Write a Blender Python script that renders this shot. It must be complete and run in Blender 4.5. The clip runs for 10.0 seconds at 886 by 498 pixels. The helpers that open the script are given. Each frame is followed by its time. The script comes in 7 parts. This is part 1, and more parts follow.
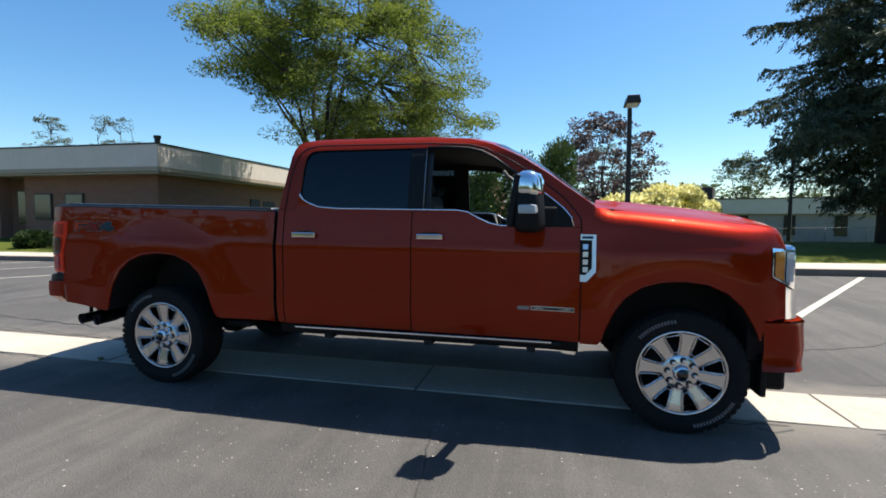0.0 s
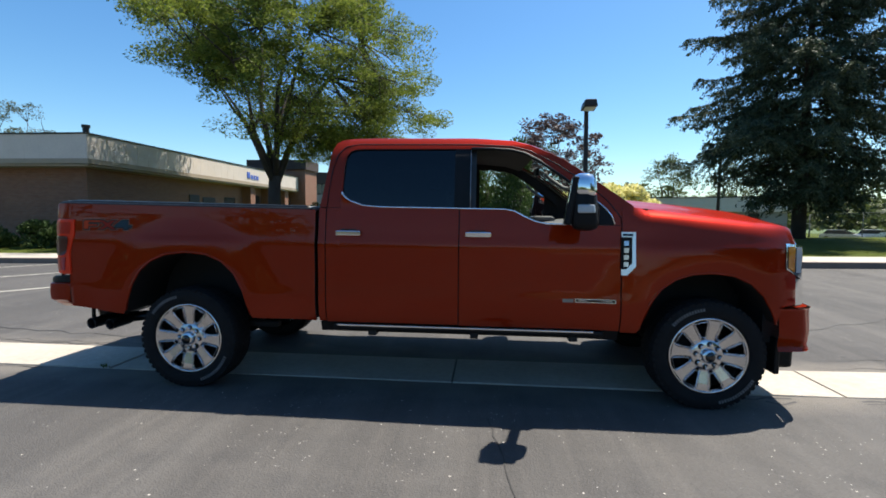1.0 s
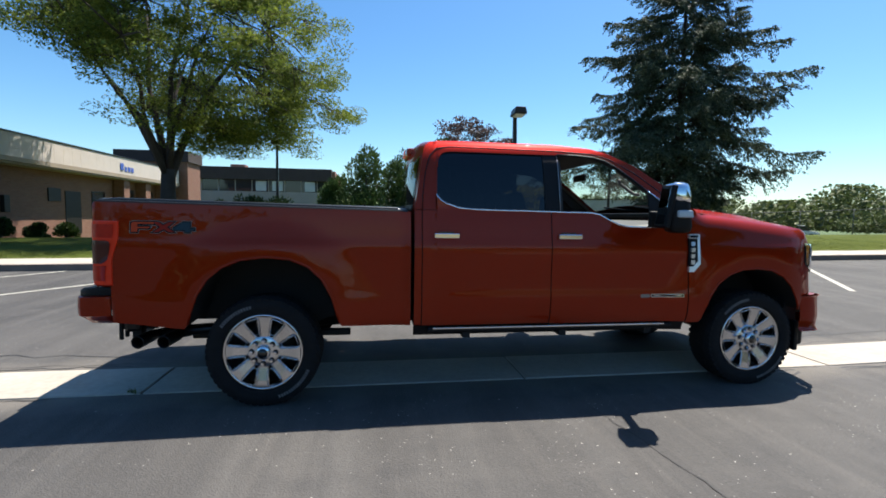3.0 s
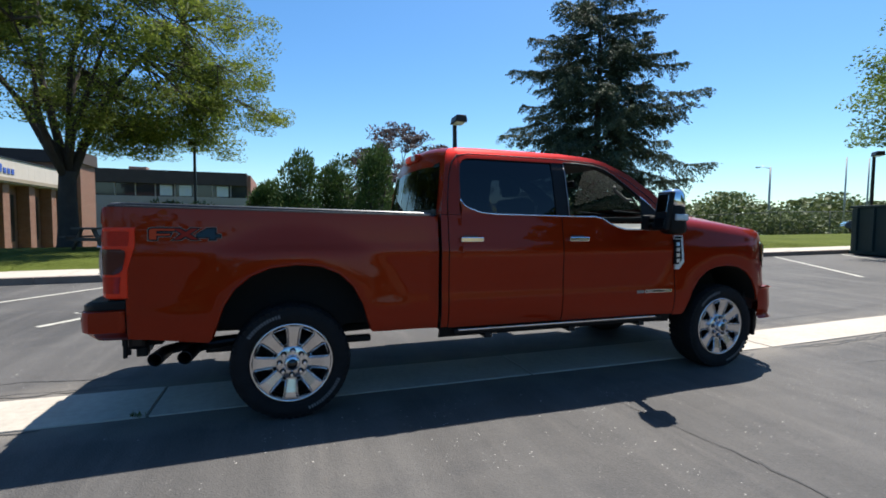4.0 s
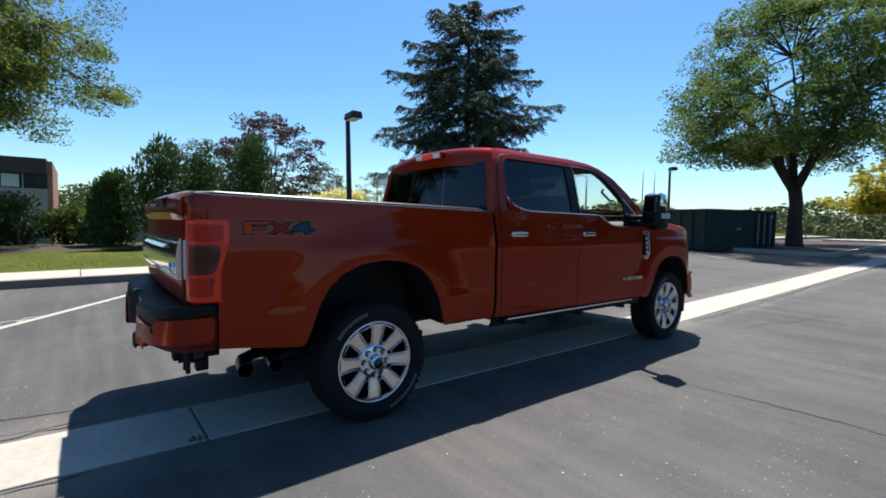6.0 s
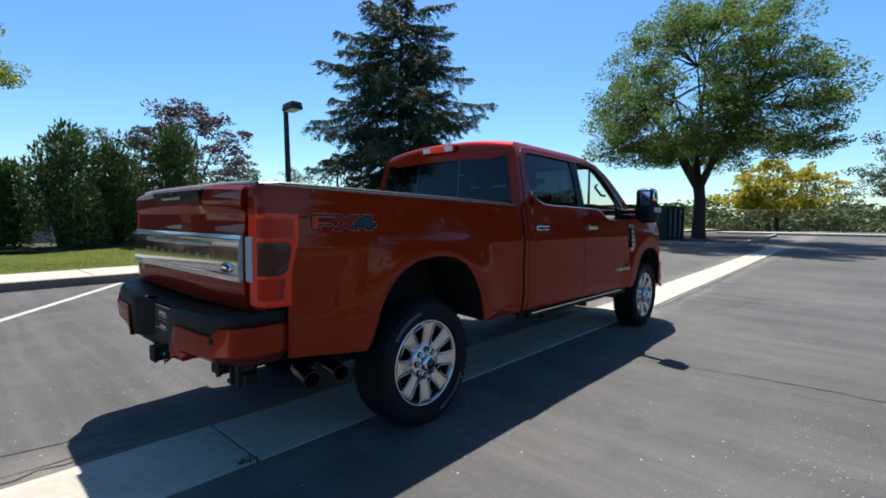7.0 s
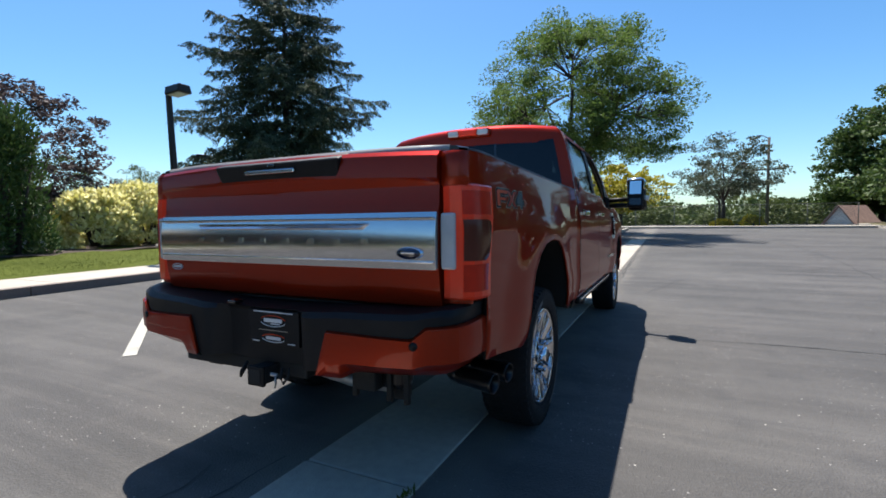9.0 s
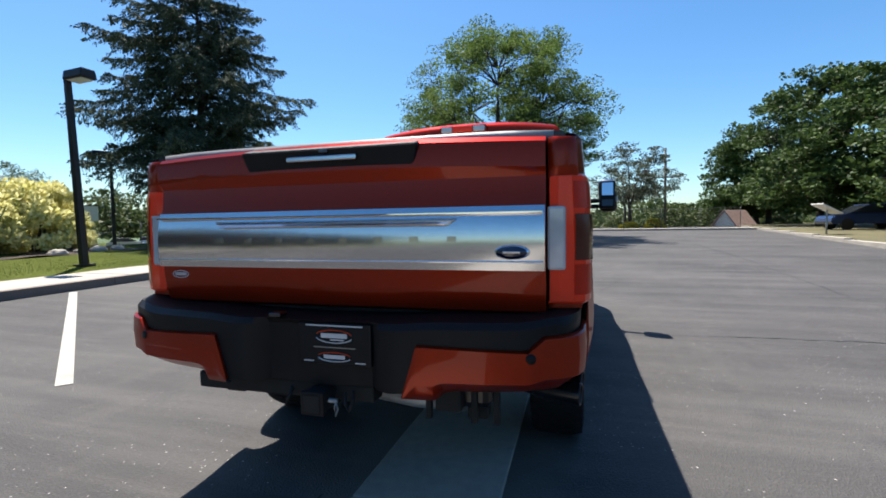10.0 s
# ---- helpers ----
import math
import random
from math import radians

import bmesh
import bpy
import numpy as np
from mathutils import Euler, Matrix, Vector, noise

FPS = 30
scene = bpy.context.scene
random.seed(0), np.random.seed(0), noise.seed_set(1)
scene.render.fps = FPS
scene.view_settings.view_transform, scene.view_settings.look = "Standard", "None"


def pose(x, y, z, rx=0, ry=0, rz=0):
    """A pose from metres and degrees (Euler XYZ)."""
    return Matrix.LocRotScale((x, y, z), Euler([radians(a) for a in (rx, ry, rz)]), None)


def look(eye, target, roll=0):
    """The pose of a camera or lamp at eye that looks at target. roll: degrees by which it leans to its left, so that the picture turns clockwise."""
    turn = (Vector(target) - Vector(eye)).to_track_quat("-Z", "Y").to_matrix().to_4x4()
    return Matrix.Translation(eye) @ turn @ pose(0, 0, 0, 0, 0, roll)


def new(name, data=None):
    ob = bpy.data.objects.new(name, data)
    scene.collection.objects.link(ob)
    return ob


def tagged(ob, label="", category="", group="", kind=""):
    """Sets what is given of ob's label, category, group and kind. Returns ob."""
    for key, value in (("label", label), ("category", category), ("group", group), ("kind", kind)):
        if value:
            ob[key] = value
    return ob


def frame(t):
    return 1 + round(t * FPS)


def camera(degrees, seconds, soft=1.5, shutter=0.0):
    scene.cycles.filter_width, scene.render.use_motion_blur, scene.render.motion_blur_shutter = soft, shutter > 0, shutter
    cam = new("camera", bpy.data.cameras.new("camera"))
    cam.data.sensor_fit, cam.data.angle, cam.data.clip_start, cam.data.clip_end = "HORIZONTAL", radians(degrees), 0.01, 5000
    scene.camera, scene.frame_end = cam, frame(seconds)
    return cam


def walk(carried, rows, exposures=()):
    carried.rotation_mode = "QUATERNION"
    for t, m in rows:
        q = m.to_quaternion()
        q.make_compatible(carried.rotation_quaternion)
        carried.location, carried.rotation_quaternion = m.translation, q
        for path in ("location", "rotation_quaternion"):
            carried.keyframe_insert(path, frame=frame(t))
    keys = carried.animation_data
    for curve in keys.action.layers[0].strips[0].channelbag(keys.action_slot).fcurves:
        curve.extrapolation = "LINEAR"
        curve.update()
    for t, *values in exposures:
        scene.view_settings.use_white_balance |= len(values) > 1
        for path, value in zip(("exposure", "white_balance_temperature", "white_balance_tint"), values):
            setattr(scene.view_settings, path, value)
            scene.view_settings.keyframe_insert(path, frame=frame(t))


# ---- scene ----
cam = camera(87.1, 10.0, soft=1.75)
PATH = [
    (0, (3.183, -3.284, 1.416), (2.744, -1.337, 1.285), 0.4),
    (0.5, (2.826, -3.443, 1.412), (2.511, -1.472, 1.282), 0.5),
    (1, (2.411, -3.537, 1.422), (2.228, -1.55, 1.28), 0.5),
    (1.5, (2.032, -3.603, 1.432), (1.959, -1.609, 1.293), 0.6),
    (2, (1.601, -3.652, 1.436), (1.649, -1.657, 1.298), 0.7),
    (2.5, (1.196, -3.607, 1.44), (1.356, -1.618, 1.296), 0.9),
    (4, (-0.054, -3.44, 1.417), (0.595, -1.552, 1.303), 0.5),
    (4.5, (-0.44, -3.37, 1.416), (0.354, -1.538, 1.311), 0.5),
    (5, (-0.838, -3.201, 1.401), (0.099, -1.438, 1.286), 0.5),
    (5.5, (-1.228, -3.03, 1.383), (-0.147, -1.351, 1.272), 0.8),
    (7, (-2.17, -2.091, 1.34), (-0.69, -0.751, 1.219), 0.5),
    (7.5, (-2.371, -1.767, 1.318), (-0.801, -0.534, 1.2), 0.2),
    (8, (-2.588, -1.4, 1.275), (-0.929, -0.287, 1.169), -0.1),
    (8.5, (-2.697, -1.07, 1.238), (-0.967, -0.072, 1.127), -0.3),
    (9, (-2.775, -0.68, 1.22), (-0.98, 0.194, 1.106), -0.6),
    (9.5, (-2.804, -0.345, 1.21), (-0.95, 0.398, 1.103), -0.7),
    (10, (-2.796, 0.026, 1.196), (-0.876, 0.576, 1.095), -0.8),
]
walk(cam, [(t, look(eye, target, roll)) for t, eye, target, roll in PATH], ((0, 1.05, 6850, 10), (2.5, 1.08, 6800, 10), (4, 0.96, 6550, 10), (8, 0.92, 6500, 10), (10, 1.0, 6650, 12)))

# ---- light ----
SUN = Vector((0.35, 0.312, 1.0)).normalized()
world = bpy.data.worlds.new("sky")
scene.world = world
world.use_nodes = True
wn, wl = world.node_tree.nodes, world.node_tree.links
sky = wn.new("ShaderNodeTexSky")
sky.sky_type = "NISHITA"
sky.sun_disc = False
sky.sun_elevation = math.asin(SUN.z)
sky.sun_rotation = math.atan2(SUN.x, SUN.y)
sky.air_density, sky.dust_density, sky.ozone_density = 1.0, 0.6, 2.0
deep = wn.new("ShaderNodeHueSaturation")
deep.inputs["Saturation"].default_value = 1.26
cool = wn.new("ShaderNodeMix")
cool.data_type, cool.blend_type = "RGBA", "MULTIPLY"
cool.inputs[0].default_value, cool.inputs[7].default_value = 1.0, (0.82, 1.0, 1.06, 1)
wl.new(sky.outputs[0], deep.inputs["Color"])
wl.new(deep.outputs[0], cool.inputs[6])
wl.new(cool.outputs[2], wn["Background"].inputs[0])
wn["Background"].inputs[1].default_value = 0.086
sun = new("sun", bpy.data.lights.new("sun", "SUN"))
sun.data.energy, sun.data.angle, sun.data.color = 5.0, radians(0.55), (1.0, 0.95, 0.88)
sun.matrix_world = look(SUN * 60, (0, 0, 0))


# ---- materials ----
def mat(name, color, rough=0.6, metal=0.0, coat=0.0, var=0.0, scale=6.0, bump=0.0, bump_scale=60.0, spec=0.5, second=None):
    """A principled material with colour varied at two scales and a fine relief, in metres."""
    m = bpy.data.materials.new(name)
    m.use_nodes = True
    nt, b = m.node_tree, m.node_tree.nodes["Principled BSDF"]
    b.inputs["Base Color"].default_value = (*color, 1)
    b.inputs["Roughness"].default_value = rough
    b.inputs["Metallic"].default_value = metal
    b.inputs["Coat Weight"].default_value = coat
    b.inputs["Coat Roughness"].default_value = 0.04
    b.inputs["Specular IOR Level"].default_value = spec
    tc = nt.nodes.new("ShaderNodeTexCoord")
    if var:
        mix = nt.nodes.new("ShaderNodeMix")
        mix.data_type = "RGBA"
        mix.inputs[6].default_value = (*[c * (1 - var) for c in color], 1)
        mix.inputs[7].default_value = (*(second or [min(1, c * (1 + var)) for c in color]), 1)
        big, fine, add = nt.nodes.new("ShaderNodeTexNoise"), nt.nodes.new("ShaderNodeTexNoise"), nt.nodes.new("ShaderNodeMath")
        big.inputs["Scale"].default_value, big.inputs["Detail"].default_value = scale, 6
        fine.inputs["Scale"].default_value, fine.inputs["Detail"].default_value = scale * 14, 4
        add.operation = "MULTIPLY_ADD"
        add.inputs[1].default_value, add.inputs[2].default_value = 0.55, 0.0
        for n in (big, fine):
            nt.links.new(tc.outputs["Object"], n.inputs["Vector"])
        half = nt.nodes.new("ShaderNodeMath")
        half.operation, half.inputs[1].default_value = "MULTIPLY", 0.45
        nt.links.new(fine.outputs[0], half.inputs[0])
        nt.links.new(big.outputs[0], add.inputs[0])
        nt.links.new(half.outputs[0], add.inputs[2])
        ramp = nt.nodes.new("ShaderNodeMapRange")
        ramp.inputs[1].default_value, ramp.inputs[2].default_value = 0.32, 0.68
        nt.links.new(add.outputs[0], ramp.inputs[0])
        nt.links.new(ramp.outputs[0], mix.inputs[0])
        nt.links.new(mix.outputs[2], b.inputs["Base Color"])
    if bump:
        n, bp = nt.nodes.new("ShaderNodeTexNoise"), nt.nodes.new("ShaderNodeBump")
        n.inputs["Scale"].default_value, n.inputs["Detail"].default_value = bump_scale, 5
        bp.inputs["Strength"].default_value, bp.inputs["Distance"].default_value = bump, 0.02
        nt.links.new(tc.outputs["Object"], n.inputs["Vector"])
        nt.links.new(n.outputs[0], bp.inputs["Height"])
        nt.links.new(bp.outputs[0], b.inputs["Normal"])
    return m


def leaf_mat(name, dark, light, through_amount=0.35, spec=0.25):
    """Leaves: colour differs from leaf to leaf, some light comes through."""
    m = bpy.data.materials.new(name)
    m.use_nodes = True
    nt, b = m.node_tree, m.node_tree.nodes["Principled BSDF"]
    geo, mix = nt.nodes.new("ShaderNodeNewGeometry"), nt.nodes.new("ShaderNodeMix")
    mix.data_type = "RGBA"
    mix.inputs[6].default_value, mix.inputs[7].default_value = (*dark, 1), (*light, 1)
    nt.links.new(geo.outputs["Random Per Island"], mix.inputs[0])
    nt.links.new(mix.outputs[2], b.inputs["Base Color"])
    b.inputs["Roughness"].default_value = 0.6
    b.inputs["Specular IOR Level"].default_value = spec
    tr, ms = nt.nodes.new("ShaderNodeBsdfTranslucent"), nt.nodes.new("ShaderNodeMixShader")
    nt.links.new(mix.outputs[2], tr.inputs["Color"])
    ms.inputs[0].default_value = through_amount
    out = nt.nodes["Material Output"]
    nt.links.new(b.outputs[0], ms.inputs[1])
    nt.links.new(tr.outputs[0], ms.inputs[2])
    nt.links.new(ms.outputs[0], out.inputs["Surface"])
    return m


def glass_mat(name, tint, rough=0.0):
    """Tinted glazing: a coat of reflection over a tinted see-through layer."""
    m = bpy.data.materials.new(name)
    m.use_nodes = True
    nt = m.node_tree
    nt.nodes.remove(nt.nodes["Principled BSDF"])
    tr, gl, fr, ms = (nt.nodes.new("ShaderNode" + n) for n in ("BsdfTransparent", "BsdfGlossy", "LayerWeight", "MixShader"))
    tr.inputs[0].default_value = (*tint, 1)
    gl.inputs["Roughness"].default_value = rough
    fr.inputs["Blend"].default_value = 0.5
    pw, ma = nt.nodes.new("ShaderNodeMath"), nt.nodes.new("ShaderNodeMath")
    pw.operation, pw.inputs[1].default_value = "POWER", 5.0
    ma.operation, ma.inputs[1].default_value, ma.inputs[2].default_value = "MULTIPLY_ADD", 0.75, 0.05
    nt.links.new(fr.outputs["Facing"], pw.inputs[0])
    nt.links.new(pw.outputs[0], ma.inputs[0])
    nt.links.new(ma.outputs[0], ms.inputs[0])
    nt.links.new(tr.outputs[0], ms.inputs[1])
    nt.links.new(gl.outputs[0], ms.inputs[2])
    nt.links.new(ms.outputs[0], nt.nodes["Material Output"].inputs["Surface"])
    return m


def brick_mat(name, a, b_, mortar):
    m = bpy.data.materials.new(name)
    m.use_nodes = True
    nt, b = m.node_tree, m.node_tree.nodes["Principled BSDF"]
    tc, mp, br = nt.nodes.new("ShaderNodeTexCoord"), nt.nodes.new("ShaderNodeMapping"), nt.nodes.new("ShaderNodeTexBrick")
    mp.inputs["Rotation"].default_value = (radians(90), 0, 0)
    sep, comb, add = nt.nodes.new("ShaderNodeSeparateXYZ"), nt.nodes.new("ShaderNodeCombineXYZ"), nt.nodes.new("ShaderNodeMath")
    nt.links.new(tc.outputs["Object"], sep.inputs[0])
    nt.links.new(sep.outputs[0], add.inputs[0])
    nt.links.new(sep.outputs[1], add.inputs[1])
    nt.links.new(add.outputs[0], comb.inputs[0])
    nt.links.new(sep.outputs[2], comb.inputs[1])
    nt.links.new(comb.outputs[0], br.inputs["Vector"])
    br.inputs["Color1"].default_value, br.inputs["Color2"].default_value, br.inputs["Mortar"].default_value = (*a, 1), (*b_, 1), (*mortar, 1)
    br.inputs["Scale"].default_value = 1.0
    br.inputs["Brick Width"].default_value, br.inputs["Row Height"].default_value, br.inputs["Mortar Size"].default_value = 0.22, 0.075, 0.006
    nt.links.new(br.outputs[0], b.inputs["Base Color"])
    bp = nt.nodes.new("ShaderNodeBump")
    bp.inputs["Distance"].default_value, bp.inputs["Strength"].default_value, bp.invert = 0.006, 0.8, True
    nt.links.new(br.outputs[1], bp.inputs["Height"])
    nt.links.new(bp.outputs[0], b.inputs["Normal"])
    b.inputs["Roughness"].default_value = 0.85
    return m


def asphalt_mat():
    """Worn asphalt: pale stones in dark binder, broad stains, drive lanes and dusty patches."""
    m = bpy.data.materials.new("asphalt")
    m.use_nodes = True
    nt, b = m.node_tree, m.node_tree.nodes["Principled BSDF"]
    L, N = nt.links.new, nt.nodes.new
    tc = N("ShaderNodeTexCoord")

    def noise_node(scale, detail, stretch=None):
        n = N("ShaderNodeTexNoise")
        n.inputs["Scale"].default_value, n.inputs["Detail"].default_value = scale, detail
        if stretch:
            mp = N("ShaderNodeMapping")
            mp.inputs["Scale"].default_value = stretch
            L(tc.outputs["Object"], mp.inputs[0])
            L(mp.outputs[0], n.inputs["Vector"])
        else:
            L(tc.outputs["Object"], n.inputs["Vector"])
        return n

    def rng(src, lo, hi, a=0.0, c=1.0):
        r = N("ShaderNodeMapRange")
        r.inputs[1].default_value, r.inputs[2].default_value, r.inputs[3].default_value, r.inputs[4].default_value = lo, hi, a, c
        L(src, r.inputs[0])
        return r.outputs[0]

    def mixc(fac, a, c):
        x = N("ShaderNodeMix")
        x.data_type = "RGBA"
        L(fac, x.inputs[0])
        for k, v in ((6, a), (7, c)):
            if isinstance(v, tuple):
                x.inputs[k].default_value = (*v, 1)
            else:
                L(v, x.inputs[k])
        return x.outputs[2]

    broad = noise_node(0.35, 6)
    lanes = noise_node(1.0, 6, (2.6, 0.16, 1))
    streaks = noise_node(1.0, 7, (9.0, 0.45, 1))
    wear = noise_node(2.4, 7)
    col = mixc(rng(broad.outputs[0], 0.35, 0.68), (0.028, 0.0275, 0.0275), (0.063, 0.060, 0.057))
    col = mixc(rng(lanes.outputs[0], 0.46, 0.68, 0, 0.5), col, (0.094, 0.090, 0.085))
    col = mixc(rng(streaks.outputs[0], 0.52, 0.74, 0, 0.34), col, (0.105, 0.097, 0.088))
    col = mixc(rng(streaks.outputs[0], 0.45, 0.30, 0, 0.28), col, (0.030, 0.030, 0.031))
    col = mixc(rng(wear.outputs[0], 0.52, 0.74, 0, 0.5), col, (0.033, 0.033, 0.035))
    scuff = noise_node(1.0, 8, (1.1, 2.3, 1))
    col = mixc(rng(scuff.outputs[0], 0.54, 0.74, 0, 0.26), col, (0.115, 0.107, 0.098))
    vor = N("ShaderNodeTexVoronoi")
    vor.inputs["Scale"].default_value = 110
    L(tc.outputs["Object"], vor.inputs["Vector"])
    sep = N("ShaderNodeSeparateColor")
    L(vor.outputs["Color"], sep.inputs[0])
    col = mixc(rng(sep.outputs[0], 0.72, 1.0, 0, 0.16), col, (0.15, 0.147, 0.142))
    col = mixc(rng(sep.outputs[2], 0.80, 1.0, 0, 0.3), col, (0.022, 0.022, 0.023))
    vor2 = N("ShaderNodeTexVoronoi")
    vor2.inputs["Scale"].default_value = 24
    L(tc.outputs["Object"], vor2.inputs["Vector"])
    sep2 = N("ShaderNodeSeparateColor")
    L(vor2.outputs["Color"], sep2.inputs[0])
    size = N("ShaderNodeMath")
    size.operation, size.inputs[1].default_value = "MULTIPLY_ADD", 0.14
    L(sep2.outputs[2], size.inputs[0])
    L(vor2.outputs["Distance"], size.inputs[2])
    spots = rng(size.outputs[0], 0.13, 0.19, 1, 0)
    clump = N("ShaderNodeMath")
    clump.operation, clump.inputs[1].default_value = "MULTIPLY_ADD", 0.30
    L(wear.outputs[0], clump.inputs[0])
    L(sep2.outputs[1], clump.inputs[2])
    pick = rng(clump.outputs[0], 1.075, 1.095)
    mul = N("ShaderNodeMath")
    mul.operation = "MULTIPLY"
    L(spots, mul.inputs[0])
    L(pick, mul.inputs[1])
    col = mixc(mul.outputs[0], col, (0.36, 0.34, 0.31))
    # Small pale stones, thick in some patches
    vor3 = N("ShaderNodeTexVoronoi")
    vor3.inputs["Scale"].default_value = 62
    L(tc.outputs["Object"], vor3.inputs["Vector"])
    sep3 = N("ShaderNodeSeparateColor")
    L(vor3.outputs["Color"], sep3.inputs[0])
    patch = noise_node(1.3, 4)
    thick = N("ShaderNodeMath")
    thick.operation, thick.inputs[1].default_value = "MULTIPLY_ADD", 0.35
    L(patch.outputs[0], thick.inputs[0])
    L(sep3.outputs[0], thick.inputs[2])
    few = N("ShaderNodeMath")
    few.operation = "MULTIPLY"
    L(rng(thick.outputs[0], 1.16, 1.18), few.inputs[0])
    L(rng(vor3.outputs["Distance"], 0.25, 0.36, 1, 0), few.inputs[1])
    col = mixc(few.outputs[0], col, (0.27, 0.26, 0.245))
    # Pale grit beside the concrete strip
    sxyz = N("ShaderNodeSeparateXYZ")
    L(tc.outputs["Object"], sxyz.inputs[0])
    off = N("ShaderNodeMath")
    off.operation, off.inputs[1].default_value = "SUBTRACT", 0.66
    L(sxyz.outputs[1], off.inputs[0])
    ab = N("ShaderNodeMath")
    ab.operation = "ABSOLUTE"
    L(off.outputs[0], ab.inputs[0])
    wob = N("ShaderNodeMath")
    wob.operation = "MULTIPLY_ADD"
    wob.inputs[1].default_value = -0.7
    L(wear.outputs[0], wob.inputs[0])
    L(ab.outputs[0], wob.inputs[2])
    grit = rng(wob.outputs[0], 0.0, 0.35, 0.75, 0)
    col = mixc(grit, col, (0.135, 0.122, 0.105))
    L(col, b.inputs["Base Color"])
    b.inputs["Roughness"].default_value = 0.82
    bp = N("ShaderNodeBump")
    bp.inputs["Strength"].default_value, bp.inputs["Distance"].default_value = 0.5, 0.008
    L(vor.outputs["Distance"], bp.inputs["Height"])
    L(bp.outputs[0], b.inputs["Normal"])
    return m


ASPHALT = asphalt_mat()
CRACK = mat("crack_tar", (0.018, 0.018, 0.019), 0.7, var=0.3, scale=9)
CONCRETE = mat("concrete", (0.365, 0.333, 0.283), 0.85, var=0.16, scale=1.4, bump=0.25, bump_scale=120)
# Kerb face's shade is put into this colour, darker than the sunlit concrete
KERBFACE = mat("shaded_kerb_concrete", (0.18, 0.145, 0.12), 0.9, var=0.2, scale=2.0, bump=0.3, bump_scale=90)
LINE = mat("road_paint", (0.36, 0.35, 0.305), 0.7, var=0.22, scale=5, bump=0.3, bump_scale=140)
GRASS_SOIL = mat("lawn_soil", (0.060, 0.080, 0.015), 0.95, spec=0.05, var=0.3, scale=0.5, second=(0.092, 0.112, 0.024), bump=0.6, bump_scale=50)
VERGE = mat("dry_verge", (0.10, 0.095, 0.04), 0.95, var=0.35, scale=0.6, second=(0.15, 0.13, 0.06), bump=0.5, bump_scale=40)
EARTH = mat("far_ground", (0.06, 0.10, 0.03), 0.95, var=0.4, scale=0.05)
MULCH = mat("mulch", (0.045, 0.03, 0.022), 0.95, var=0.5, scale=8, bump=0.8, bump_scale=40)
BARK = mat("bark", (0.044, 0.035, 0.029), 0.95, var=0.35, scale=3, bump=0.9, bump_scale=22)
GRASS_BLADE = leaf_mat("grass_blade", (0.056, 0.076, 0.014), (0.088, 0.108, 0.022), 0.2, 0.03)
LOCUST = leaf_mat("locust_leaf", (0.065, 0.105, 0.018), (0.20, 0.24, 0.04), 0.5)
LOCUST_B = leaf_mat("locust_leaf_fresh", (0.055, 0.10, 0.022), (0.15, 0.22, 0.05), 0.5)
SPRUCE = leaf_mat("spruce_needle", (0.022, 0.040, 0.026), (0.088, 0.118, 0.072), 0.12, 0.12)
CEDAR = leaf_mat("cedar_spray", (0.026, 0.058, 0.016), (0.085, 0.14, 0.038), 0.2)
PURPLE = leaf_mat("plum_leaf", (0.045, 0.030, 0.034), (0.13, 0.10, 0.098), 0.25)
GOLD = leaf_mat("golden_leaf", (0.48, 0.46, 0.13), (0.97, 0.93, 0.55), 0.5)
SHRUB_PALE = leaf_mat("pale_shrub_leaf", (0.05, 0.08, 0.016), (0.17, 0.20, 0.045), 0.3)
YELLOW = leaf_mat("yellow_leaf", (0.24, 0.21, 0.014), (0.50, 0.44, 0.05), 0.4)
DARKLEAF = leaf_mat("maple_leaf", (0.026, 0.055, 0.014), (0.095, 0.15, 0.037), 0.25)
WOODS = leaf_mat("far_leaf", (0.04, 0.064, 0.02), (0.12, 0.148, 0.048), 0.25)
SHRUB = leaf_mat("shrub_leaf", (0.014, 0.032, 0.010), (0.05, 0.085, 0.022), 0.2)
PINE = leaf_mat("pine_needle", (0.045, 0.06, 0.035), (0.12, 0.14, 0.085), 0.2)
BRICK = brick_mat("brick", (0.185, 0.082, 0.054), (0.24, 0.115, 0.074), (0.235, 0.18, 0.142))
BRICK_R = brick_mat("red_brick", (0.24, 0.09, 0.06), (0.30, 0.12, 0.08), (0.30, 0.25, 0.20))
FASCIA = mat("fascia_panel", (0.55, 0.495, 0.44), 0.7, var=0.08, scale=1.0, bump=0.1, bump_scale=30)
SOFFIT = mat("soffit", (0.30, 0.25, 0.19), 0.8, var=0.1, scale=1.5)
DARKMETAL = mat("dark_bronze", (0.022, 0.019, 0.017), 0.45, metal=0.4, var=0.2, scale=5)
ROOFDARK = mat("dark_roofing", (0.05, 0.038, 0.036), 0.9, var=0.2, scale=1.5)
PALEWALL = mat("pale_block_wall", (0.28, 0.265, 0.25), 0.85, var=0.1, scale=0.8, bump=0.2, bump_scale=12)
DARKGLASS = mat("dark_window", (0.02, 0.025, 0.03), 0.08, spec=0.6)
BLIND = mat("window_blind", (0.45, 0.5, 0.52), 0.6, var=0.1, scale=2)
GREENPAINT = mat("green_container_paint", (0.008, 0.026, 0.026), 0.7, var=0.25, scale=1.2, bump=0.15, bump_scale=20)
GALV = mat("galvanised_steel", (0.35, 0.36, 0.36), 0.5, metal=0.7, var=0.15, scale=6)
FENCEWIRE = mat("dull_wire", (0.10, 0.11, 0.105), 0.7, metal=0.3, var=0.2, scale=3)
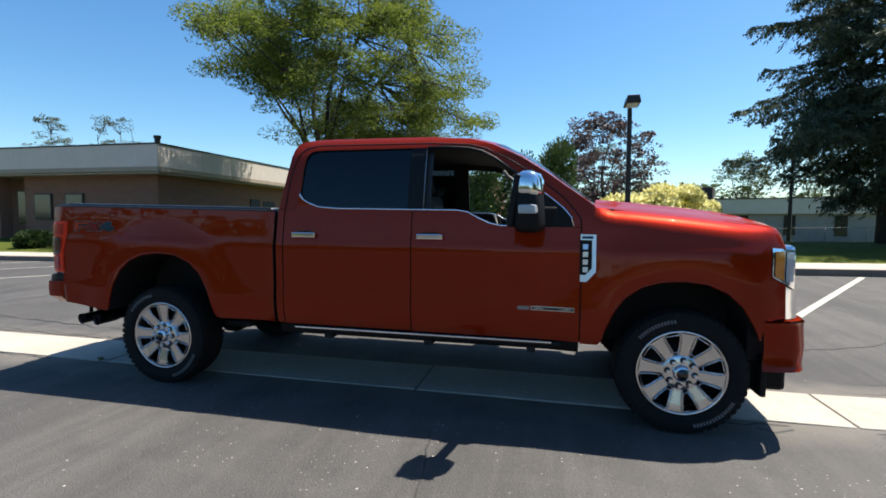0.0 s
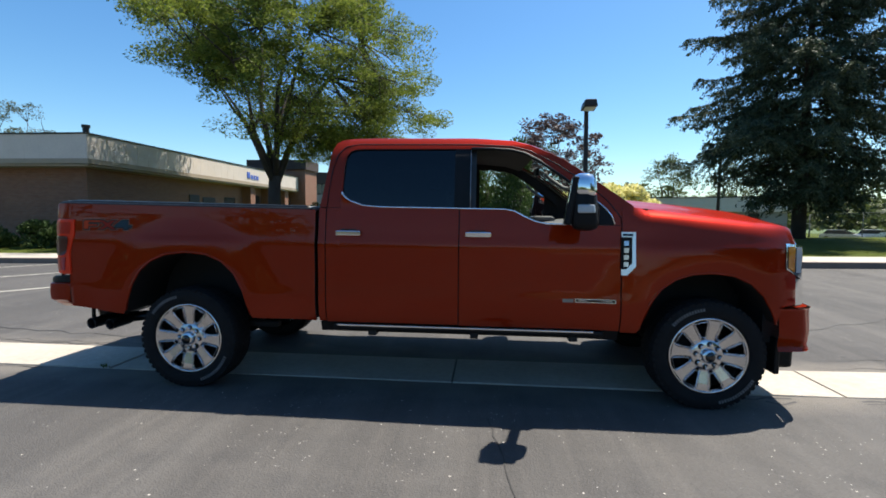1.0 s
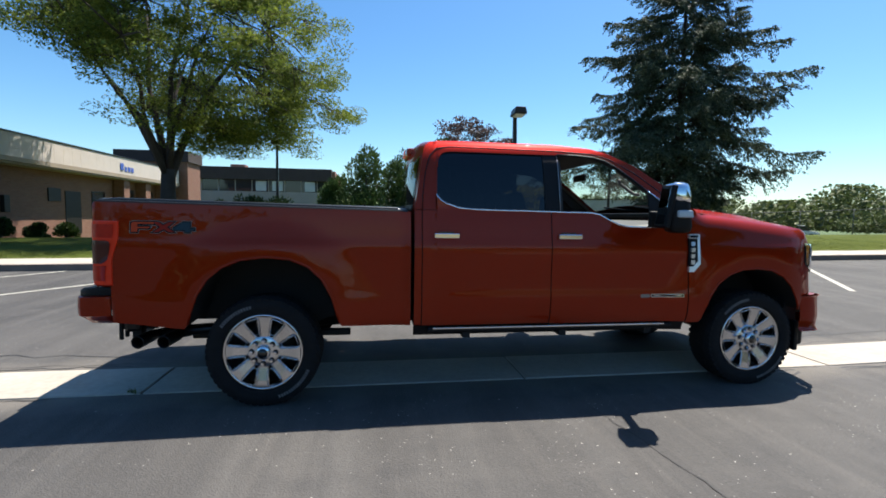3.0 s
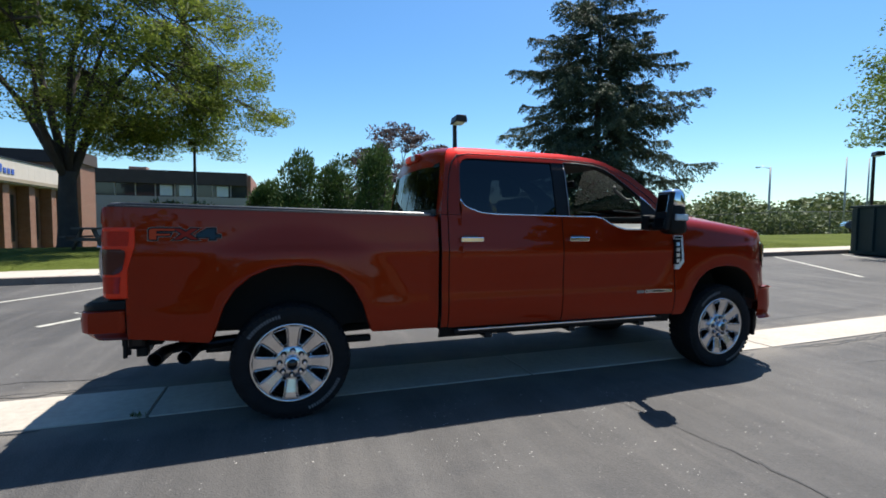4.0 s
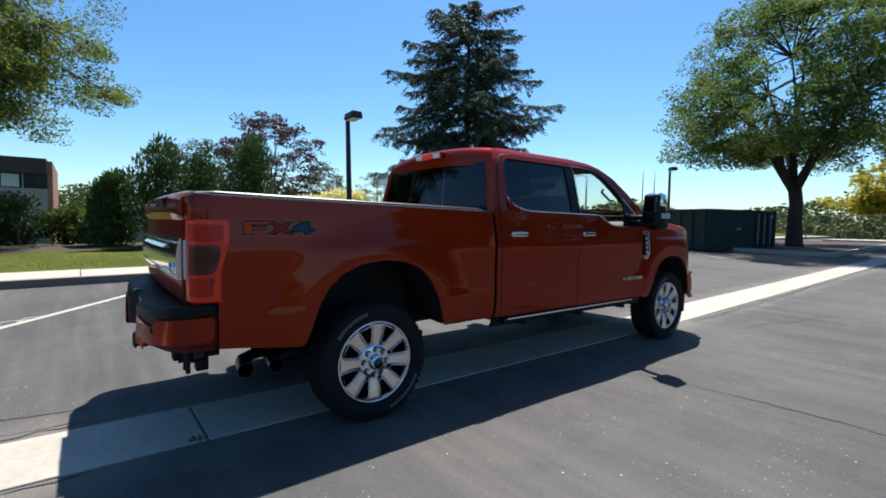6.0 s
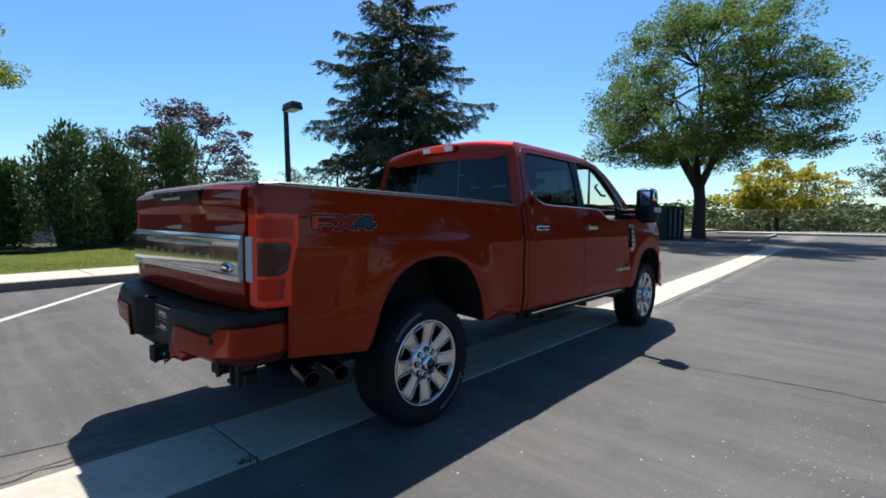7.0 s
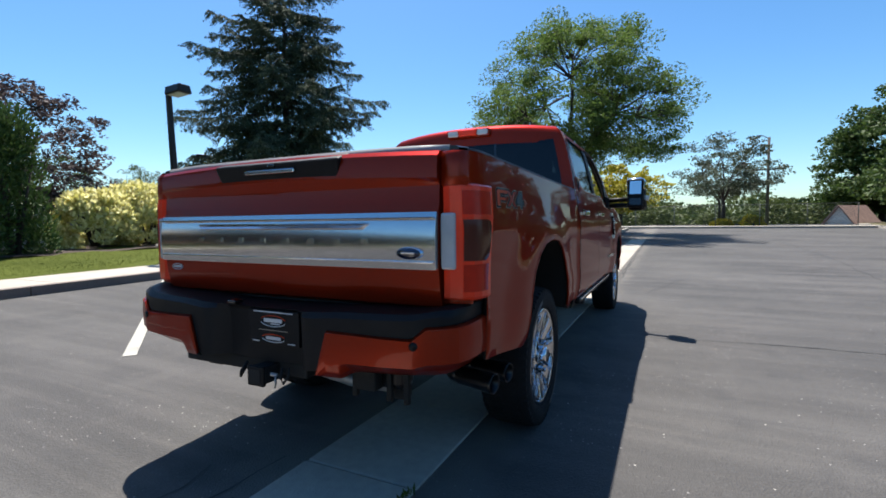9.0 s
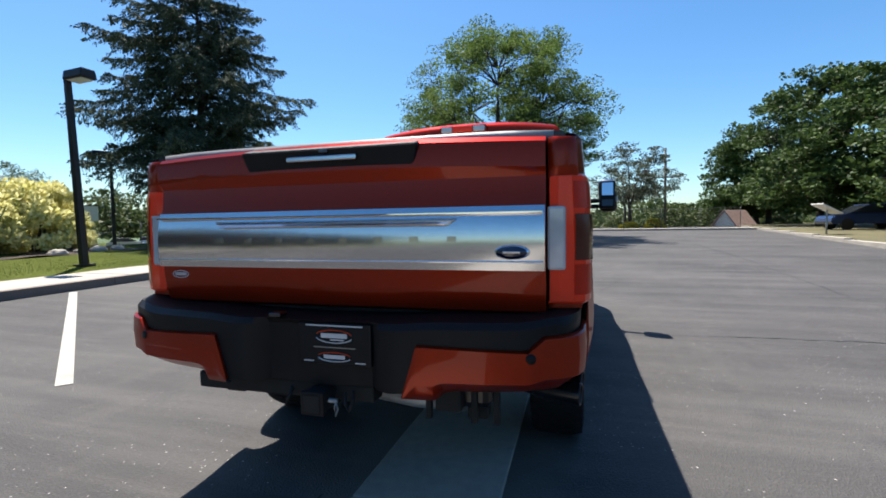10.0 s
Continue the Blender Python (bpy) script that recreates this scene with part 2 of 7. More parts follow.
GREYBOX = mat("grey_enamel", (0.20, 0.22, 0.24), 0.5, var=0.12, scale=4)
# Table wood, its colour darkened for the shade under the tree
WOODGREY = mat("shaded_weathered_wood", (0.08, 0.064, 0.052), 0.85, var=0.3, scale=4, bump=0.3, bump_scale=40)
BLUE = mat("blue_sign", (0.05, 0.11, 0.42), 0.5, var=0.1, scale=4)
SHINGLE = mat("roof_shingle", (0.30, 0.20, 0.17), 0.9, var=0.25, scale=3, bump=0.4, bump_scale=14)
SIDING = mat("white_siding", (0.72, 0.70, 0.66), 0.7, var=0.05, scale=2)
POLEWOOD = mat("pole_wood", (0.11, 0.085, 0.07), 0.9, var=0.25, scale=4)


# ---- building blocks ----
def mesh_part(name, verts, faces, material, parent=None, label="", smooth=False):
    me = bpy.data.meshes.new(name)
    me.from_pydata([tuple(v) for v in verts], [], [tuple(f) for f in faces])
    me.update()
    if smooth:
        me.polygons.foreach_set("use_smooth", [True] * len(me.polygons))
    me.materials.append(material)
    ob = new(name, me)
    ob.parent = parent
    return tagged(ob, label)


def part(name, bm, material, parent=None, label="", smooth=False):
    me = bpy.data.meshes.new(name)
    bm.to_mesh(me)
    bm.free()
    if smooth:
        me.polygons.foreach_set("use_smooth", [True] * len(me.polygons))
    me.materials.append(material)
    ob = new(name, me)
    ob.parent = parent
    return tagged(ob, label)


def sharpen(ob, degrees):
    """Marks the edges that bend more than this as sharp."""
    bm = bmesh.new()
    bm.from_mesh(ob.data)
    for e in bm.edges:
        if len(e.link_faces) == 2 and e.calc_face_angle(0) > radians(degrees):
            e.smooth = False
    bm.to_mesh(ob.data)
    bm.free()
    return ob


def thing(name, label, category, m=None, group="", kind=""):
    ob = tagged(new(name), label, category, group, kind)
    if m is not None:
        ob.matrix_basis = m
    return ob


def box_bm(x0, x1, y0, y1, z0, z1, bevel=0.0, bm=None):
    bm2 = bmesh.new()
    bmesh.ops.create_cube(bm2, size=1)
    for v in bm2.verts:
        v.co = Vector((x0 + (v.co.x + 0.5) * (x1 - x0), y0 + (v.co.y + 0.5) * (y1 - y0), z0 + (v.co.z + 0.5) * (z1 - z0)))
    if bevel:
        bmesh.ops.bevel(bm2, geom=bm2.edges[:], offset=bevel, segments=2, profile=0.5, affect="EDGES")
    if bm is None:
        return bm2
    return join_bm(bm, bm2)


def join_bm(bm, other, m=None):
    off = {}
    for v in other.verts:
        off[v] = bm.verts.new(m @ v.co if m else v.co)
    for f in other.faces:
        nf = bm.faces.new([off[v] for v in f.verts])
        nf.smooth = f.smooth
    other.free()
    return bm


def tube(verts, faces, points, radii, sides=7):
    """Adds a tapered tube along points to verts and faces."""
    pts = [Vector(p) for p in points]
    base = len(verts)
    for i, p in enumerate(pts):
        d = (pts[min(i + 1, len(pts) - 1)] - pts[max(i - 1, 0)]).normalized()
        side = d.cross(Vector((0.13, 0.31, 0.94)))
        if side.length < 1e-3:
            side = d.cross(Vector((1, 0, 0)))
        side.normalize()
        up = d.cross(side)
        for k in range(sides):
            a = 2 * math.pi * k / sides
            verts.append(p + (side * math.cos(a) + up * math.sin(a)) * radii[i])
    for i in range(len(pts) - 1):
        for k in range(sides):
            a, b = base + i * sides + k, base + i * sides + (k + 1) % sides
            faces.append((a, b, b + sides, a + sides))
    faces.append(tuple(range(base + sides - 1, base - 1, -1)))
    faces.append(tuple(range(base + (len(pts) - 1) * sides, base + len(pts) * sides)))


def tube_part(name, points, radii, material, parent=None, sides=12, label=""):
    v, f = [], []
    if not isinstance(radii, (list, tuple)):
        radii = [radii] * len(points)
    tube(v, f, points, radii, sides)
    return mesh_part(name, v, f, material, parent, label, smooth=True)


def lathe_bm(profile, sides=48):
    """Turns (radius, height) points round the local y axis."""
    bm = bmesh.new()
    rings = []
    for r, h in profile:
        rings.append([bm.verts.new((r * math.cos(2 * math.pi * k / sides), h, r * math.sin(2 * math.pi * k / sides))) for k in range(sides)])
    for a, b in zip(rings, rings[1:]):
        for k in range(sides):
            bm.faces.new((a[k], a[(k + 1) % sides], b[(k + 1) % sides], b[k]))
    return bm


def leaves_mesh(name, centres, sizes, material, parent=None, label="", aspect=0.55, up_bias=0.0, seed=0, dirs=None):
    """One mesh of many small rhombic leaves, each with a fold along its middle."""
    rng = np.random.default_rng(seed)
    n = len(centres)
    c = np.asarray(centres, float)
    s = np.asarray(sizes, float)[:, None]
    if dirs is None:
        d = rng.normal(size=(n, 3))
        d[:, 2] *= 0.6
    else:
        d = np.asarray(dirs, float) + rng.normal(size=(n, 3)) * 0.35
    d /= np.linalg.norm(d, axis=1, keepdims=True) + 1e-9
    r = rng.normal(size=(n, 3))
    r[:, 2] += up_bias
    w = np.cross(d, r)
    w /= np.linalg.norm(w, axis=1, keepdims=True) + 1e-9
    verts = np.empty((n, 4, 3))
    verts[:, 0], verts[:, 2] = c - d * s * 0.5, c + d * s * 0.5
    verts[:, 1], verts[:, 3] = c + w * s * aspect * 0.5, c - w * s * aspect * 0.5
    me = bpy.data.meshes.new(name)
    me.vertices.add(n * 4)
    me.vertices.foreach_set("co", verts.ravel())
    me.loops.add(n * 4)
    me.loops.foreach_set("vertex_index", np.arange(n * 4, dtype=np.int32))
    me.polygons.add(n)
    me.polygons.foreach_set("loop_start", np.arange(0, n * 4, 4, dtype=np.int32))
    me.polygons.foreach_set("loop_total", np.full(n, 4, dtype=np.int32))
    me.update(calc_edges=True)
    me.materials.append(material)
    ob = new(name, me)
    ob.parent = parent
    return tagged(ob, label)


# ---- ground ----
def lot_z(x, y):
    """Height of the asphalt: level by the truck, rising gently to the kerb and to the far end."""
    near = 0.018 * max(0.0, min(x, 45) - 5.0)
    far = 0.1 + 0.012 * max(-22.0, min(x, 40.0))
    w = max(0.0, min(1.0, (y - 1.2) / 7.3))
    return near * (1 - w) + far * w


KERB, WALK = 8.5, 10.2


def lawn_z(x, y):
    return lot_z(x, KERB) + 0.15 + 0.03 * min(6.0, max(0.0, y - WALK)) - 0.055 * max(0.0, min(y, 90.0) - 18.0)


def sheet(name, xs, ys, zf, material, label, category, kind="structure", parent=None):
    nx, ny = len(xs), len(ys)
    v = [(x, y, zf(x, y)) for x in xs for y in ys]
    f = [(i * ny + j, (i + 1) * ny + j, (i + 1) * ny + j + 1, i * ny + j + 1) for i in range(nx - 1) for j in range(ny - 1)]
    ob = mesh_part(name, v, f, material, parent, label, smooth=True)
    return tagged(ob, "", category, "", kind)


def steps(a, b, d):
    n = max(1, round((b - a) / d))
    return [a + (b - a) * i / n for i in range(n + 1)]


sheet("ground", [-1500, -200, -60, 60, 200, 1500], [-1500, -200, -60, 10, 30, 60, 100, 200, 1500], lambda x, y: -0.5 - 0.065 * max(0.0, min(y, 90.0) - 10.0), EARTH, "flat green land reaching to the horizon", "ground")
sheet("asphalt_lot", [-110, -60, -40] + steps(-24, 48, 1.5), [-110, -60, -40, -20] + steps(-12, KERB, 0.5), lot_z, ASPHALT, "worn grey asphalt of the parking lot", "asphalt")
sheet("lawn", [-70, -40] + steps(-24, 50, 2) + [70, 120], [WALK] + steps(11.5, 40, 1.5) + [60, 90, 150], lambda x, y: lawn_z(x, y) + (0.02 if y > WALK else -0.03), GRASS_SOIL, "mown green lawn behind the pavement", "lawn")
side = sheet("lawn_side", steps(4, 70, 3), [-50, -35, -15, -6, -2, -0.31], lambda x, y: lot_z(x, -5) + 0.13, VERGE, "mown strip beyond the side kerb", "lawn")
for vtx in side.data.vertices:
    vtx.co.y += -8.3 - 0.1375 * (vtx.co.x - 4)

# Kerb and pavement with separate slabs
kerb = thing("kerb", "low concrete kerb along the parking lot", "kerb", kind="structure")
pave = thing("pavement", "pale sunlit concrete pavement in square slabs", "pavement", kind="structure")


def sloped_slab(name, x0, x1, y0, y1, z0, z1, material, parent, zf, gap=0.006):
    x0, x1 = x0 + gap, x1 - gap
    bm = box_bm(x0, x1, y0, y1, z0, z1, 0.008)
    for vtx in bm.verts:
        vtx.co.z += zf(vtx.co.x)
    return part(name, bm, material, parent)


base_z = lambda x: lot_z(x, KERB)
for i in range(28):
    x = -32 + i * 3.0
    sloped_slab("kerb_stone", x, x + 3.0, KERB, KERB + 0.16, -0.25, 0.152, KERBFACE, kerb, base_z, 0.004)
for i in range(55):
    x = -32 + i * 1.52
    sloped_slab("slab", x, x + 1.52, KERB + 0.162, WALK, -0.1, 0.148 + 0.004 * math.sin(i * 2.7), CONCRETE, pave, base_z)

# Concrete strip let into the asphalt under the truck
strip = thing("concrete_strip", "pale concrete strip let flush into the asphalt", "pavement", kind="structure")
for i in range(17):
    x = -29.0 + i * 3.13 - 0.16
    if x < 21.5:
        sloped_slab("slab", x, min(x + 3.13, 21.8), 0.34, 0.98, -0.2, 0.012 + 0.002 * math.sin(i * 1.9), CONCRETE, strip, lambda q: lot_z(q, 0.6), 0.008)


# Angled bay lines
def ribbon(name, pts, width, material, parent, lift, zf=lot_z):
    v, f = [], []
    for i, (x, y) in enumerate(pts):
        a, b = Vector(pts[max(i - 1, 0)]), Vector(pts[min(i + 1, len(pts) - 1)])
        d = (b - a).normalized()
        w = width[i] if isinstance(width, list) else width
        for s in (-1, 1):
            px, py = x - d.y * s * w / 2, y + d.x * s * w / 2
            v.append((px, py, zf(px, py) + lift))
    for i in range(len(pts) - 1):
        f.append((2 * i, 2 * i + 1, 2 * i + 3, 2 * i + 2))
    return mesh_part(name, v, f, material, parent)


lines = thing("bay_lines", "white painted angled parking bay lines", "road marking", kind="structure")
for x in (-15.4, -12.2, -8.9, -5.6, -2.5, 0.37, 3.75, 7.0, 10.3, 13.7, 17.2):
    near = 0.12 if x == 0.37 else 0.0
    ribbon("line", [(x - 0.55 + 3.3 * k, 3.85 + 4.5 * k) for k in steps(-near / 4.5, 1.0, 0.16)], 0.11, LINE, lines, 0.006)

scribble = thing("paint_scribble", "faded white spray-paint scribble on the asphalt", "road marking", kind="structure")
for k in range(2, 7):
    a0 = Vector((-3.25 + k * 0.19, 4.5 + k * 0.13))
    ribbon("stroke", [(a0.x + 0.10 * math.cos(q), a0.y + 0.07 * math.sin(q)) for q in (0.4 + k, 1.4 + k, 2.4 + k, 3.6 + k, 4.6 + k)], 0.028, LINE, scribble, 0.005)

cracks = thing("asphalt_cracks", "dark jagged cracks in the asphalt", "crack", kind="structure")


def crack(a, b, n, wob, width, seed):
    r = random.Random(seed)
    pts, ws = [], []
    for i in range(n + 1):
        k = i / n
        pts.append((a[0] + (b[0] - a[0]) * k + r.uniform(-wob, wob), a[1] + (b[1] - a[1]) * k + r.uniform(-wob, wob)))
        ws.append(width * r.uniform(0.35, 1.2))
    ribbon("crack", pts, ws, CRACK, cracks, 0.004)


crack((2.45, -0.35), (2.62, -1.5), 14, 0.012, 0.012, 1)
crack((2.62, -1.5), (2.66, -3.6), 22, 0.018, 0.022, 2)
crack((2.66, -3.6), (2.3, -10.5), 40, 0.03, 0.022, 3)
crack((4.6, -3.9), (13.0, -4.6), 40, 0.04, 0.022, 4)
crack((13.0, -4.6), (30.0, -5.1), 50, 0.05, 0.03, 5)
crack((5.6, 2.2), (8.4, 3.4), 16, 0.05, 0.02, 6)
crack((8.4, 3.4), (13.5, 2.6), 20, 0.06, 0.02, 7)
crack((-1.2, 1.35), (-6.5, 1.9), 22, 0.05, 0.02, 8)
crack((4.8, 1.25), (9.5, 1.6), 20, 0.04, 0.02, 9)
crack((-5.8, 1.22), (-1.0, 1.12), 30, 0.035, 0.012, 10)
crack((5.0, -0.2), (7.5, -0.9), 14, 0.05, 0.016, 11)
# Broken edge of the asphalt along both sides of the strip
crack((4.6, 0.20), (12.0, 0.22), 60, 0.045, 0.03, 12)
crack((3.9, 0.27), (19.0, 0.27), 120, 0.03, 0.028, 13)
crack((-9.0, 0.30), (-1.6, 0.30), 60, 0.02, 0.014, 14)
crack((-8.0, 1.10), (-1.4, 1.08), 60, 0.03, 0.016, 15)
crack((4.7, 1.08), (12.0, 1.10), 60, 0.035, 0.016, 16)
crack((-0.9, -2.0), (-0.6, -6.5), 30, 0.03, 0.012, 17)

# Grass blades near the pavement, weeds in the strip's joint
rg = np.random.default_rng(5)
n = 60000
gx = rg.uniform(-16, 22, n)
gy = WALK + 0.05 + rg.gamma(1.6, 2.4, n)
keep = gy < 24
gx, gy = gx[keep], gy[keep]
gc = np.array([(x, y, lawn_z(x, y) + 0.022) for x, y in zip(gx, gy)])
tagged(leaves_mesh("grass", gc, rg.uniform(0.022, 0.042, len(gc)), GRASS_BLADE, None, "short mown green grass on the lawn", 0.25, seed=6, dirs=np.tile((0, 0, 1.0), (len(gc), 1))), "", "grass", "", "stuff")


def weed(x, y, n, r, seed):
    g = np.random.default_rng(seed)
    c = np.stack([x + g.normal(0, r, n), y + g.normal(0, r * 0.4, n), 0.01 + np.abs(g.normal(0.012, 0.01, n))], 1)
    tagged(leaves_mesh("weed", c, g.uniform(0.025, 0.055, n), GRASS_BLADE, None, "tuft of green weed growing beside the concrete strip", 0.22, seed=seed, dirs=np.tile((0, 0, 1.0), (n, 1))), "", "weed", "weeds along the strip", "stuff")


for k, (x, y) in enumerate(((-1.05, 0.35), (-2.9, 0.345))):
    weed(x, y, 22 - 4 * k, 0.035, 40 + k)

# Tree island and far kerbs
island = sheet("tree_island", steps(21.5, 34, 1.2), steps(2.2, 8.4, 0.6), lambda x, y: lot_z(x, y) + 0.14, MULCH, "planted island with a low kerb round it", "island")
isl = thing("island_kerb", "low concrete kerb round the planted island", "kerb", kind="structure")
for x0, x1, y0, y1 in ((21.4, 34, 2.05, 2.2), (21.4, 34, 8.4, 8.5), (21.25, 21.4, 2.05, 8.5)):
    bm = box_bm(x0, x1, y0, y1, -0.1, 0.16, 0.01)
    for vtx in bm.verts:
        vtx.co.z += lot_z(vtx.co.x, vtx.co.y)
    part("kerb_stone", bm, CONCRETE, isl)
sidek = thing("side_kerb", "pale concrete kerb at the side of the lot", "kerb", kind="structure")
for i in range(10):
    a = (4 + i * 4.0, -8.3 - i * 0.55)
    bm = box_bm(0, 4.02, 0, 0.3, -0.1, 0.15, 0.01)
    bm.transform(pose(a[0], a[1] - 0.3, lot_z(a[0] + 2, -5), 0, 0, math.degrees(math.atan2(-0.55, 4.0))))
    part("kerb_stone", bm, CONCRETE, sidek)
for y in steps(-16, 6, 2)[:-1]:
    bm = box_bm(36.6, 39.6, y, y + 1.99, -0.1, 0.12, 0.01)
    bm.transform(pose(0, 0, lot_z(38, 0)))
    part("kerb_stone", bm, CONCRETE, sidek)


# ---- trees ----
def tree(name, x, y, z, height, spread, fork, trunk_r, n_clump, per_clump, leaf, material, label, seed, flat=0.55, low=0.38, bark=BARK, clump=1.15, n_limb=6, lean=0.0, group="", lift=0.0, shift=0.0, back=0.0, aspect=0.55, sprays=6):
    """A broadleaf tree: trunk, limbs, branches to each clump, and a crown of separate leaves with gaps."""
    g = np.random.default_rng(seed)
    t = thing(name, label, "tree", pose(x, y, z), group)
    v, f = [], []
    fk = Vector((lean, 0.1, fork))
    tube(v, f, [(0, 0, -0.2), (0, 0, 0.12), (lean * 0.2, 0.02, fork * 0.35), (lean * 0.6, 0.0, fork * 0.7), fk], [trunk_r * 1.6, trunk_r * 1.2, trunk_r, trunk_r * 0.92, trunk_r * 0.9], 10)
    crown_h = height - fork
    limbs = []
    for k in range(n_limb):
        a = 2 * math.pi * (k + g.uniform(-0.25, 0.25)) / n_limb
        reach, up = spread * g.uniform(0.4, 0.62), crown_h * g.uniform(0.35, 0.75)
        if k == 0:
            reach, up = spread * 0.12, crown_h * 0.8
        end = fk + Vector((math.cos(a) * reach + shift * 0.6, math.sin(a) * reach, up))
        mid = fk + Vector((math.cos(a) * reach * 0.38, math.sin(a) * reach * 0.38, up * 0.45)) + Vector(g.normal(0, 0.15, 3))
        start = fk - Vector((0, 0, g.uniform(0, fork * 0.18)))
        pts = [start, start.lerp(mid, 0.5) + Vector(g.normal(0, 0.08, 3)), mid, mid.lerp(end, 0.5) + Vector(g.normal(0, 0.12, 3)), end]
        r0 = trunk_r * g.uniform(0.42, 0.62)
        tube(v, f, pts, [r0, r0 * 0.85, r0 * 0.62, r0 * 0.4, r0 * 0.16], 7)
        limbs.append((pts, r0))
    centres, sizes, allc = [], [], []
    for k in range(n_clump):
        a = g.uniform(0, 2 * math.pi)
        u = g.uniform(-1, 1)
        shell = g.uniform(0.35, 1.0) ** 0.5
        prof = math.sqrt(max(0.05, 1 - abs(u) ** 2.2))
        rad = spread * prof * shell * g.uniform(0.75, 1.06)
        cz = fork + crown_h * (low + (1 - low) * (u + 1) / 2 * 0.97) - (crown_h * 0.2 * (rad / spread) ** 2)
        cz += lift * crown_h * max(0.0, -math.cos(a) * rad / spread) * (1 - u) / 2
        c = Vector((math.cos(a) * rad + lean + shift, math.sin(a) * rad + back, cz))
        allc.append(c)
        pts, r0 = min(limbs, key=lambda q: min((p - c).length for p in q[0][2:]))
        s = min(pts[2:], key=lambda p: (p - c).length)
        m = s.lerp(c, 0.5) + Vector(g.normal(0, 0.2, 3)) + Vector((0, 0, 0.12 * (c - s).length))
        tube(v, f, [s, m, c], [r0 * 0.3, r0 * 0.18, r0 * 0.05], 5)
        nl = int(per_clump * g.uniform(0.6, 1.35))
        cr = clump * g.uniform(0.7, 1.25)
        # Each clump is a few drooping sprays round its tip
        for q in range(sprays):
            b = c + Vector(g.uniform(-0.8, 0.8, 3) * (cr, cr, cr * flat))
            k2 = nl // sprays
            o = g.normal(0, 1, (k2, 3))
            o *= (np.minimum(1.0, 1.5 / np.linalg.norm(o, axis=1)))[:, None]
            o *= (cr * 0.31, cr * 0.31, cr * 0.14)
            o[:, 2] -= 0.3 * (o[:, 0] ** 2 + o[:, 1] ** 2) / max(cr, 0.2)
            centres.append(np.array(b) + o)
            sizes.append(g.uniform(0.65, 1.3, k2) * leaf)
            tube(v, f, [m.lerp(c, 0.6), b], [r0 * 0.07, 0.008], 4)
    mesh_part("trunk", v, f, bark, t, smooth=True)
    leaves_mesh("crown", np.concatenate(centres), np.concatenate(sizes), material, t, seed=seed + 1, up_bias=0.8, aspect=aspect)
    return t


SPRUCE_FORM = [(0.0, 0.30), (0.17, 0.42), (0.26, 0.56), (0.33, 0.82), (0.40, 1.0), (0.50, 0.90), (0.58, 0.84), (0.66, 0.74), (0.76, 0.64), (0.85, 0.52), (0.91, 0.42), (0.945, 0.24), (0.975, 0.10), (1.0, 0.03)]


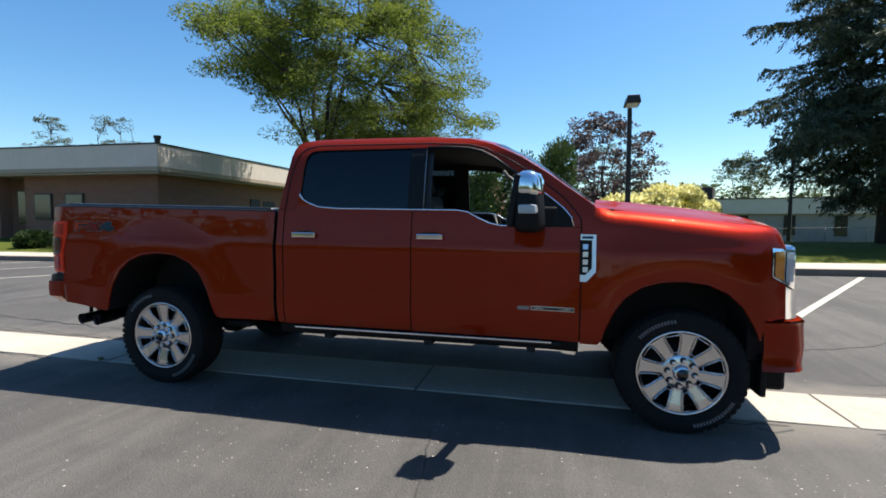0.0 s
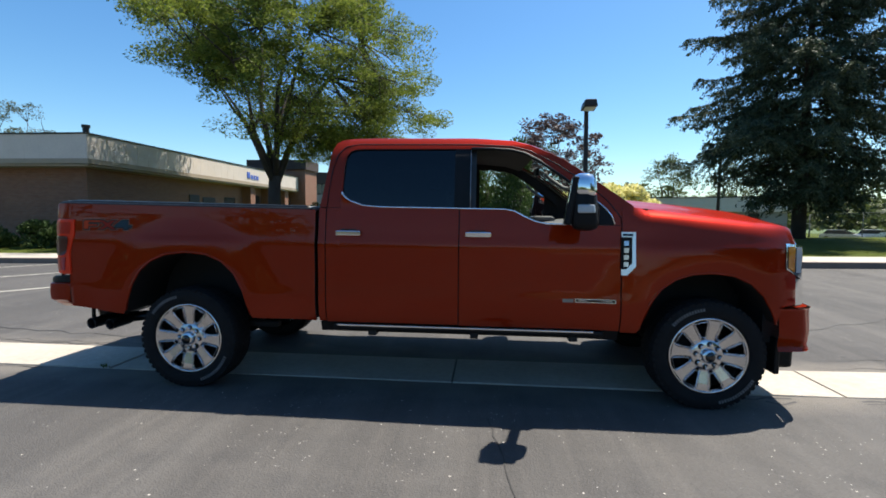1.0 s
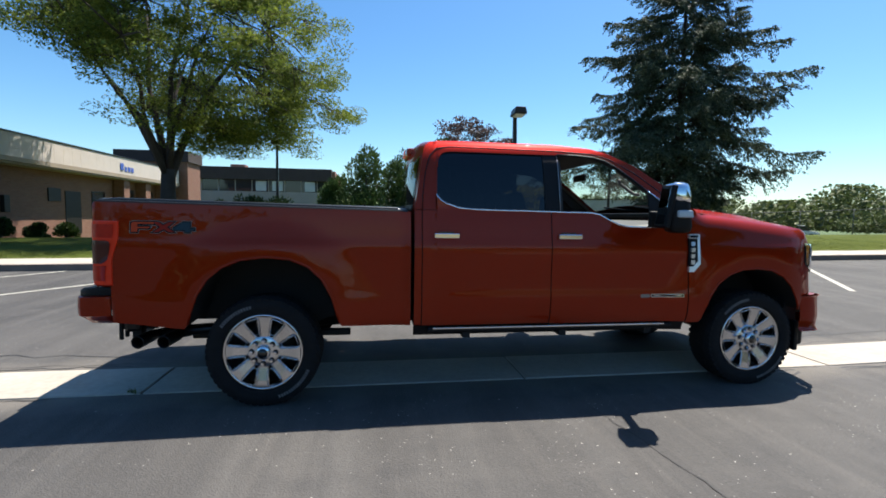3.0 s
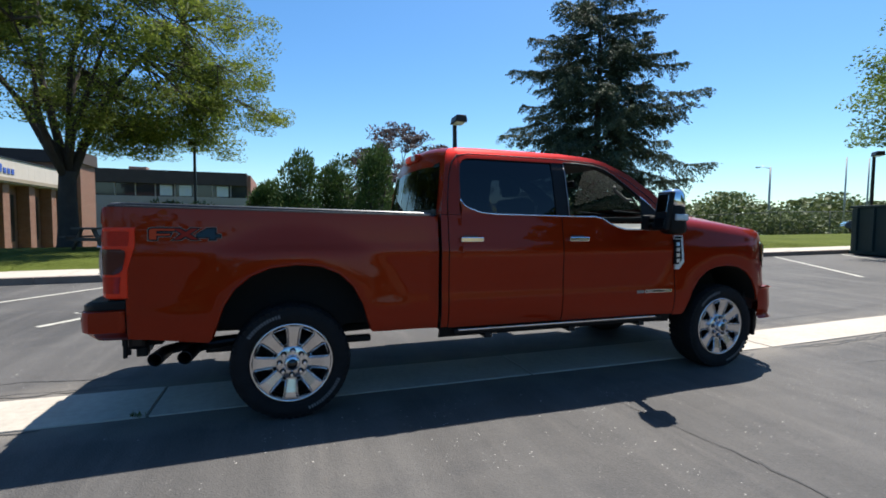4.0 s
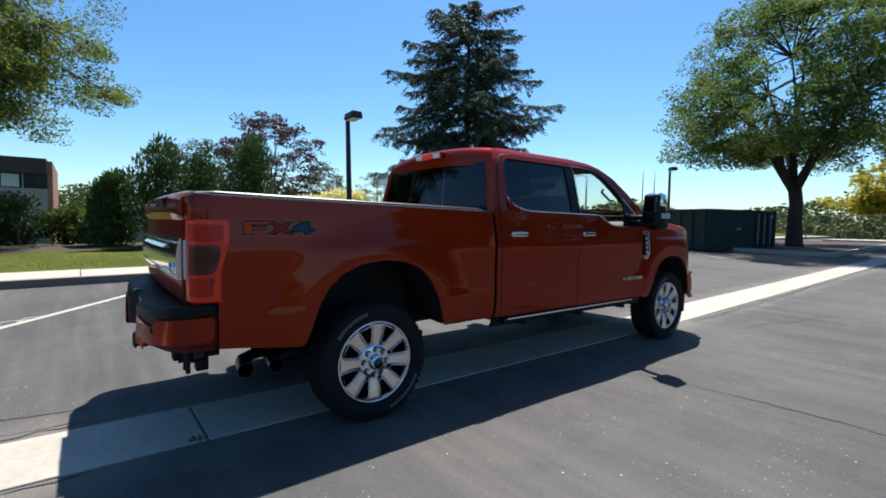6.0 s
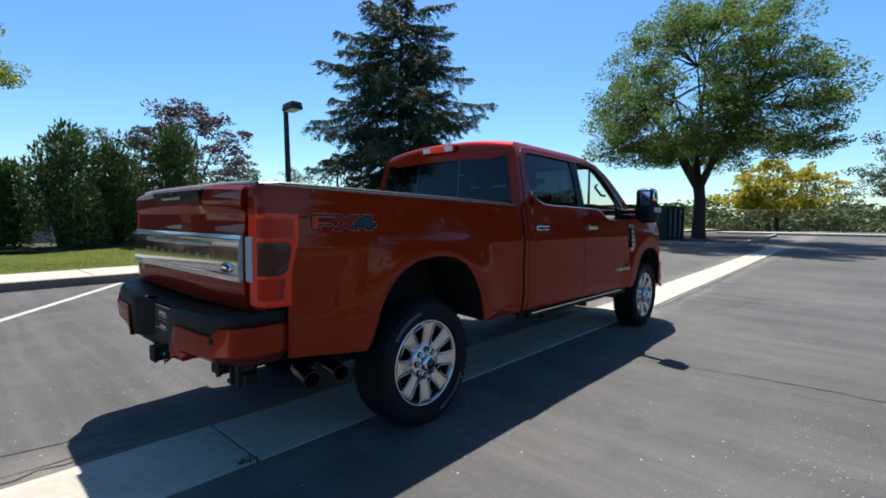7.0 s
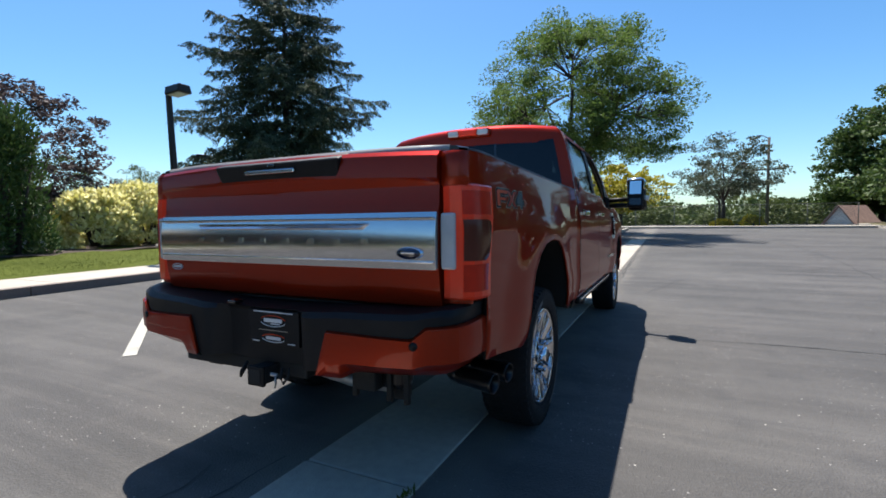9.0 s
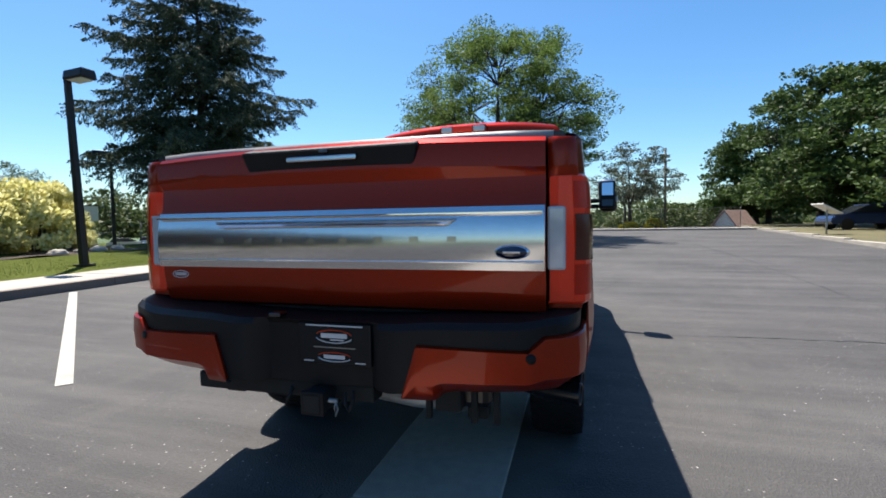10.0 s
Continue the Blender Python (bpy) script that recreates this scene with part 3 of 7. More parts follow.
def spruce(name, x, y, z, height, radius, label, seed, material=SPRUCE, whorls=25, low=0.155):
    """A spruce: whorls of boughs that sag and lift at the tip, each with hanging side twigs set round with needle sprays."""
    g = np.random.default_rng(seed)
    t = thing(name, label, "tree", pose(x, y, z))
    v, f = [], []
    tube(v, f, [(0, 0, -0.2), (0, 0, height * 0.3), (0.05, 0, height * 0.7), (0, 0, height)], [0.27, 0.2, 0.1, 0.012], 9)
    cs, ss, ds = [], [], []

    def brush(a, b, n, r, size):
        """Needle sprays round a twig from a to b."""
        a, b = np.array(a), np.array(b)
        d = (b - a) / (np.linalg.norm(b - a) + 1e-6)
        u = g.random(n)
        c = a + (b - a) * u[:, None] + g.normal(0, r, (n, 3)) * (1.0, 1.0, 0.55)
        cs.append(c)
        ss.append(g.uniform(0.6, 1.3, n) * size)
        ds.append(np.tile(d * 0.9 + np.array((0, 0, -0.12)), (n, 1)))

    for w in range(whorls):
        k = low + (0.985 - low) * (w / (whorls - 1)) ** 0.97
        full = radius * float(np.interp(k, [p[0] for p in SPRUCE_FORM], [p[1] for p in SPRUCE_FORM]))
        nb = 7 if k < 0.42 else int(round(9.5 - 4.5 * k))
        a0 = g.uniform(0, 6.28)
        for b in range(nb):
            a = a0 + 2 * math.pi * (b + g.uniform(-0.3, 0.3)) / nb
            ln = max(0.12, full * g.choice([0.5, 0.7, 0.88, 1.02]) * g.uniform(0.9, 1.08))
            h = height * k + g.normal(0, 0.22)
            d = Vector((math.cos(a), math.sin(a), 0))
            sag = 0.42 * (1 - k) ** 1.3 + 0.02
            rise = 0.55 * max(0.0, k - 0.55)
            root = Vector((0, 0, h))
            q1 = root + d * ln * 0.45 + Vector((0, 0, (rise - sag * 0.7) * ln * 0.45))
            q2 = root + d * ln * 0.8 + Vector((0, 0, (rise - sag) * ln * 0.8))
            tip = root + d * ln + Vector((0, 0, (rise - sag * 0.78) * ln + 0.04))
            bend = [root, q1, q2, tip]
            tube(v, f, bend, [0.022 + 0.02 * (1 - k), 0.02, 0.012, 0.005], 4)
            side = Vector((-d.y, d.x, 0))
            brush(q2, tip, int(34 + 14 * (1 - k)), 0.05, 0.14)
            brush(q1, q2, 34, 0.06, 0.14)
            m = max(3, int(ln / 0.17))
            for i in range(m):
                u = (i + g.uniform(0.1, 0.9)) / m * 0.88 + 0.12
                p = root.lerp(q1, u / 0.45) if u < 0.45 else (q1.lerp(q2, (u - 0.45) / 0.35) if u < 0.8 else q2.lerp(tip, (u - 0.8) / 0.2))
                for sg in (-1, 1):
                    if u < 0.3 and g.random() < 0.5:
                        continue
                    l2 = (0.34 * ln * (1.08 - u) + 0.26) * g.uniform(0.6, 1.2)
                    droop = g.uniform(0.2, 1.5) * (1.2 - 0.75 * k)
                    e = p + side * sg * l2 * 0.75 + d * l2 * 0.55 - Vector((0, 0, l2 * droop))
                    brush(p, e, int(17 + 36 * l2), 0.055, 0.135)
    brush((0, 0, height * 0.93), (0, 0, height * 1.01), 60, 0.06, 0.16)
    mesh_part("trunk", v, f, BARK, t, smooth=True)
    leaves_mesh("crown", np.concatenate(cs), np.concatenate(ss), material, t, aspect=0.36, seed=seed + 1, dirs=np.concatenate(ds))
    return t


def dense_shrub(name, x, y, z, rx, ry, h, n, leaf, material, label, seed, category="shrub", group="", point=0.6, lumps=9, aspect=0.5, lump=0.42):
    """A dense shrub: stems inside, and leaves in lumps of uneven outline."""
    g = np.random.default_rng(seed)
    t = thing(name, label, category, pose(x, y, z), group)
    v, f = [], []
    for k in range(7):
        a = g.uniform(0, 6.28)
        e = (math.cos(a) * rx * 0.55, math.sin(a) * ry * 0.55, h * g.uniform(0.55, 0.9))
        tube(v, f, [(e[0] * 0.1, e[1] * 0.1, -0.1), (e[0] * 0.5, e[1] * 0.5, e[2] * 0.5), e], [0.06, 0.04, 0.012], 5)
    tagged(mesh_part("stem", v, f, BARK, t, smooth=True), kind="stuff")
    cs, ss, ds = [], [], []
    for k in range(lumps):
        u = g.uniform(0.06, 0.93)
        prof = (1 - u ** 2.2) ** point
        a = g.uniform(0, 6.28)
        lr = lump * (1 + 0.45 * g.random())
        c0 = np.array((math.cos(a) * rx * prof * (1.04 - lump), math.sin(a) * ry * prof * (1.04 - lump), h * u))
        m = n // lumps
        q = g.normal(size=(m, 3))
        q /= np.linalg.norm(q, axis=1, keepdims=True)
        q *= (g.random(m) ** 0.22)[:, None]
        s = np.array((rx * lr, ry * lr, h * 0.45 * lr))
        cs.append(c0 + q * s)
        ss.append(g.uniform(0.6, 1.35, m) * leaf)
        dd = q.copy()
        dd[:, 2] += 0.7
        ds.append(dd)
    c = np.concatenate(cs)
    c[:, 2] = np.maximum(c[:, 2], 0.03)
    leaves_mesh("crown", c, np.concatenate(ss), material, t, aspect=aspect, seed=seed + 1, dirs=np.concatenate(ds))
    return t


tree("honey_locust_tree", -8.1, 18.9, lawn_z(-8, 18.9), 14.8, 7.2, 3.0, 0.33, 195, 1080, 0.135, LOCUST, "tall honey locust with airy yellow-green crown on the lawn", 11, low=0.14, clump=1.3, n_limb=8, lift=0.55, shift=0.8, back=1.6, aspect=0.42, sprays=9)
tree("island_tree", 25.4, 4.5, lot_z(25.4, 4.5) + 0.14, 12.1, 6.5, 2.9, 0.31, 150, 680, 0.155, LOCUST_B, "broad spreading green tree on the planted island", 23, low=0.16, clump=1.2, n_limb=8, aspect=0.45, sprays=8)
spruce("blue_spruce", 15.0, 16.6, lawn_z(15, 16.6), 12.6, 5.5, "tall dark blue-green spruce with drooping boughs", 31)
for k, (x, y, h, r) in enumerate(((0.5, 15.6, 3.35, 1.0), (2.05, 16.2, 3.3, 0.95), (3.5, 15.3, 3.6, 0.9), (-0.75, 16.6, 2.5, 0.7))):
    dense_shrub("arborvitae", x, y, lawn_z(x, y), r, r, h, 9000, 0.15, CEDAR, "dense dark green arborvitae tree in a row", 50 + k, "conifer", "row of arborvitae", 0.55, 34, 0.35)
tree("purple_plum_tree", 5.6, 19.4, lawn_z(5.6, 19.4), 5.9, 2.9, 1.3, 0.13, 110, 130, 0.14, PURPLE, "small purple-leaved plum tree with thin bare twigs", 61, low=0.05, clump=0.62, sprays=4)
for k, (x, y, rx, h) in enumerate(((6.1, 16.4, 1.35, 1.9), (7.9, 16.7, 1.6, 2.25), (9.2, 17.2, 0.9, 1.6))):
    dense_shrub("golden_shrub", x, y, lawn_z(x, y), rx, rx * 0.85, h, 7500, 0.15, GOLD, "rounded shrub of pale golden-yellow leaves", 70 + k, "shrub", "golden shrubs", 0.5, 75, 0.7, 0.2)
for k, (x, y, rx, h) in enumerate(((-5.6, 18.0, 0.75, 1.5), (-4.5, 18.2, 0.95, 1.75), (-3.2, 18.8, 1.1, 1.6), (-1.9, 19.2, 1.0, 1.35), (-13.6, 11.9, 0.8, 0.9), (-12.2, 12.1, 0.7, 1.1), (-15.3, 11.8, 0.7, 0.8), (-17.4, 11.7, 0.8, 0.7), (-0.9, 18.4, 0.9, 1.25), (-15.2, 19.5, 0.55, 0.8), (-15.1, 21.6, 0.5, 0.7), (-15.2, 24.0, 0.55, 0.75))):
    dense_shrub("shrub", x, y, lawn_z(x, y), rx, rx * 0.8, h, 3600, 0.13, SHRUB_PALE if k in (3, 8) else SHRUB, ("light yellow-green" if k in (3, 8) else "dark green") + " leafy shrub in the planting bed", 80 + k, "shrub", "shrubs in the bed", 0.5, 20, 0.5)
for k, (x, y) in enumerate(((43.0, -6.8), (43.4, -4.6))):
    dense_shrub("fence_shrub", x, y, 0.5, 1.3, 0.9, 1.0 - 0.25 * k, 2200, 0.16, YELLOW, "low yellow-green shrub along the chain-link fence", 95 + k, "shrub", "shrubs at the fence", 0.5, 24, 0.6, 0.3)
bed = sheet("planting_bed", steps(-5.6, 10.4, 1), steps(14.2, 20, 0.8), lambda x, y: lawn_z(x, y) + 0.03 + 0.05 * math.sin(x * 1.7) * math.sin(y * 2.1), MULCH, "dark mulched bed under the shrubs", "bed")
for k, (x, y) in enumerate(((37, -21.5), (42, -19), (27, -21), (54, -19.5), (24, -27), (56, -19), (20.5, -23))):
    tree("maple_tree", x, y, lot_z(x, -5), 11.5 + 1.6 * math.sin(k * 2.3), 5.6, 1.7, 0.3, 80, 260, 0.36, DARKLEAF, "dense dark green maple tree beside the lot", 100 + k, low=0.0, clump=1.6, group="maples beside the lot")
tree("golden_tree", 52, 4.2, 0.6, 6.7, 4.3, 1.6, 0.2, 60, 150, 0.36, YELLOW, "small spreading tree with golden-yellow crown", 131, low=0.12, clump=1.25)
tree("bare_pine_tree", 46, -5.0, 0.5, 8.3, 4.4, 2.6, 0.17, 60, 170, 0.20, PINE, "open ragged pine with visible limbs", 141, low=0.1, clump=0.95)
tree("bare_pine_tree", 56, -5.5, 0.5, 8.0, 3.6, 3.0, 0.16, 40, 120, 0.20, PINE, "open ragged pine with visible limbs", 143, low=0.1, clump=1.0)
for k, (x, y, h) in enumerate(((27, 62, 9), (33, 58, 8.2), (9, 60, 10.5))):
    tree("far_tree", x, y, lawn_z(x, y), h + 0.8 - lawn_z(x, y), h * 0.42, 2.0, 0.22, 44, 190, 0.22, WOODS, "green tree standing behind the buildings", 150 + k, low=0.05, clump=1.2)

for k, (x, y, h) in enumerate(((-56.4, 51.5, 15.5), (-63.5, 47.5, 15.0))):
    tree("far_tree", x, y, lawn_z(x, y), h - lawn_z(x, y), 4.2, 4.0, 0.25, 40, 110, 0.22, PINE, "thin-crowned tree standing behind the office", 160 + k, low=0.2, clump=1.0)

# Distant woods all round
g = np.random.default_rng(9)
cs, ss = [], []
for k in range(520):
    a = g.uniform(0, 2 * math.pi)
    if 1.55 < a < 2.6:
        r = g.uniform(105, 150)
    else:
        r = g.uniform(78, 135) if math.sin(a) > -0.35 or math.cos(a) > -0.1 else g.uniform(34, 60)
    h = g.uniform(2.6, 5.6) * g.choice([1.0, 1.0, 1.0, 1.6]) * (0.28 if math.cos(a) < -0.6 and math.sin(a) > -0.35 else 1.0)
    c = np.array((r * math.cos(a), r * math.sin(a), 0))
    m = 760 if math.sin(a) > -0.65 and math.cos(a) > -0.78 else 300
    o = g.normal(0, 1, (m, 3)) * (2.8, 2.8, 0)
    o[:, 2] = h * g.random(m)
    o[:, :2] *= (1.15 - 0.75 * (o[:, 2:] / h) ** 2)
    cs.append(c + o)
    ss.append(g.uniform(0.4, 0.85, m))
tagged(leaves_mesh("distant_woods", np.concatenate(cs), np.concatenate(ss), WOODS, None, "band of distant green woods on the horizon", 0.7, seed=10, up_bias=0.5), "", "woods", "", "stuff")


# Undergrowth behind the fence at the end of the lot
g = np.random.default_rng(19)
m = 34000
y = g.uniform(-24, 46, m)
hh = 2.0 + 0.9 * np.sin(y * 0.37) + 0.6 * np.sin(y * 1.1 + 1)
c = np.stack([g.uniform(57, 66, m), y, 0.2 + hh * g.random(m) ** 0.9], 1)
tagged(leaves_mesh("undergrowth", c, g.uniform(0.22, 0.5, m), WOODS, None, "tangled olive-green undergrowth behind the fence", 0.65, seed=20, up_bias=0.6), "", "undergrowth", "", "stuff")


# ---- buildings ----
def office():
    """Low building with a deep panelled fascia over brick walls."""
    x, y = -15.05, 15.6
    b = thing("office_building", "low brick office building with deep beige panelled fascia", "building", pose(x, y, 0))
    W, D, Z0, ZS, ZR = 30.0, 23.0, -1.2, 3.5, 4.86
    part("wall", box_bm(-W + 0.9, -0.9, 3.0, D, Z0, ZS), BRICK, b, "brown brick wall")
    part("wall", box_bm(-9.5, -0.9, 0.9, 3.0, Z0, ZS), BRICK, b, "brown brick wall")
    part("roof", box_bm(-W + 0.05, -0.05, 0.05, D - 0.05, ZR - 0.5, ZR - 0.02), ROOFDARK, b, "dark flat roof")
    part("soffit", box_bm(-W + 0.05, -0.05, 0.05, D - 0.05, ZS - 0.02, ZS + 0.06), SOFFIT, b, "tan soffit")
    part("fascia_beam", box_bm(-W - 0.04, 0.04, -0.04, D + 0.04, ZS + 0.08, ZS + 0.3), SOFFIT, b)
    part("coping", box_bm(-W - 0.06, 0.06, -0.06, D + 0.06, ZR, ZR + 0.07, 0.01), DARKMETAL, b, "dark metal coping")
    n = 31
    for i in range(n):
        y0 = D * i / n
        part("panel", box_bm(-0.05, 0.02, y0 + 0.002, y0 + D / n - 0.002, ZS + 0.3, ZR, 0.003), FASCIA, b)
    n = 40
    for i in range(n):
        x0 = -W + W * i / n
        part("panel", box_bm(x0 + 0.002, x0 + W / n - 0.002, -0.02, 0.05, ZS + 0.3, ZR, 0.003), FASCIA, b)
    for i, xx in enumerate((-11.0, -13.2, -17.5, -20.2)):
        part("pillar", box_bm(xx - 0.3, xx + 0.3, 0.5, 1.1, Z0, ZS), BRICK, b)
    for k in range(3):
        part("pillar", box_bm(-0.85, -0.2, 14.6 + k * 3.0, 15.3 + k * 3.0, Z0, ZS - 0.03), BRICK, b)
        # Flat dark sheets on the wall stand in for the shade inside the entries
        part("shaded_entry_sheet", box_bm(-0.93, -0.87, 15.6 + k * 3.0, 17.3 + k * 3.0, 0.0, 2.9), DARKMETAL, b)
    for xx in (-12.1, -15.2, -18.8, -8.2, -6.1):
        w = part("window", box_bm(xx - 0.75, xx + 0.75, 2.9, 3.06, 0.9, 2.9) if xx < -9.5 else box_bm(xx - 0.6, xx + 0.6, 0.84, 0.96, 1.2, 2.6), DARKMETAL, b)
        part("pane", box_bm(xx - 0.68, xx + 0.68, 2.86, 2.92, 0.97, 2.83) if xx < -9.5 else box_bm(xx - 0.53, xx + 0.53, 0.82, 0.86, 1.27, 2.53), DARKGLASS, w)
    d = part("door", box_bm(-0.94, -0.86, 9.7, 11.1, 0.1, 2.5, 0.01), DARKMETAL, b, "dark metal door")
    part("window", box_bm(-0.95, -0.85, 12.2, 13.6, 1.2, 2.6, 0.01), DARKGLASS, b, "dark window")
    part("louvre", box_bm(-0.96, -0.84, 8.3, 9.3, 1.9, 2.6, 0.01), DARKMETAL, b, "grey louvred vent")
    part("meter_box", box_bm(-0.92, -0.72, 5.1, 5.45, 1.3, 2.1, 0.02), DARKMETAL, b, "dark meter box")
    part("roof_vent", lathe_turn(0.13, 0.5, -0.55, 0.6, ZR), DARKMETAL, b, "dark roof vent pipe")
    part("roof_unit", box_bm(-5.2, -3.6, 10.6, 12.0, ZR, ZR + 0.55, 0.03), GREYBOX, b, "grey rooftop unit")
    s = part("sign", box_bm(0.022, 0.06, 13.7, 14.1, ZS + 0.55, ZS + 1.0, 0.01), BLUE, b, "blue sign shapes without lettering")
    for k in range(3):
        part("sign_bar", box_bm(0.022, 0.05, 14.25 + k * 0.42, 14.55 + k * 0.42, ZS + 0.5, ZS + 0.82, 0.01), BLUE, b)
    part("end_wall", box_bm(-4.6, 0.6, D + 0.3, D + 3.2, Z0, 5.6), BRICK, b, "brick end block")
    part("end_roof", box_bm(-5.0, 0.75, D + 0.1, D + 3.4, 5.6, 6.5, 0.02), ROOFDARK, b, "dark roof band of the end block")


def lathe_turn(r, h, x, y, z):
    bm = lathe_bm([(0.001, h), (r * 1.3, h), (r * 1.3, h * 0.75), (r, h * 0.72), (r, 0)], 14)
    bm.transform(Matrix.Translation((x, y, z)) @ Matrix.Rotation(radians(90), 4, "X"))
    bmesh.ops.recalc_face_normals(bm, faces=bm.faces[:])
    return bm


office()


def annex():
    b = thing("annex_building", "two-tone building with dark roof band and window strip", "building", pose(-3.9, 54.9, 0))
    W = 30.0
    part("wall", box_bm(-W, 0, 0, 14, -3.0, 4.0), PALEWALL, b, "pale block wall")
    part("side_wall", box_bm(0.01, 0.4, 0.05, 14, -3.0, 6.6), BRICK_R, b, "red brick end wall")
    part("roof_band", box_bm(-W, 0, -0.35, 14, 5.35, 6.8, 0.02), ROOFDARK, b, "dark brown roof band")
    part("window_band", box_bm(-W, 0, 0.1, 13.9, 4.0, 5.35), DARKGLASS, b, "dark window strip")
    for i in range(16):
        xx = -W + 0.15 + i * W / 16
        part("mullion", box_bm(xx - 0.05, xx + 0.05, -0.02, 0.12, 4.0, 5.35), PALEWALL, b)
    for i in (1, 3, 4):
        xx = -i * W / 16
        part("pane", box_bm(xx - 1.5 + 0.2, xx - 0.1, 0.02, 0.09, 4.1, 5.25), BLIND, b, "pane with pale blind")
    part("roof_unit", box_bm(-13, -11.2, 5, 6.5, 6.8, 7.6, 0.03), BRICK_R, b, "brick chimney stub")


annex()


def hall():
    b = thing("long_hall", "long low pale building with small windows and grey roof band", "building", pose(32.6, 46.5, 0.0, 0, 0, 156))
    W = 34.0
    part("wall", box_bm(0, W, -12, 0, -2.5, 2.1), PALEWALL, b, "pale panel wall")
    part("roof_band", box_bm(-0.3, W + 0.4, -12, 0.35, 2.1, 3.6, 0.03), FASCIA, b, "grey-brown roof band")
    part("coping", box_bm(-0.35, W + 0.45, -12.05, 0.4, 3.6, 3.7, 0.01), DARKMETAL, b)
    for i in range(8):
        xx = 2.4 + i * 3.9
        w = part("window", box_bm(xx, xx + 0.95, -0.05, 0.05, 0.0, 1.95), DARKMETAL, b)
        part("pane", box_bm(xx + 0.08, xx + 0.87, 0.045, 0.07, 0.08, 1.87), DARKGLASS, w)
        part("joint", box_bm(xx + 2.3, xx + 2.36, -0.02, 0.02, -0.3, 2.1), GREYBOX, b)
    part("roof_unit", box_bm(14.0, 16.4, -6, -4, 3.7, 5.2, 0.03), ROOFDARK, b, "dark rooftop unit")


hall()


def cottage():
    b = thing("gabled_shed", "small white house end with brown shingled gable roof", "building", pose(46.0, -13.2, 0.35, 0, 0, -50))
    W, E, R, D = 1.2, 0.35, 1.85, 2.6
    v = [(0, -W, -0.6), (0, W, -0.6), (0, W, E), (0, 0, R), (0, -W, E)]
    bm = bmesh.new()
    a = [bm.verts.new(p) for p in v]
    c = [bm.verts.new((p[0] + D, p[1], p[2])) for p in v]
    bm.faces.new(a)
    bm.faces.new(c[::-1])
    for i in range(5):
        bm.faces.new((a[i], c[i], c[(i + 1) % 5], a[(i + 1) % 5]))
    bmesh.ops.recalc_face_normals(bm, faces=bm.faces[:])
    part("wall", bm, SIDING, b, "white siding")
    slope = math.degrees(math.atan2(R - E, W))
    for s in (1, -1):
        bm = box_bm(-0.2, D + 0.2, 0, 1.95, 0.0, 0.1)
        bm.transform(Matrix.Translation((0, 0, R + 0.02)) @ Matrix.Rotation(radians(-s * slope), 4, "X") @ Matrix.Diagonal((1, s, 1, 1)))
        bmesh.ops.recalc_face_normals(bm, faces=bm.faces[:])
        part("roof", bm, SHINGLE, b, "brown shingle roof slope")


cottage()

t = thing("tilted_board", "pale board tilted on a thin post under the maples", "board", pose(24.9, -12.0, lot_z(25, -5) + 0.1))
tube_part("post", [(0, 0, -0.2), (0, 0, 1.25)], 0.04, GALV, t, 8)
bm = box_bm(-0.35, 0.35, -0.6, 0.6, -0.03, 0.03, 0.01)
bm.transform(pose(0, 0, 1.3, 24, 0, 20))
part("panel", bm, SIDING, t)


# ---- street furniture ----
def lamp_post(x, y, z, h, face, lean=0.0, label="dark bronze parking lot lamp post with box head"):
    t = thing("street_lamp", label, "lamp post", pose(x, y, z, lean, 0, 0) @ pose(0, 0, 0, 0, 0, face), "parking lot lamps")
    part("base_plate", box_bm(-0.16, 0.16, -0.16, 0.16, -0.2, 0.06, 0.01), DARKMETAL, t)
    bm = box_bm(-0.075, 0.075, -0.075, 0.075, 0.0, h, 0.012)
    for vtx in bm.verts:
        k = 1 - 0.25 * vtx.co.z / h
        vtx.co.x *= k
        vtx.co.y *= k
    part("pole", bm, DARKMETAL, t)
    part("arm", box_bm(-0.035, 0.035, -0.3, 0.05, h - 0.16, h - 0.08, 0.008), DARKMETAL, t)
    bm = box_bm(-0.2, 0.2, -0.68, -0.1, h - 0.2, h + 0.02, 0.03)
    for vtx in bm.verts:
        if vtx.co.z > h - 0.05:
            vtx.co.x *= 0.82
    part("lamp_head", bm, DARKMETAL, t)
    part("lens", box_bm(-0.15, 0.15, -0.62, -0.18, h - 0.212, h - 0.199), BLIND, t, "pale lens")


lamp_post(5.43, 11.2, lawn_z(5.43, 11.2), 4.5, 0, -3.0)
lamp_post(-4.2, 22.9, lawn_z(-4.2, 22.9), 5.15, 0)
lamp_post(13.7, 20.5, lawn_z(13.7, 20.5), 4.3, -125)
lamp_post(29.0, 12.4, 0.6, 4.6, -40)


def pole(x, y, h, r, label, arm=True, cross=False):
    t = thing("utility_pole", label, "pole", pose(x, y, 0))
    tube_part("shaft", [(0, 0, -0.5), (0, 0, h)], [r * 1.3, r * 0.8], POLEWOOD if cross else GALV, t, 8)
    if arm:
        tube_part("arm", [(0, 0, h - 0.2), (-0.5, 0.6, h + 0.1), (-0.9, 1.0, h + 0.05)], 0.05, GALV, t, 6)
        part("lamp_head", box_bm(-1.25, -0.8, 0.85, 1.2, h - 0.06, h + 0.1, 0.02), GALV, t)
    if cross:
        part("crossarm", box_bm(-0.06, 0.06, -1.4, 1.4, h - 3.4, h - 3.25), POLEWOOD, t)


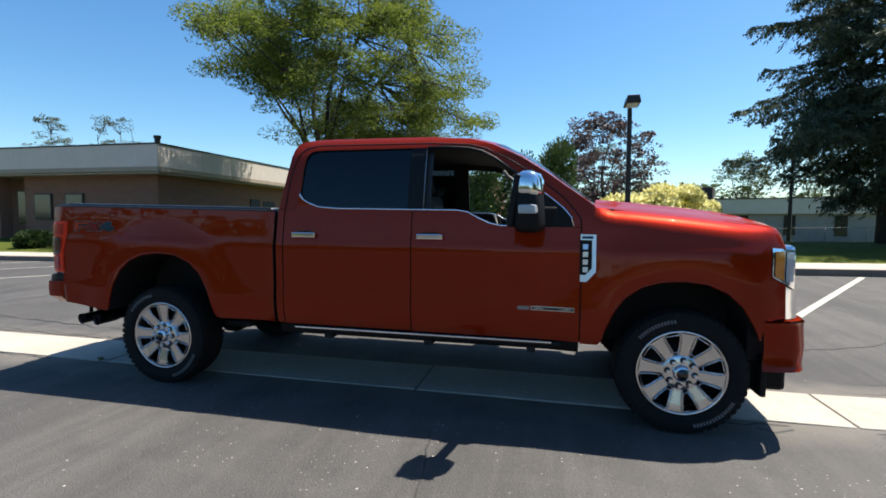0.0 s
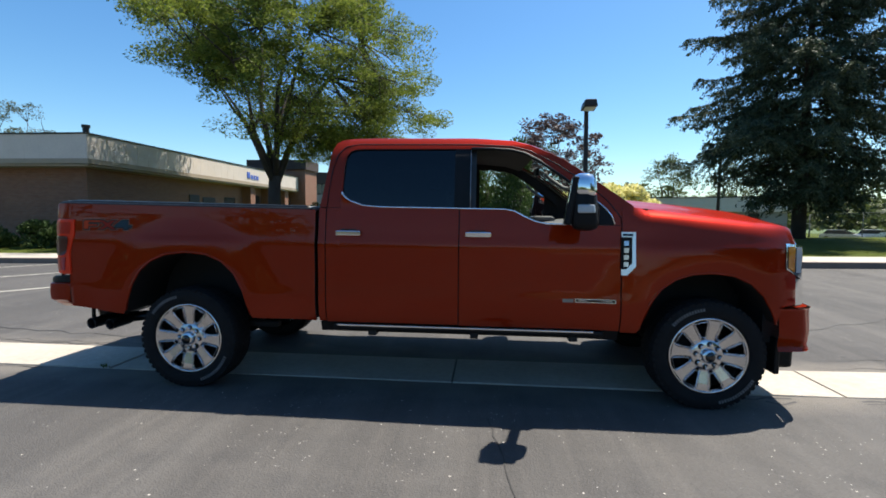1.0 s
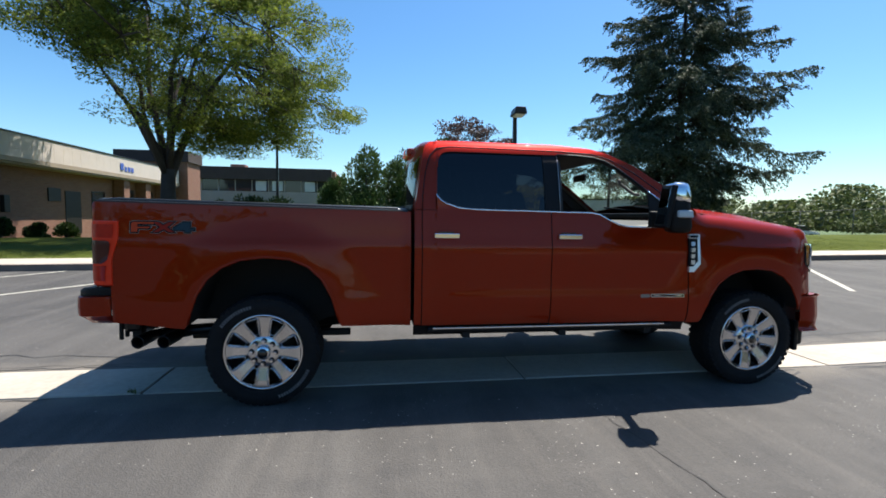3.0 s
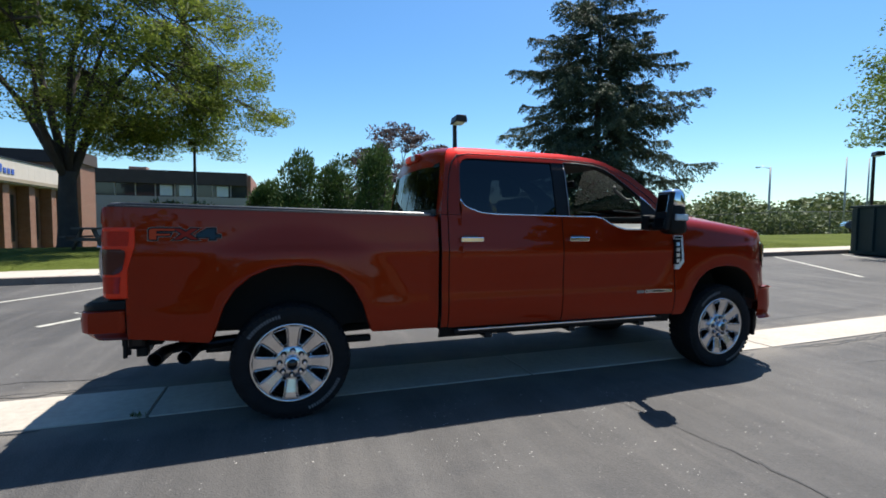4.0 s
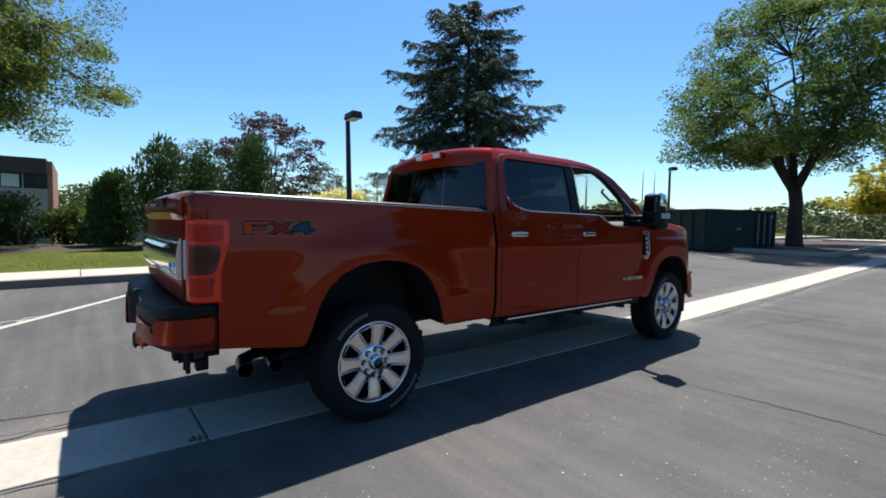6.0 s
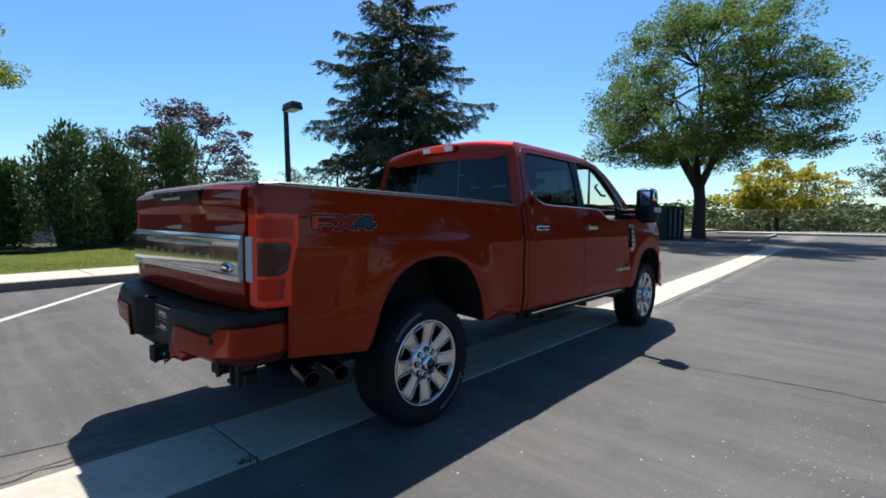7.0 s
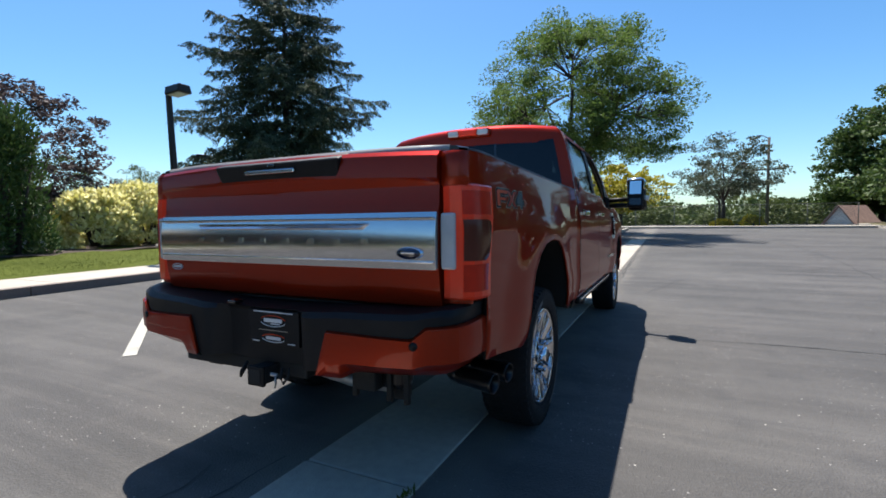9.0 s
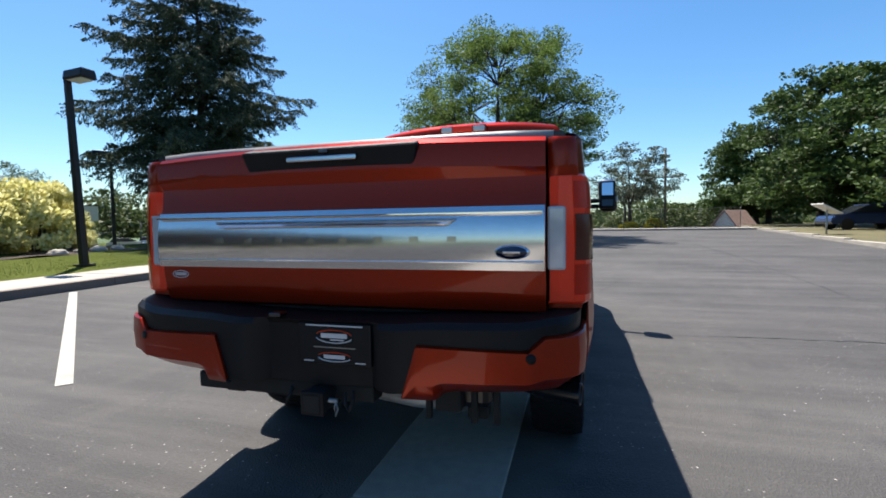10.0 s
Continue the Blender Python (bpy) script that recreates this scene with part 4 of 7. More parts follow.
pole(56, -9.8, 9.7, 0.14, "tall wooden utility pole with lamp arm", True, True)
pole(62, 42, 9.2, 0.14, "tall utility pole with lamp arm", True)
pole(48, 24.8, 7.6, 0.07, "thin grey steel pole", False)
pole(66, 33.0, 9.5, 0.09, "thin grey steel pole", False)


def chain_fence(name, pts, h, z, label):
    t = thing(name, label, "fence")
    for a, b in zip(pts, pts[1:]):
        a, b = Vector((*a, z if a[1] < 15 else lawn_z(*a))), Vector((*b, z if b[1] < 15 else lawn_z(*b)))
        n = max(1, round((b - a).length / 3.0))
        for k in range(n + 1):
            p = a.lerp(b, k / n)
            tube_part("post", [p - Vector((0, 0, 0.3)), p + Vector((0, 0, h + 0.05))], 0.03, FENCEWIRE, t, 6)
        tube_part("rail", [a + Vector((0, 0, h)), b + Vector((0, 0, h))], 0.025, FENCEWIRE, t, 6)
        v, f = [], []
        ln = (b - a).length
        s = 0.24
        m = int((ln + h) / s)
        d = (b - a).normalized()
        for k in range(m):
            for sgn in (1, -1):
                u0 = k * s - (h if sgn > 0 else 0)
                u1 = u0 + sgn * h if sgn > 0 else u0 - h
                q0, q1 = (u0, 0.05), (u1, h)
                lo, hi = max(0, min(ln, q0[0])), max(0, min(ln, q1[0]))
                if abs(hi - lo) < 0.1:
                    continue
                z0 = 0.05 + (h - 0.05) * abs(lo - q0[0]) / h
                z1 = 0.05 + (h - 0.05) * abs(hi - q0[0]) / h
                w = Vector((0, 0, 0.006))
                p0, p1 = a + d * lo + Vector((0, 0, z0)), a + d * hi + Vector((0, 0, z1))
                i = len(v)
                v += [p0 - w, p1 - w, p1 + w, p0 + w]
                f.append((i, i + 1, i + 2, i + 3))
        mesh_part("wire_mesh", v, f, FENCEWIRE, t)


chain_fence("chain_link_fence", [(41, -13), (41, 8), (36, 22), (26, 33)], 1.8, 0.55, "grey chain-link fence along the end of the lot")


chain_fence("chain_link_fence", [(33.5, 44.5), (15.0, 52.0)], 1.6, 0.0, "grey chain-link fence before the long low building")


def container():
    """Dark green ribbed roll-off container."""
    t = thing("waste_container", "dark green ribbed steel roll-off waste container", "container", pose(20.3, 8.25, lot_z(20, 7), 0, 0, -14))
    L, Wd, H = 4.5, 2.3, 1.75
    part("body", box_bm(0, L, -Wd, 0, 0.16, H, 0.02), GREENPAINT, t)
    part("top_rail", box_bm(-0.05, L + 0.05, -Wd - 0.05, 0.05, H, H + 0.1, 0.02), GREENPAINT, t)
    part("bottom_rail", box_bm(-0.03, L + 0.03, -Wd - 0.04, 0.04, 0.04, 0.18, 0.02), GREENPAINT, t)
    part("front_panel", box_bm(0.05, 2.95, -Wd - 0.035, -Wd - 0.003, 0.18, H, 0.008), GREENPAINT, t)
    for k in range(4):
        part("rib", box_bm(3.02 + k * 0.44, 3.12 + k * 0.44, -Wd - 0.09, -Wd - 0.003, 0.18, H, 0.012), GREENPAINT, t)
    for k in range(3):
        part("guide_post", box_bm(3.22 + k * 0.44, 3.29 + k * 0.44, -Wd - 0.05, -Wd - 0.003, 0.3, H - 0.05, 0.01), GREYBOX, t, "grey upright guide")
    part("faint_mark", box_bm(1.75, 2.05, -Wd - 0.040, -Wd - 0.0352, 0.95, 1.05), GREYBOX, t, "faint pale mark")
    for k in range(4):
        part("rib", box_bm(-0.09, -0.005, -Wd + 0.15 + k * 0.62, -Wd + 0.27 + k * 0.62, 0.18, H, 0.012), GREENPAINT, t)
    part("label_plate", box_bm(3.95, 4.3, -Wd - 0.03, -Wd - 0.003, 1.52, 1.64), BLIND, t, "small pale sign plate")
    for xx in (0.4, 3.9):
        part("skid", box_bm(xx, xx + 0.25, -Wd + 0.1, -0.1, 0.0, 0.05), DARKMETAL, t)


container()


def air_conditioner():
    x, y = -12.25, 13.9
    t = thing("air_conditioner", "grey outdoor air conditioning unit beside the brick wall", "air conditioner", pose(x, y, lawn_z(x, y)))
    part("base_slab", box_bm(-0.6, 0.6, -0.5, 0.5, -0.1, 0.08, 0.01), CONCRETE, t)
    part("cabinet", box_bm(-0.38, 0.38, -0.34, 0.34, 0.08, 0.84, 0.03), GREYBOX, t)
    for k in range(8):
        part("louvre", box_bm(-0.34, 0.34, -0.352, -0.338, 0.15 + k * 0.08, 0.18 + k * 0.08), GREYBOX, t)
    part("top_grille", box_bm(-0.32, 0.32, -0.28, 0.28, 0.84, 0.88, 0.01), DARKMETAL, t)


air_conditioner()


def picnic_table():
    x, y = -6.15, 16.1
    t = thing("picnic_table", "weathered wooden picnic table with attached benches", "picnic table", pose(x, y, lawn_z(x, y) + 0.02, 0, 0, 62))
    for k in range(5):
        part("top_board", box_bm(-0.8, 0.8, -0.37 + k * 0.15, -0.23 + k * 0.15, 0.70, 0.76, 0.006), WOODGREY, t)
    for s in (-1, 1):
        for k in range(2):
            y0 = s * 0.72 + (k - 1) * 0.14
            part("bench_board", box_bm(-0.8, 0.8, y0, y0 + 0.13, 0.40, 0.46, 0.006), WOODGREY, t)
    for xx in (-0.55, 0.55):
        part("cross_rail", box_bm(xx - 0.03, xx + 0.03, -0.78, 0.78, 0.30, 0.41), WOODGREY, t)
        for s in (-1, 1):
            tube_part("leg", [(xx + 0.04, s * 0.62, -0.02), (xx + 0.04, s * 0.22, 0.72)], 0.07, WOODGREY, t, 4)


picnic_table()
for k, (x, y, r) in enumerate(((-11.6, 11.4, 0.35), (-10.9, 11.7, 0.22), (7.2, 14.6, 0.2), (8.0, 14.8, 0.16), (8.7, 15.0, 0.2), (9.6, 15.3, 0.17))):
    bm = bmesh.new()
    bmesh.ops.create_icosphere(bm, subdivisions=3, radius=1)
    for vtx in bm.verts:
        vtx.co *= 1 + 0.22 * noise.noise(vtx.co * 1.7 + Vector((k, 0, 0)))
        vtx.co = Vector((vtx.co.x * r * 1.3, vtx.co.y * r, vtx.co.z * r * 0.7))
    ob = part("boulder", bm, CONCRETE, None, "pale rounded boulder at the bed's edge", True)
    tagged(ob, "", "rock", "bed stones")
    ob.matrix_basis = pose(x, y, lawn_z(x, y) + r * 0.3)


def parked_car(x, y, z, face, paint, label, truck=False):
    """A small far-off car: body, cabin, panes, wheels and lamps."""
    t = thing("parked_car", label, "car", pose(x, y, z, 0, 0, face), "parked cars")
    prof = [(-2.2, 0.35), (-2.25, 0.75), (-2.1, 0.95), (-1.0 if not truck else 0.0, 1.0), (1.2, 1.0), (2.1, 0.85), (2.25, 0.6), (2.2, 0.35)]
    cab = [(-1.9, 0.95), (-1.5, 1.45), (0.2, 1.5), (1.2, 1.0)] if not truck else [(-0.3, 1.0), (-0.15, 1.6), (0.75, 1.62), (1.4, 1.0)]
    for nm, pr, w, m in (("body", prof, 0.9, paint), ("cabin", cab, 0.76, DARKGLASS)):
        bm = bmesh.new()
        a = [bm.verts.new((p[0], -w, p[1])) for p in pr]
        c = [bm.verts.new((p[0], w, p[1])) for p in pr]
        bm.faces.new(a)
        bm.faces.new(c[::-1])
        for i in range(len(pr)):
            j = (i + 1) % len(pr)
            bm.faces.new((a[i], c[i], c[j], a[j]))
        bmesh.ops.recalc_face_normals(bm, faces=bm.faces[:])
        bmesh.ops.bevel(bm, geom=bm.edges[:], offset=0.06, segments=2, affect="EDGES")
        part(nm, bm, m, t, smooth=False)
    top = cab[1:3]
    part("roof", box_bm(top[0][0], top[1][0], -0.7, 0.7, 1.47 if not truck else 1.6, 1.53 if not truck else 1.66, 0.02), paint, t)
    for xx in (-1.4, 1.4):
        for s in (-1, 1):
            bm = lathe_bm([(0.01, 0.1), (0.2, 0.1), (0.33, 0.1), (0.34, 0.0), (0.33, -0.1), (0.01, -0.1)], 16)
            bm.transform(Matrix.Translation((xx, s * 0.82, 0.34)))
            part("wheel", bm, DARKMETAL, t)


SILVER = mat("silver_paint", (0.5, 0.52, 0.54), 0.3, metal=0.5, coat=0.5, var=0.05, scale=2)
NAVY = mat("navy_paint", (0.02, 0.035, 0.09), 0.25, coat=0.8, var=0.1, scale=2)
WHITEP = mat("white_paint", (0.72, 0.73, 0.73), 0.3, coat=0.6, var=0.04, scale=2)
REDP = mat("dull_red_paint", (0.22, 0.03, 0.03), 0.35, coat=0.5, var=0.1, scale=2)
for x, y, face, paint, label, is_truck in (
        (42.2, 18.9, 130, NAVY, "dark blue car parked beyond the lawn", False),
        (55.0, 48.6, -48, WHITEP, "white pickup parked far beyond the lawn", True),
        (51.6, 51.0, -48, REDP, "dull red car parked far beyond the lawn", False),
        (48.8, 52.5, -48, WHITEP, "white car parked far beyond the lawn", False),
        (48.5, 61.5, -55, SILVER, "silver car parked far beyond the lawn", False),
        (51.4, 59.6, -55, WHITEP, "white car parked far beyond the lawn", False),
        (54.3, 57.6, -55, SILVER, "silver car parked far beyond the lawn", False),
        (57.0, 55.8, -55, NAVY, "dark blue car parked far beyond the lawn", False)):
    parked_car(x, y, lawn_z(x, y) + 0.02, face, paint, label, is_truck)
parked_car(31.5, -16.8, lot_z(31, -5) + 0.13, 95, NAVY, "dark car parked in the shade of maples")
parked_car(31.0, -20.2, lot_z(31, -5) + 0.13, 95, SILVER, "silver car parked in the shade of maples")


# ---- the truck ----
def paint_mat():
    """Copper-red metallic paint under clear coat, with flake and faint road dust low down on the metal."""
    m = mat("copper_red_paint", (0.30, 0.014, 0.003), 0.40, metal=0.55, coat=0.46, spec=0.05)
    nt, b = m.node_tree, m.node_tree.nodes["Principled BSDF"]
    b.inputs["Specular Tint"].default_value = (0.45, 0.12, 0.08, 1)
    tc, vor, sep = nt.nodes.new("ShaderNodeTexCoord"), nt.nodes.new("ShaderNodeTexVoronoi"), nt.nodes.new("ShaderNodeSeparateColor")
    vor.inputs["Scale"].default_value = 900
    nt.links.new(tc.outputs["Object"], vor.inputs["Vector"])
    nt.links.new(vor.outputs["Color"], sep.inputs[0])
    mix = nt.nodes.new("ShaderNodeMix")
    mix.data_type = "RGBA"
    mix.inputs[6].default_value, mix.inputs[7].default_value = (0.207, 0.0130, 0.0020, 1), (0.292, 0.0232, 0.0042, 1)
    nt.links.new(sep.outputs[0], mix.inputs[0])
    nt.links.new(mix.outputs[2], b.inputs["Base Color"])
    n, r = nt.nodes.new("ShaderNodeTexNoise"), nt.nodes.new("ShaderNodeMapRange")
    n.inputs["Scale"].default_value, n.inputs["Detail"].default_value = 3.0, 6
    r.inputs[3].default_value, r.inputs[4].default_value = 0.002, 0.012
    nt.links.new(tc.outputs["Object"], n.inputs["Vector"])
    nt.links.new(n.outputs[0], r.inputs[0])
    nt.links.new(r.outputs[0], b.inputs["Coat Roughness"])
    # Slight waviness of the panels shows in the clear coat alone
    wave, bp = nt.nodes.new("ShaderNodeTexNoise"), nt.nodes.new("ShaderNodeBump")
    wave.inputs["Scale"].default_value, wave.inputs["Detail"].default_value = 7.0, 2
    bp.inputs["Strength"].default_value, bp.inputs["Distance"].default_value = 0.12, 0.006
    nt.links.new(tc.outputs["Object"], wave.inputs["Vector"])
    nt.links.new(wave.outputs[0], bp.inputs["Height"])
    nt.links.new(bp.outputs[0], b.inputs["Coat Normal"])
    return m


PAINT = paint_mat()
CHROME = mat("chrome", (0.80, 0.81, 0.83), 0.07, metal=1.0, var=0.03, scale=8)
RAILMETAL = mat("dull_aluminium", (0.05, 0.05, 0.05), 0.35, metal=0.9, var=0.1, scale=10)
RAILTRIM = mat("dull_trim", (0.30, 0.30, 0.31), 0.4, metal=0.8, var=0.1, scale=20)
VENTMETAL = mat("bright_trim", (0.78, 0.79, 0.80), 0.3, metal=0.8, var=0.04, scale=12)
WHEELMETAL = mat("polished_aluminium", (0.66, 0.66, 0.675), 0.2, metal=1.0, var=0.06, scale=20)
SATIN = mat("satin_aluminium", (0.54, 0.55, 0.57), 0.16, metal=1.0, coat=0.8, var=0.05, scale=3)
BLACKP = mat("black_plastic", (0.007, 0.007, 0.0078), 0.5, spec=0.2, var=0.25, scale=20, bump=0.15, bump_scale=300)
GLOSSB = mat("gloss_black", (0.008, 0.008, 0.009), 0.12, coat=0.6)
RUBBER = mat("tyre_rubber", (0.010, 0.010, 0.0105), 0.85, spec=0.25, var=0.3, scale=14, bump=0.3, bump_scale=160)
TYRELETTER = mat("raised_white_marks", (0.12, 0.12, 0.12), 0.8, var=0.5, scale=60)
UNDER = mat("underbody_black", (0.007, 0.0068, 0.0065), 0.8, var=0.3, scale=8)
REDLENS = mat("red_lens", (0.88, 0.042, 0.011), 0.3, coat=0.3, spec=0.2, var=0.08, scale=12, bump=0.06, bump_scale=60)
SMOKE = mat("smoked_lens", (0.085, 0.018, 0.011), 0.25, coat=0.12, spec=0.25, var=0.1, scale=14)
DEEPLENS = mat("deep_red_lens", (0.50, 0.020, 0.006), 0.28, coat=0.1, spec=0.2, var=0.15, scale=30, bump=0.08, bump_scale=90)
CLEARLENS = mat("clear_lens", (0.42, 0.44, 0.46), 0.12, coat=1.0, var=0.08, scale=25)
AMBER = mat("amber_lens", (0.62, 0.20, 0.01), 0.15, coat=1.0, var=0.12, scale=20)
VINYL = mat("tonneau_vinyl", (0.27, 0.27, 0.27), 0.40, var=0.15, scale=8, bump=0.1, bump_scale=200)
LEATHER = mat("black_leather", (0.020, 0.019, 0.019), 0.5, var=0.2, scale=10, bump=0.15, bump_scale=120)
TRIMGREY = mat("grey_trim", (0.10, 0.095, 0.09), 0.6, var=0.1, scale=10)
HEADLINER = mat("headliner", (0.035, 0.034, 0.033), 0.9, var=0.05, scale=10)
BADGEBLUE = mat("badge_blue", (0.004, 0.008, 0.032), 0.15, coat=1.0)
DECAL_R = mat("decal_red", (0.50, 0.055, 0.016), 0.4, var=0.15, spec=0.12)
DECAL_D = mat("decal_deep_red", (0.30, 0.022, 0.012), 0.4, var=0.15, spec=0.12)
DECAL_G = mat("decal_grey", (0.27, 0.22, 0.17), 0.4, var=0.1)
DECAL_K = mat("decal_black", (0.012, 0.012, 0.013), 0.4, var=0.1, spec=0.12)
DECAL_T = mat("decal_teal", (0.022, 0.050, 0.066), 0.4, var=0.1, spec=0.15)
EXHAUST = mat("black_chrome", (0.03, 0.03, 0.032), 0.28, metal=0.8, var=0.2, scale=20)
TINT = glass_mat("tinted_glass", (0.018, 0.022, 0.026))
CLEAR = glass_mat("clear_glass", (0.74, 0.80, 0.78))
MIRROR = mat("mirror_glass", (0.85, 0.86, 0.87), 0.01, metal=1.0)

YC = 0.955
truck = thing("pickup_truck", "lifted copper-red crew cab pickup truck with chrome trim", "pickup truck", pose(0, YC, 0))
HUB, WB = 0.406, 4.06


def ip(x, pts):
    return float(np.interp(x, [p[0] for p in pts], [p[1] for p in pts]))


def smooth(k):
    k = max(0.0, min(1.0, k))
    return k * k * (3 - 2 * k)


BODY = [(0.5, 0.93), (0.57, 0.952), (0.63, 0.972), (0.70, 0.984), (0.77, 0.989), (0.81, 0.989), (0.85, 0.985), (0.95, 0.984), (1.08, 0.986), (1.17, 0.989), (1.21, 0.988), (1.25, 0.978), (1.33, 0.966), (1.42, 0.952), (1.50, 0.938)]
GLASSLINE = [(1.30, 0.962), (1.36, 0.955), (1.47, 0.938), (1.60, 0.912), (1.75, 0.876), (1.90, 0.835), (1.97, 0.80), (2.01, 0.765), (2.035, 0.735), (2.05, 0.70)]


def half(x, z):
    """Half width of the lower body at a station and height."""
    h = ip(z, BODY)
    if x < 1.08:
        h += 0.09 * max(0.0, z - 1.21) - 0.014
    for cx, top in ((0.03, 0.034), (4.04, 0.03)):
        d = math.hypot(x - cx, (z - 0.52) * 1.02)
        h += top * smooth((0.92 - d) / 0.33)
    if x > 3.44:
        k = max(0.0, min(1.0, (z - ip(x, HOODLINE) + 0.115) / 0.115))
        h -= 0.135 * smooth((x - 3.44) / 0.2) * (1 - 0.65 * smooth((x - 4.38) / 0.25)) * (1 - math.sqrt(1 - 0.985 * k * k))
    if x > 4.3:
        h -= 0.75 * (x - 4.3) ** 2
    if x < -0.98:
        h -= 1.5 * (x + 0.98) ** 2
    return h


def gh(z):
    return ip(z, GLASSLINE)


def panel(name, xs, bottom, top, nz, hf, material, side, parent=truck, thick=0.012, label="", bulge=None):
    """A body panel between two edge lines, bent to the body's width; side -1 is the right-hand side."""
    v, f = [], []
    for x in xs:
        b, t = bottom(x), max(top(x), bottom(x) + 0.002)
        for j in range(nz + 1):
            z = b + (t - b) * j / nz
            v.append((x, side * hf(x, z), z))
    n = nz + 1
    for i in range(len(xs) - 1):
        for j in range(nz):
            q = (i * n + j, (i + 1) * n + j, (i + 1) * n + j + 1, i * n + j + 1)
            f.append(q if side < 0 else q[::-1])
    ob = mesh_part(name, v, f, material, parent, label, smooth=True)
    if thick:
        uses = {}
        for p in ob.data.polygons:
            for key in p.edge_keys:
                uses[key] = uses.get(key, 0) + 1
        for e in ob.data.edges:
            e.use_edge_sharp = uses[e.key] == 1
        ob.data.materials.append(UNDER)
        md = ob.modifiers.new("thickness", "SOLIDIFY")
        md.thickness, md.offset, md.material_offset, md.material_offset_rim = thick, -1, 1, 1
    return ob


def prism(outline, side, low, high):
    """A flat piece lying on the body side: an outline of stations and heights, raised from low to high."""
    bm = bmesh.new()
    a = [bm.verts.new((x, side * (half(x, z) + low), z)) for x, z in outline]
    b = [bm.verts.new((x, side * (half(x, z) + high), z)) for x, z in outline]
    n = len(a)
    bm.faces.new(a)
    bm.faces.new(b[::-1])
    for i in range(n):
        bm.faces.new((a[i], b[i], b[(i + 1) % n], a[(i + 1) % n]))
    bmesh.ops.recalc_face_normals(bm, faces=bm.faces[:])
    return bm


def grown(pts, d):
    """An anticlockwise outline moved outwards by d."""
    out = []
    n = len(pts)
    for i in range(n):
        p, q, r = Vector(pts[i - 1]), Vector(pts[i]), Vector(pts[(i + 1) % n])
        a, b = (q - p).normalized(), (r - q).normalized()
        na, nb = Vector((a.y, -a.x)), Vector((b.y, -b.x))
        m = (na + nb).normalized()
        out.append(tuple(q + m * (d / max(0.45, m.dot(na)))))
    return out


def cols(a, b, d, extra=()):
    xs = sorted(set([round(q, 4) for q in steps(a, b, d)] + [e for e in extra if a < e < b]))
    return xs


REAR_ARCH = [(-0.53, 0.60), (-0.505, 0.63), (-0.48, 0.72), (-0.44, 0.84), (-0.37, 0.955), (-0.27, 1.04), (-0.14, 1.095), (0.03, 1.115), (0.20, 1.10), (0.33, 1.045), (0.43, 0.95), (0.50, 0.82), (0.535, 0.70), (0.555, 0.62), (0.57, 0.60)]
FRONT_ARCH = [(3.52, 0.57), (3.545, 0.60), (3.565, 0.68), (3.61, 0.80), (3.68, 0.90), (3.78, 0.975), (3.90, 1.015), (4.04, 1.025), (4.18, 1.01), (4.30, 0.955), (4.39, 0.87), (4.455, 0.76), (4.485, 0.70), (4.50, 0.66)]


def bed_bottom(x):
    if -0.53 < x < 0.57:
        return ip(x, REAR_ARCH)
    if x < -1.0:
        return 0.913
    return ip(x, [(-1.06, 0.66), (-0.53, 0.60)]) if x < 0 else ip(x, [(0.57, 0.60), (1.07, 0.588)])


bed_top = lambda x: 1.462 + (1.06 - x) * 0.017
BELT_R = [(1.17, 1.478), (1.283, 1.478), (1.288, 1.585), (1.31, 1.555), (1.35, 1.53), (1.46, 1.493), (1.6, 1.482), (2.22, 1.475)]
BELT_F = [(2.2, 1.475), (2.55, 1.472), (2.62, 1.458), (2.70, 1.415), (2.78, 1.38), (2.86, 1.364), (3.2, 1.36), (3.45, 1.36)]
HOODLINE = [(3.40, 1.505), (3.46, 1.50), (3.74, 1.474), (4.07, 1.438), (4.30, 1.408), (4.45, 1.389), (4.56, 1.371), (4.62, 1.357), (4.65, 1.336), (4.662, 1.27)]
RAIL = [(1.113, 1.47), (1.137, 1.62), (1.16, 1.78), (1.178, 1.90), (1.19, 1.955), (1.205, 1.995), (1.24, 2.022), (1.32, 2.038), (1.5, 2.045), (2.3, 2.037), (2.6, 2.012), (2.74, 1.972), (2.98, 1.862), (3.17, 1.737), (3.37, 1.59), (3.50, 1.497)]
WINTOP = [(1.285, 1.478), (1.292, 1.80), (1.305, 1.885), (1.33, 1.925), (1.37, 1.942), (1.45, 1.946), (2.45, 1.944), (2.60, 1.932), (2.70, 1.905), (2.80, 1.852), (2.95, 1.745), (3.10, 1.63), (3.22, 1.53), (3.235, 1.36)]

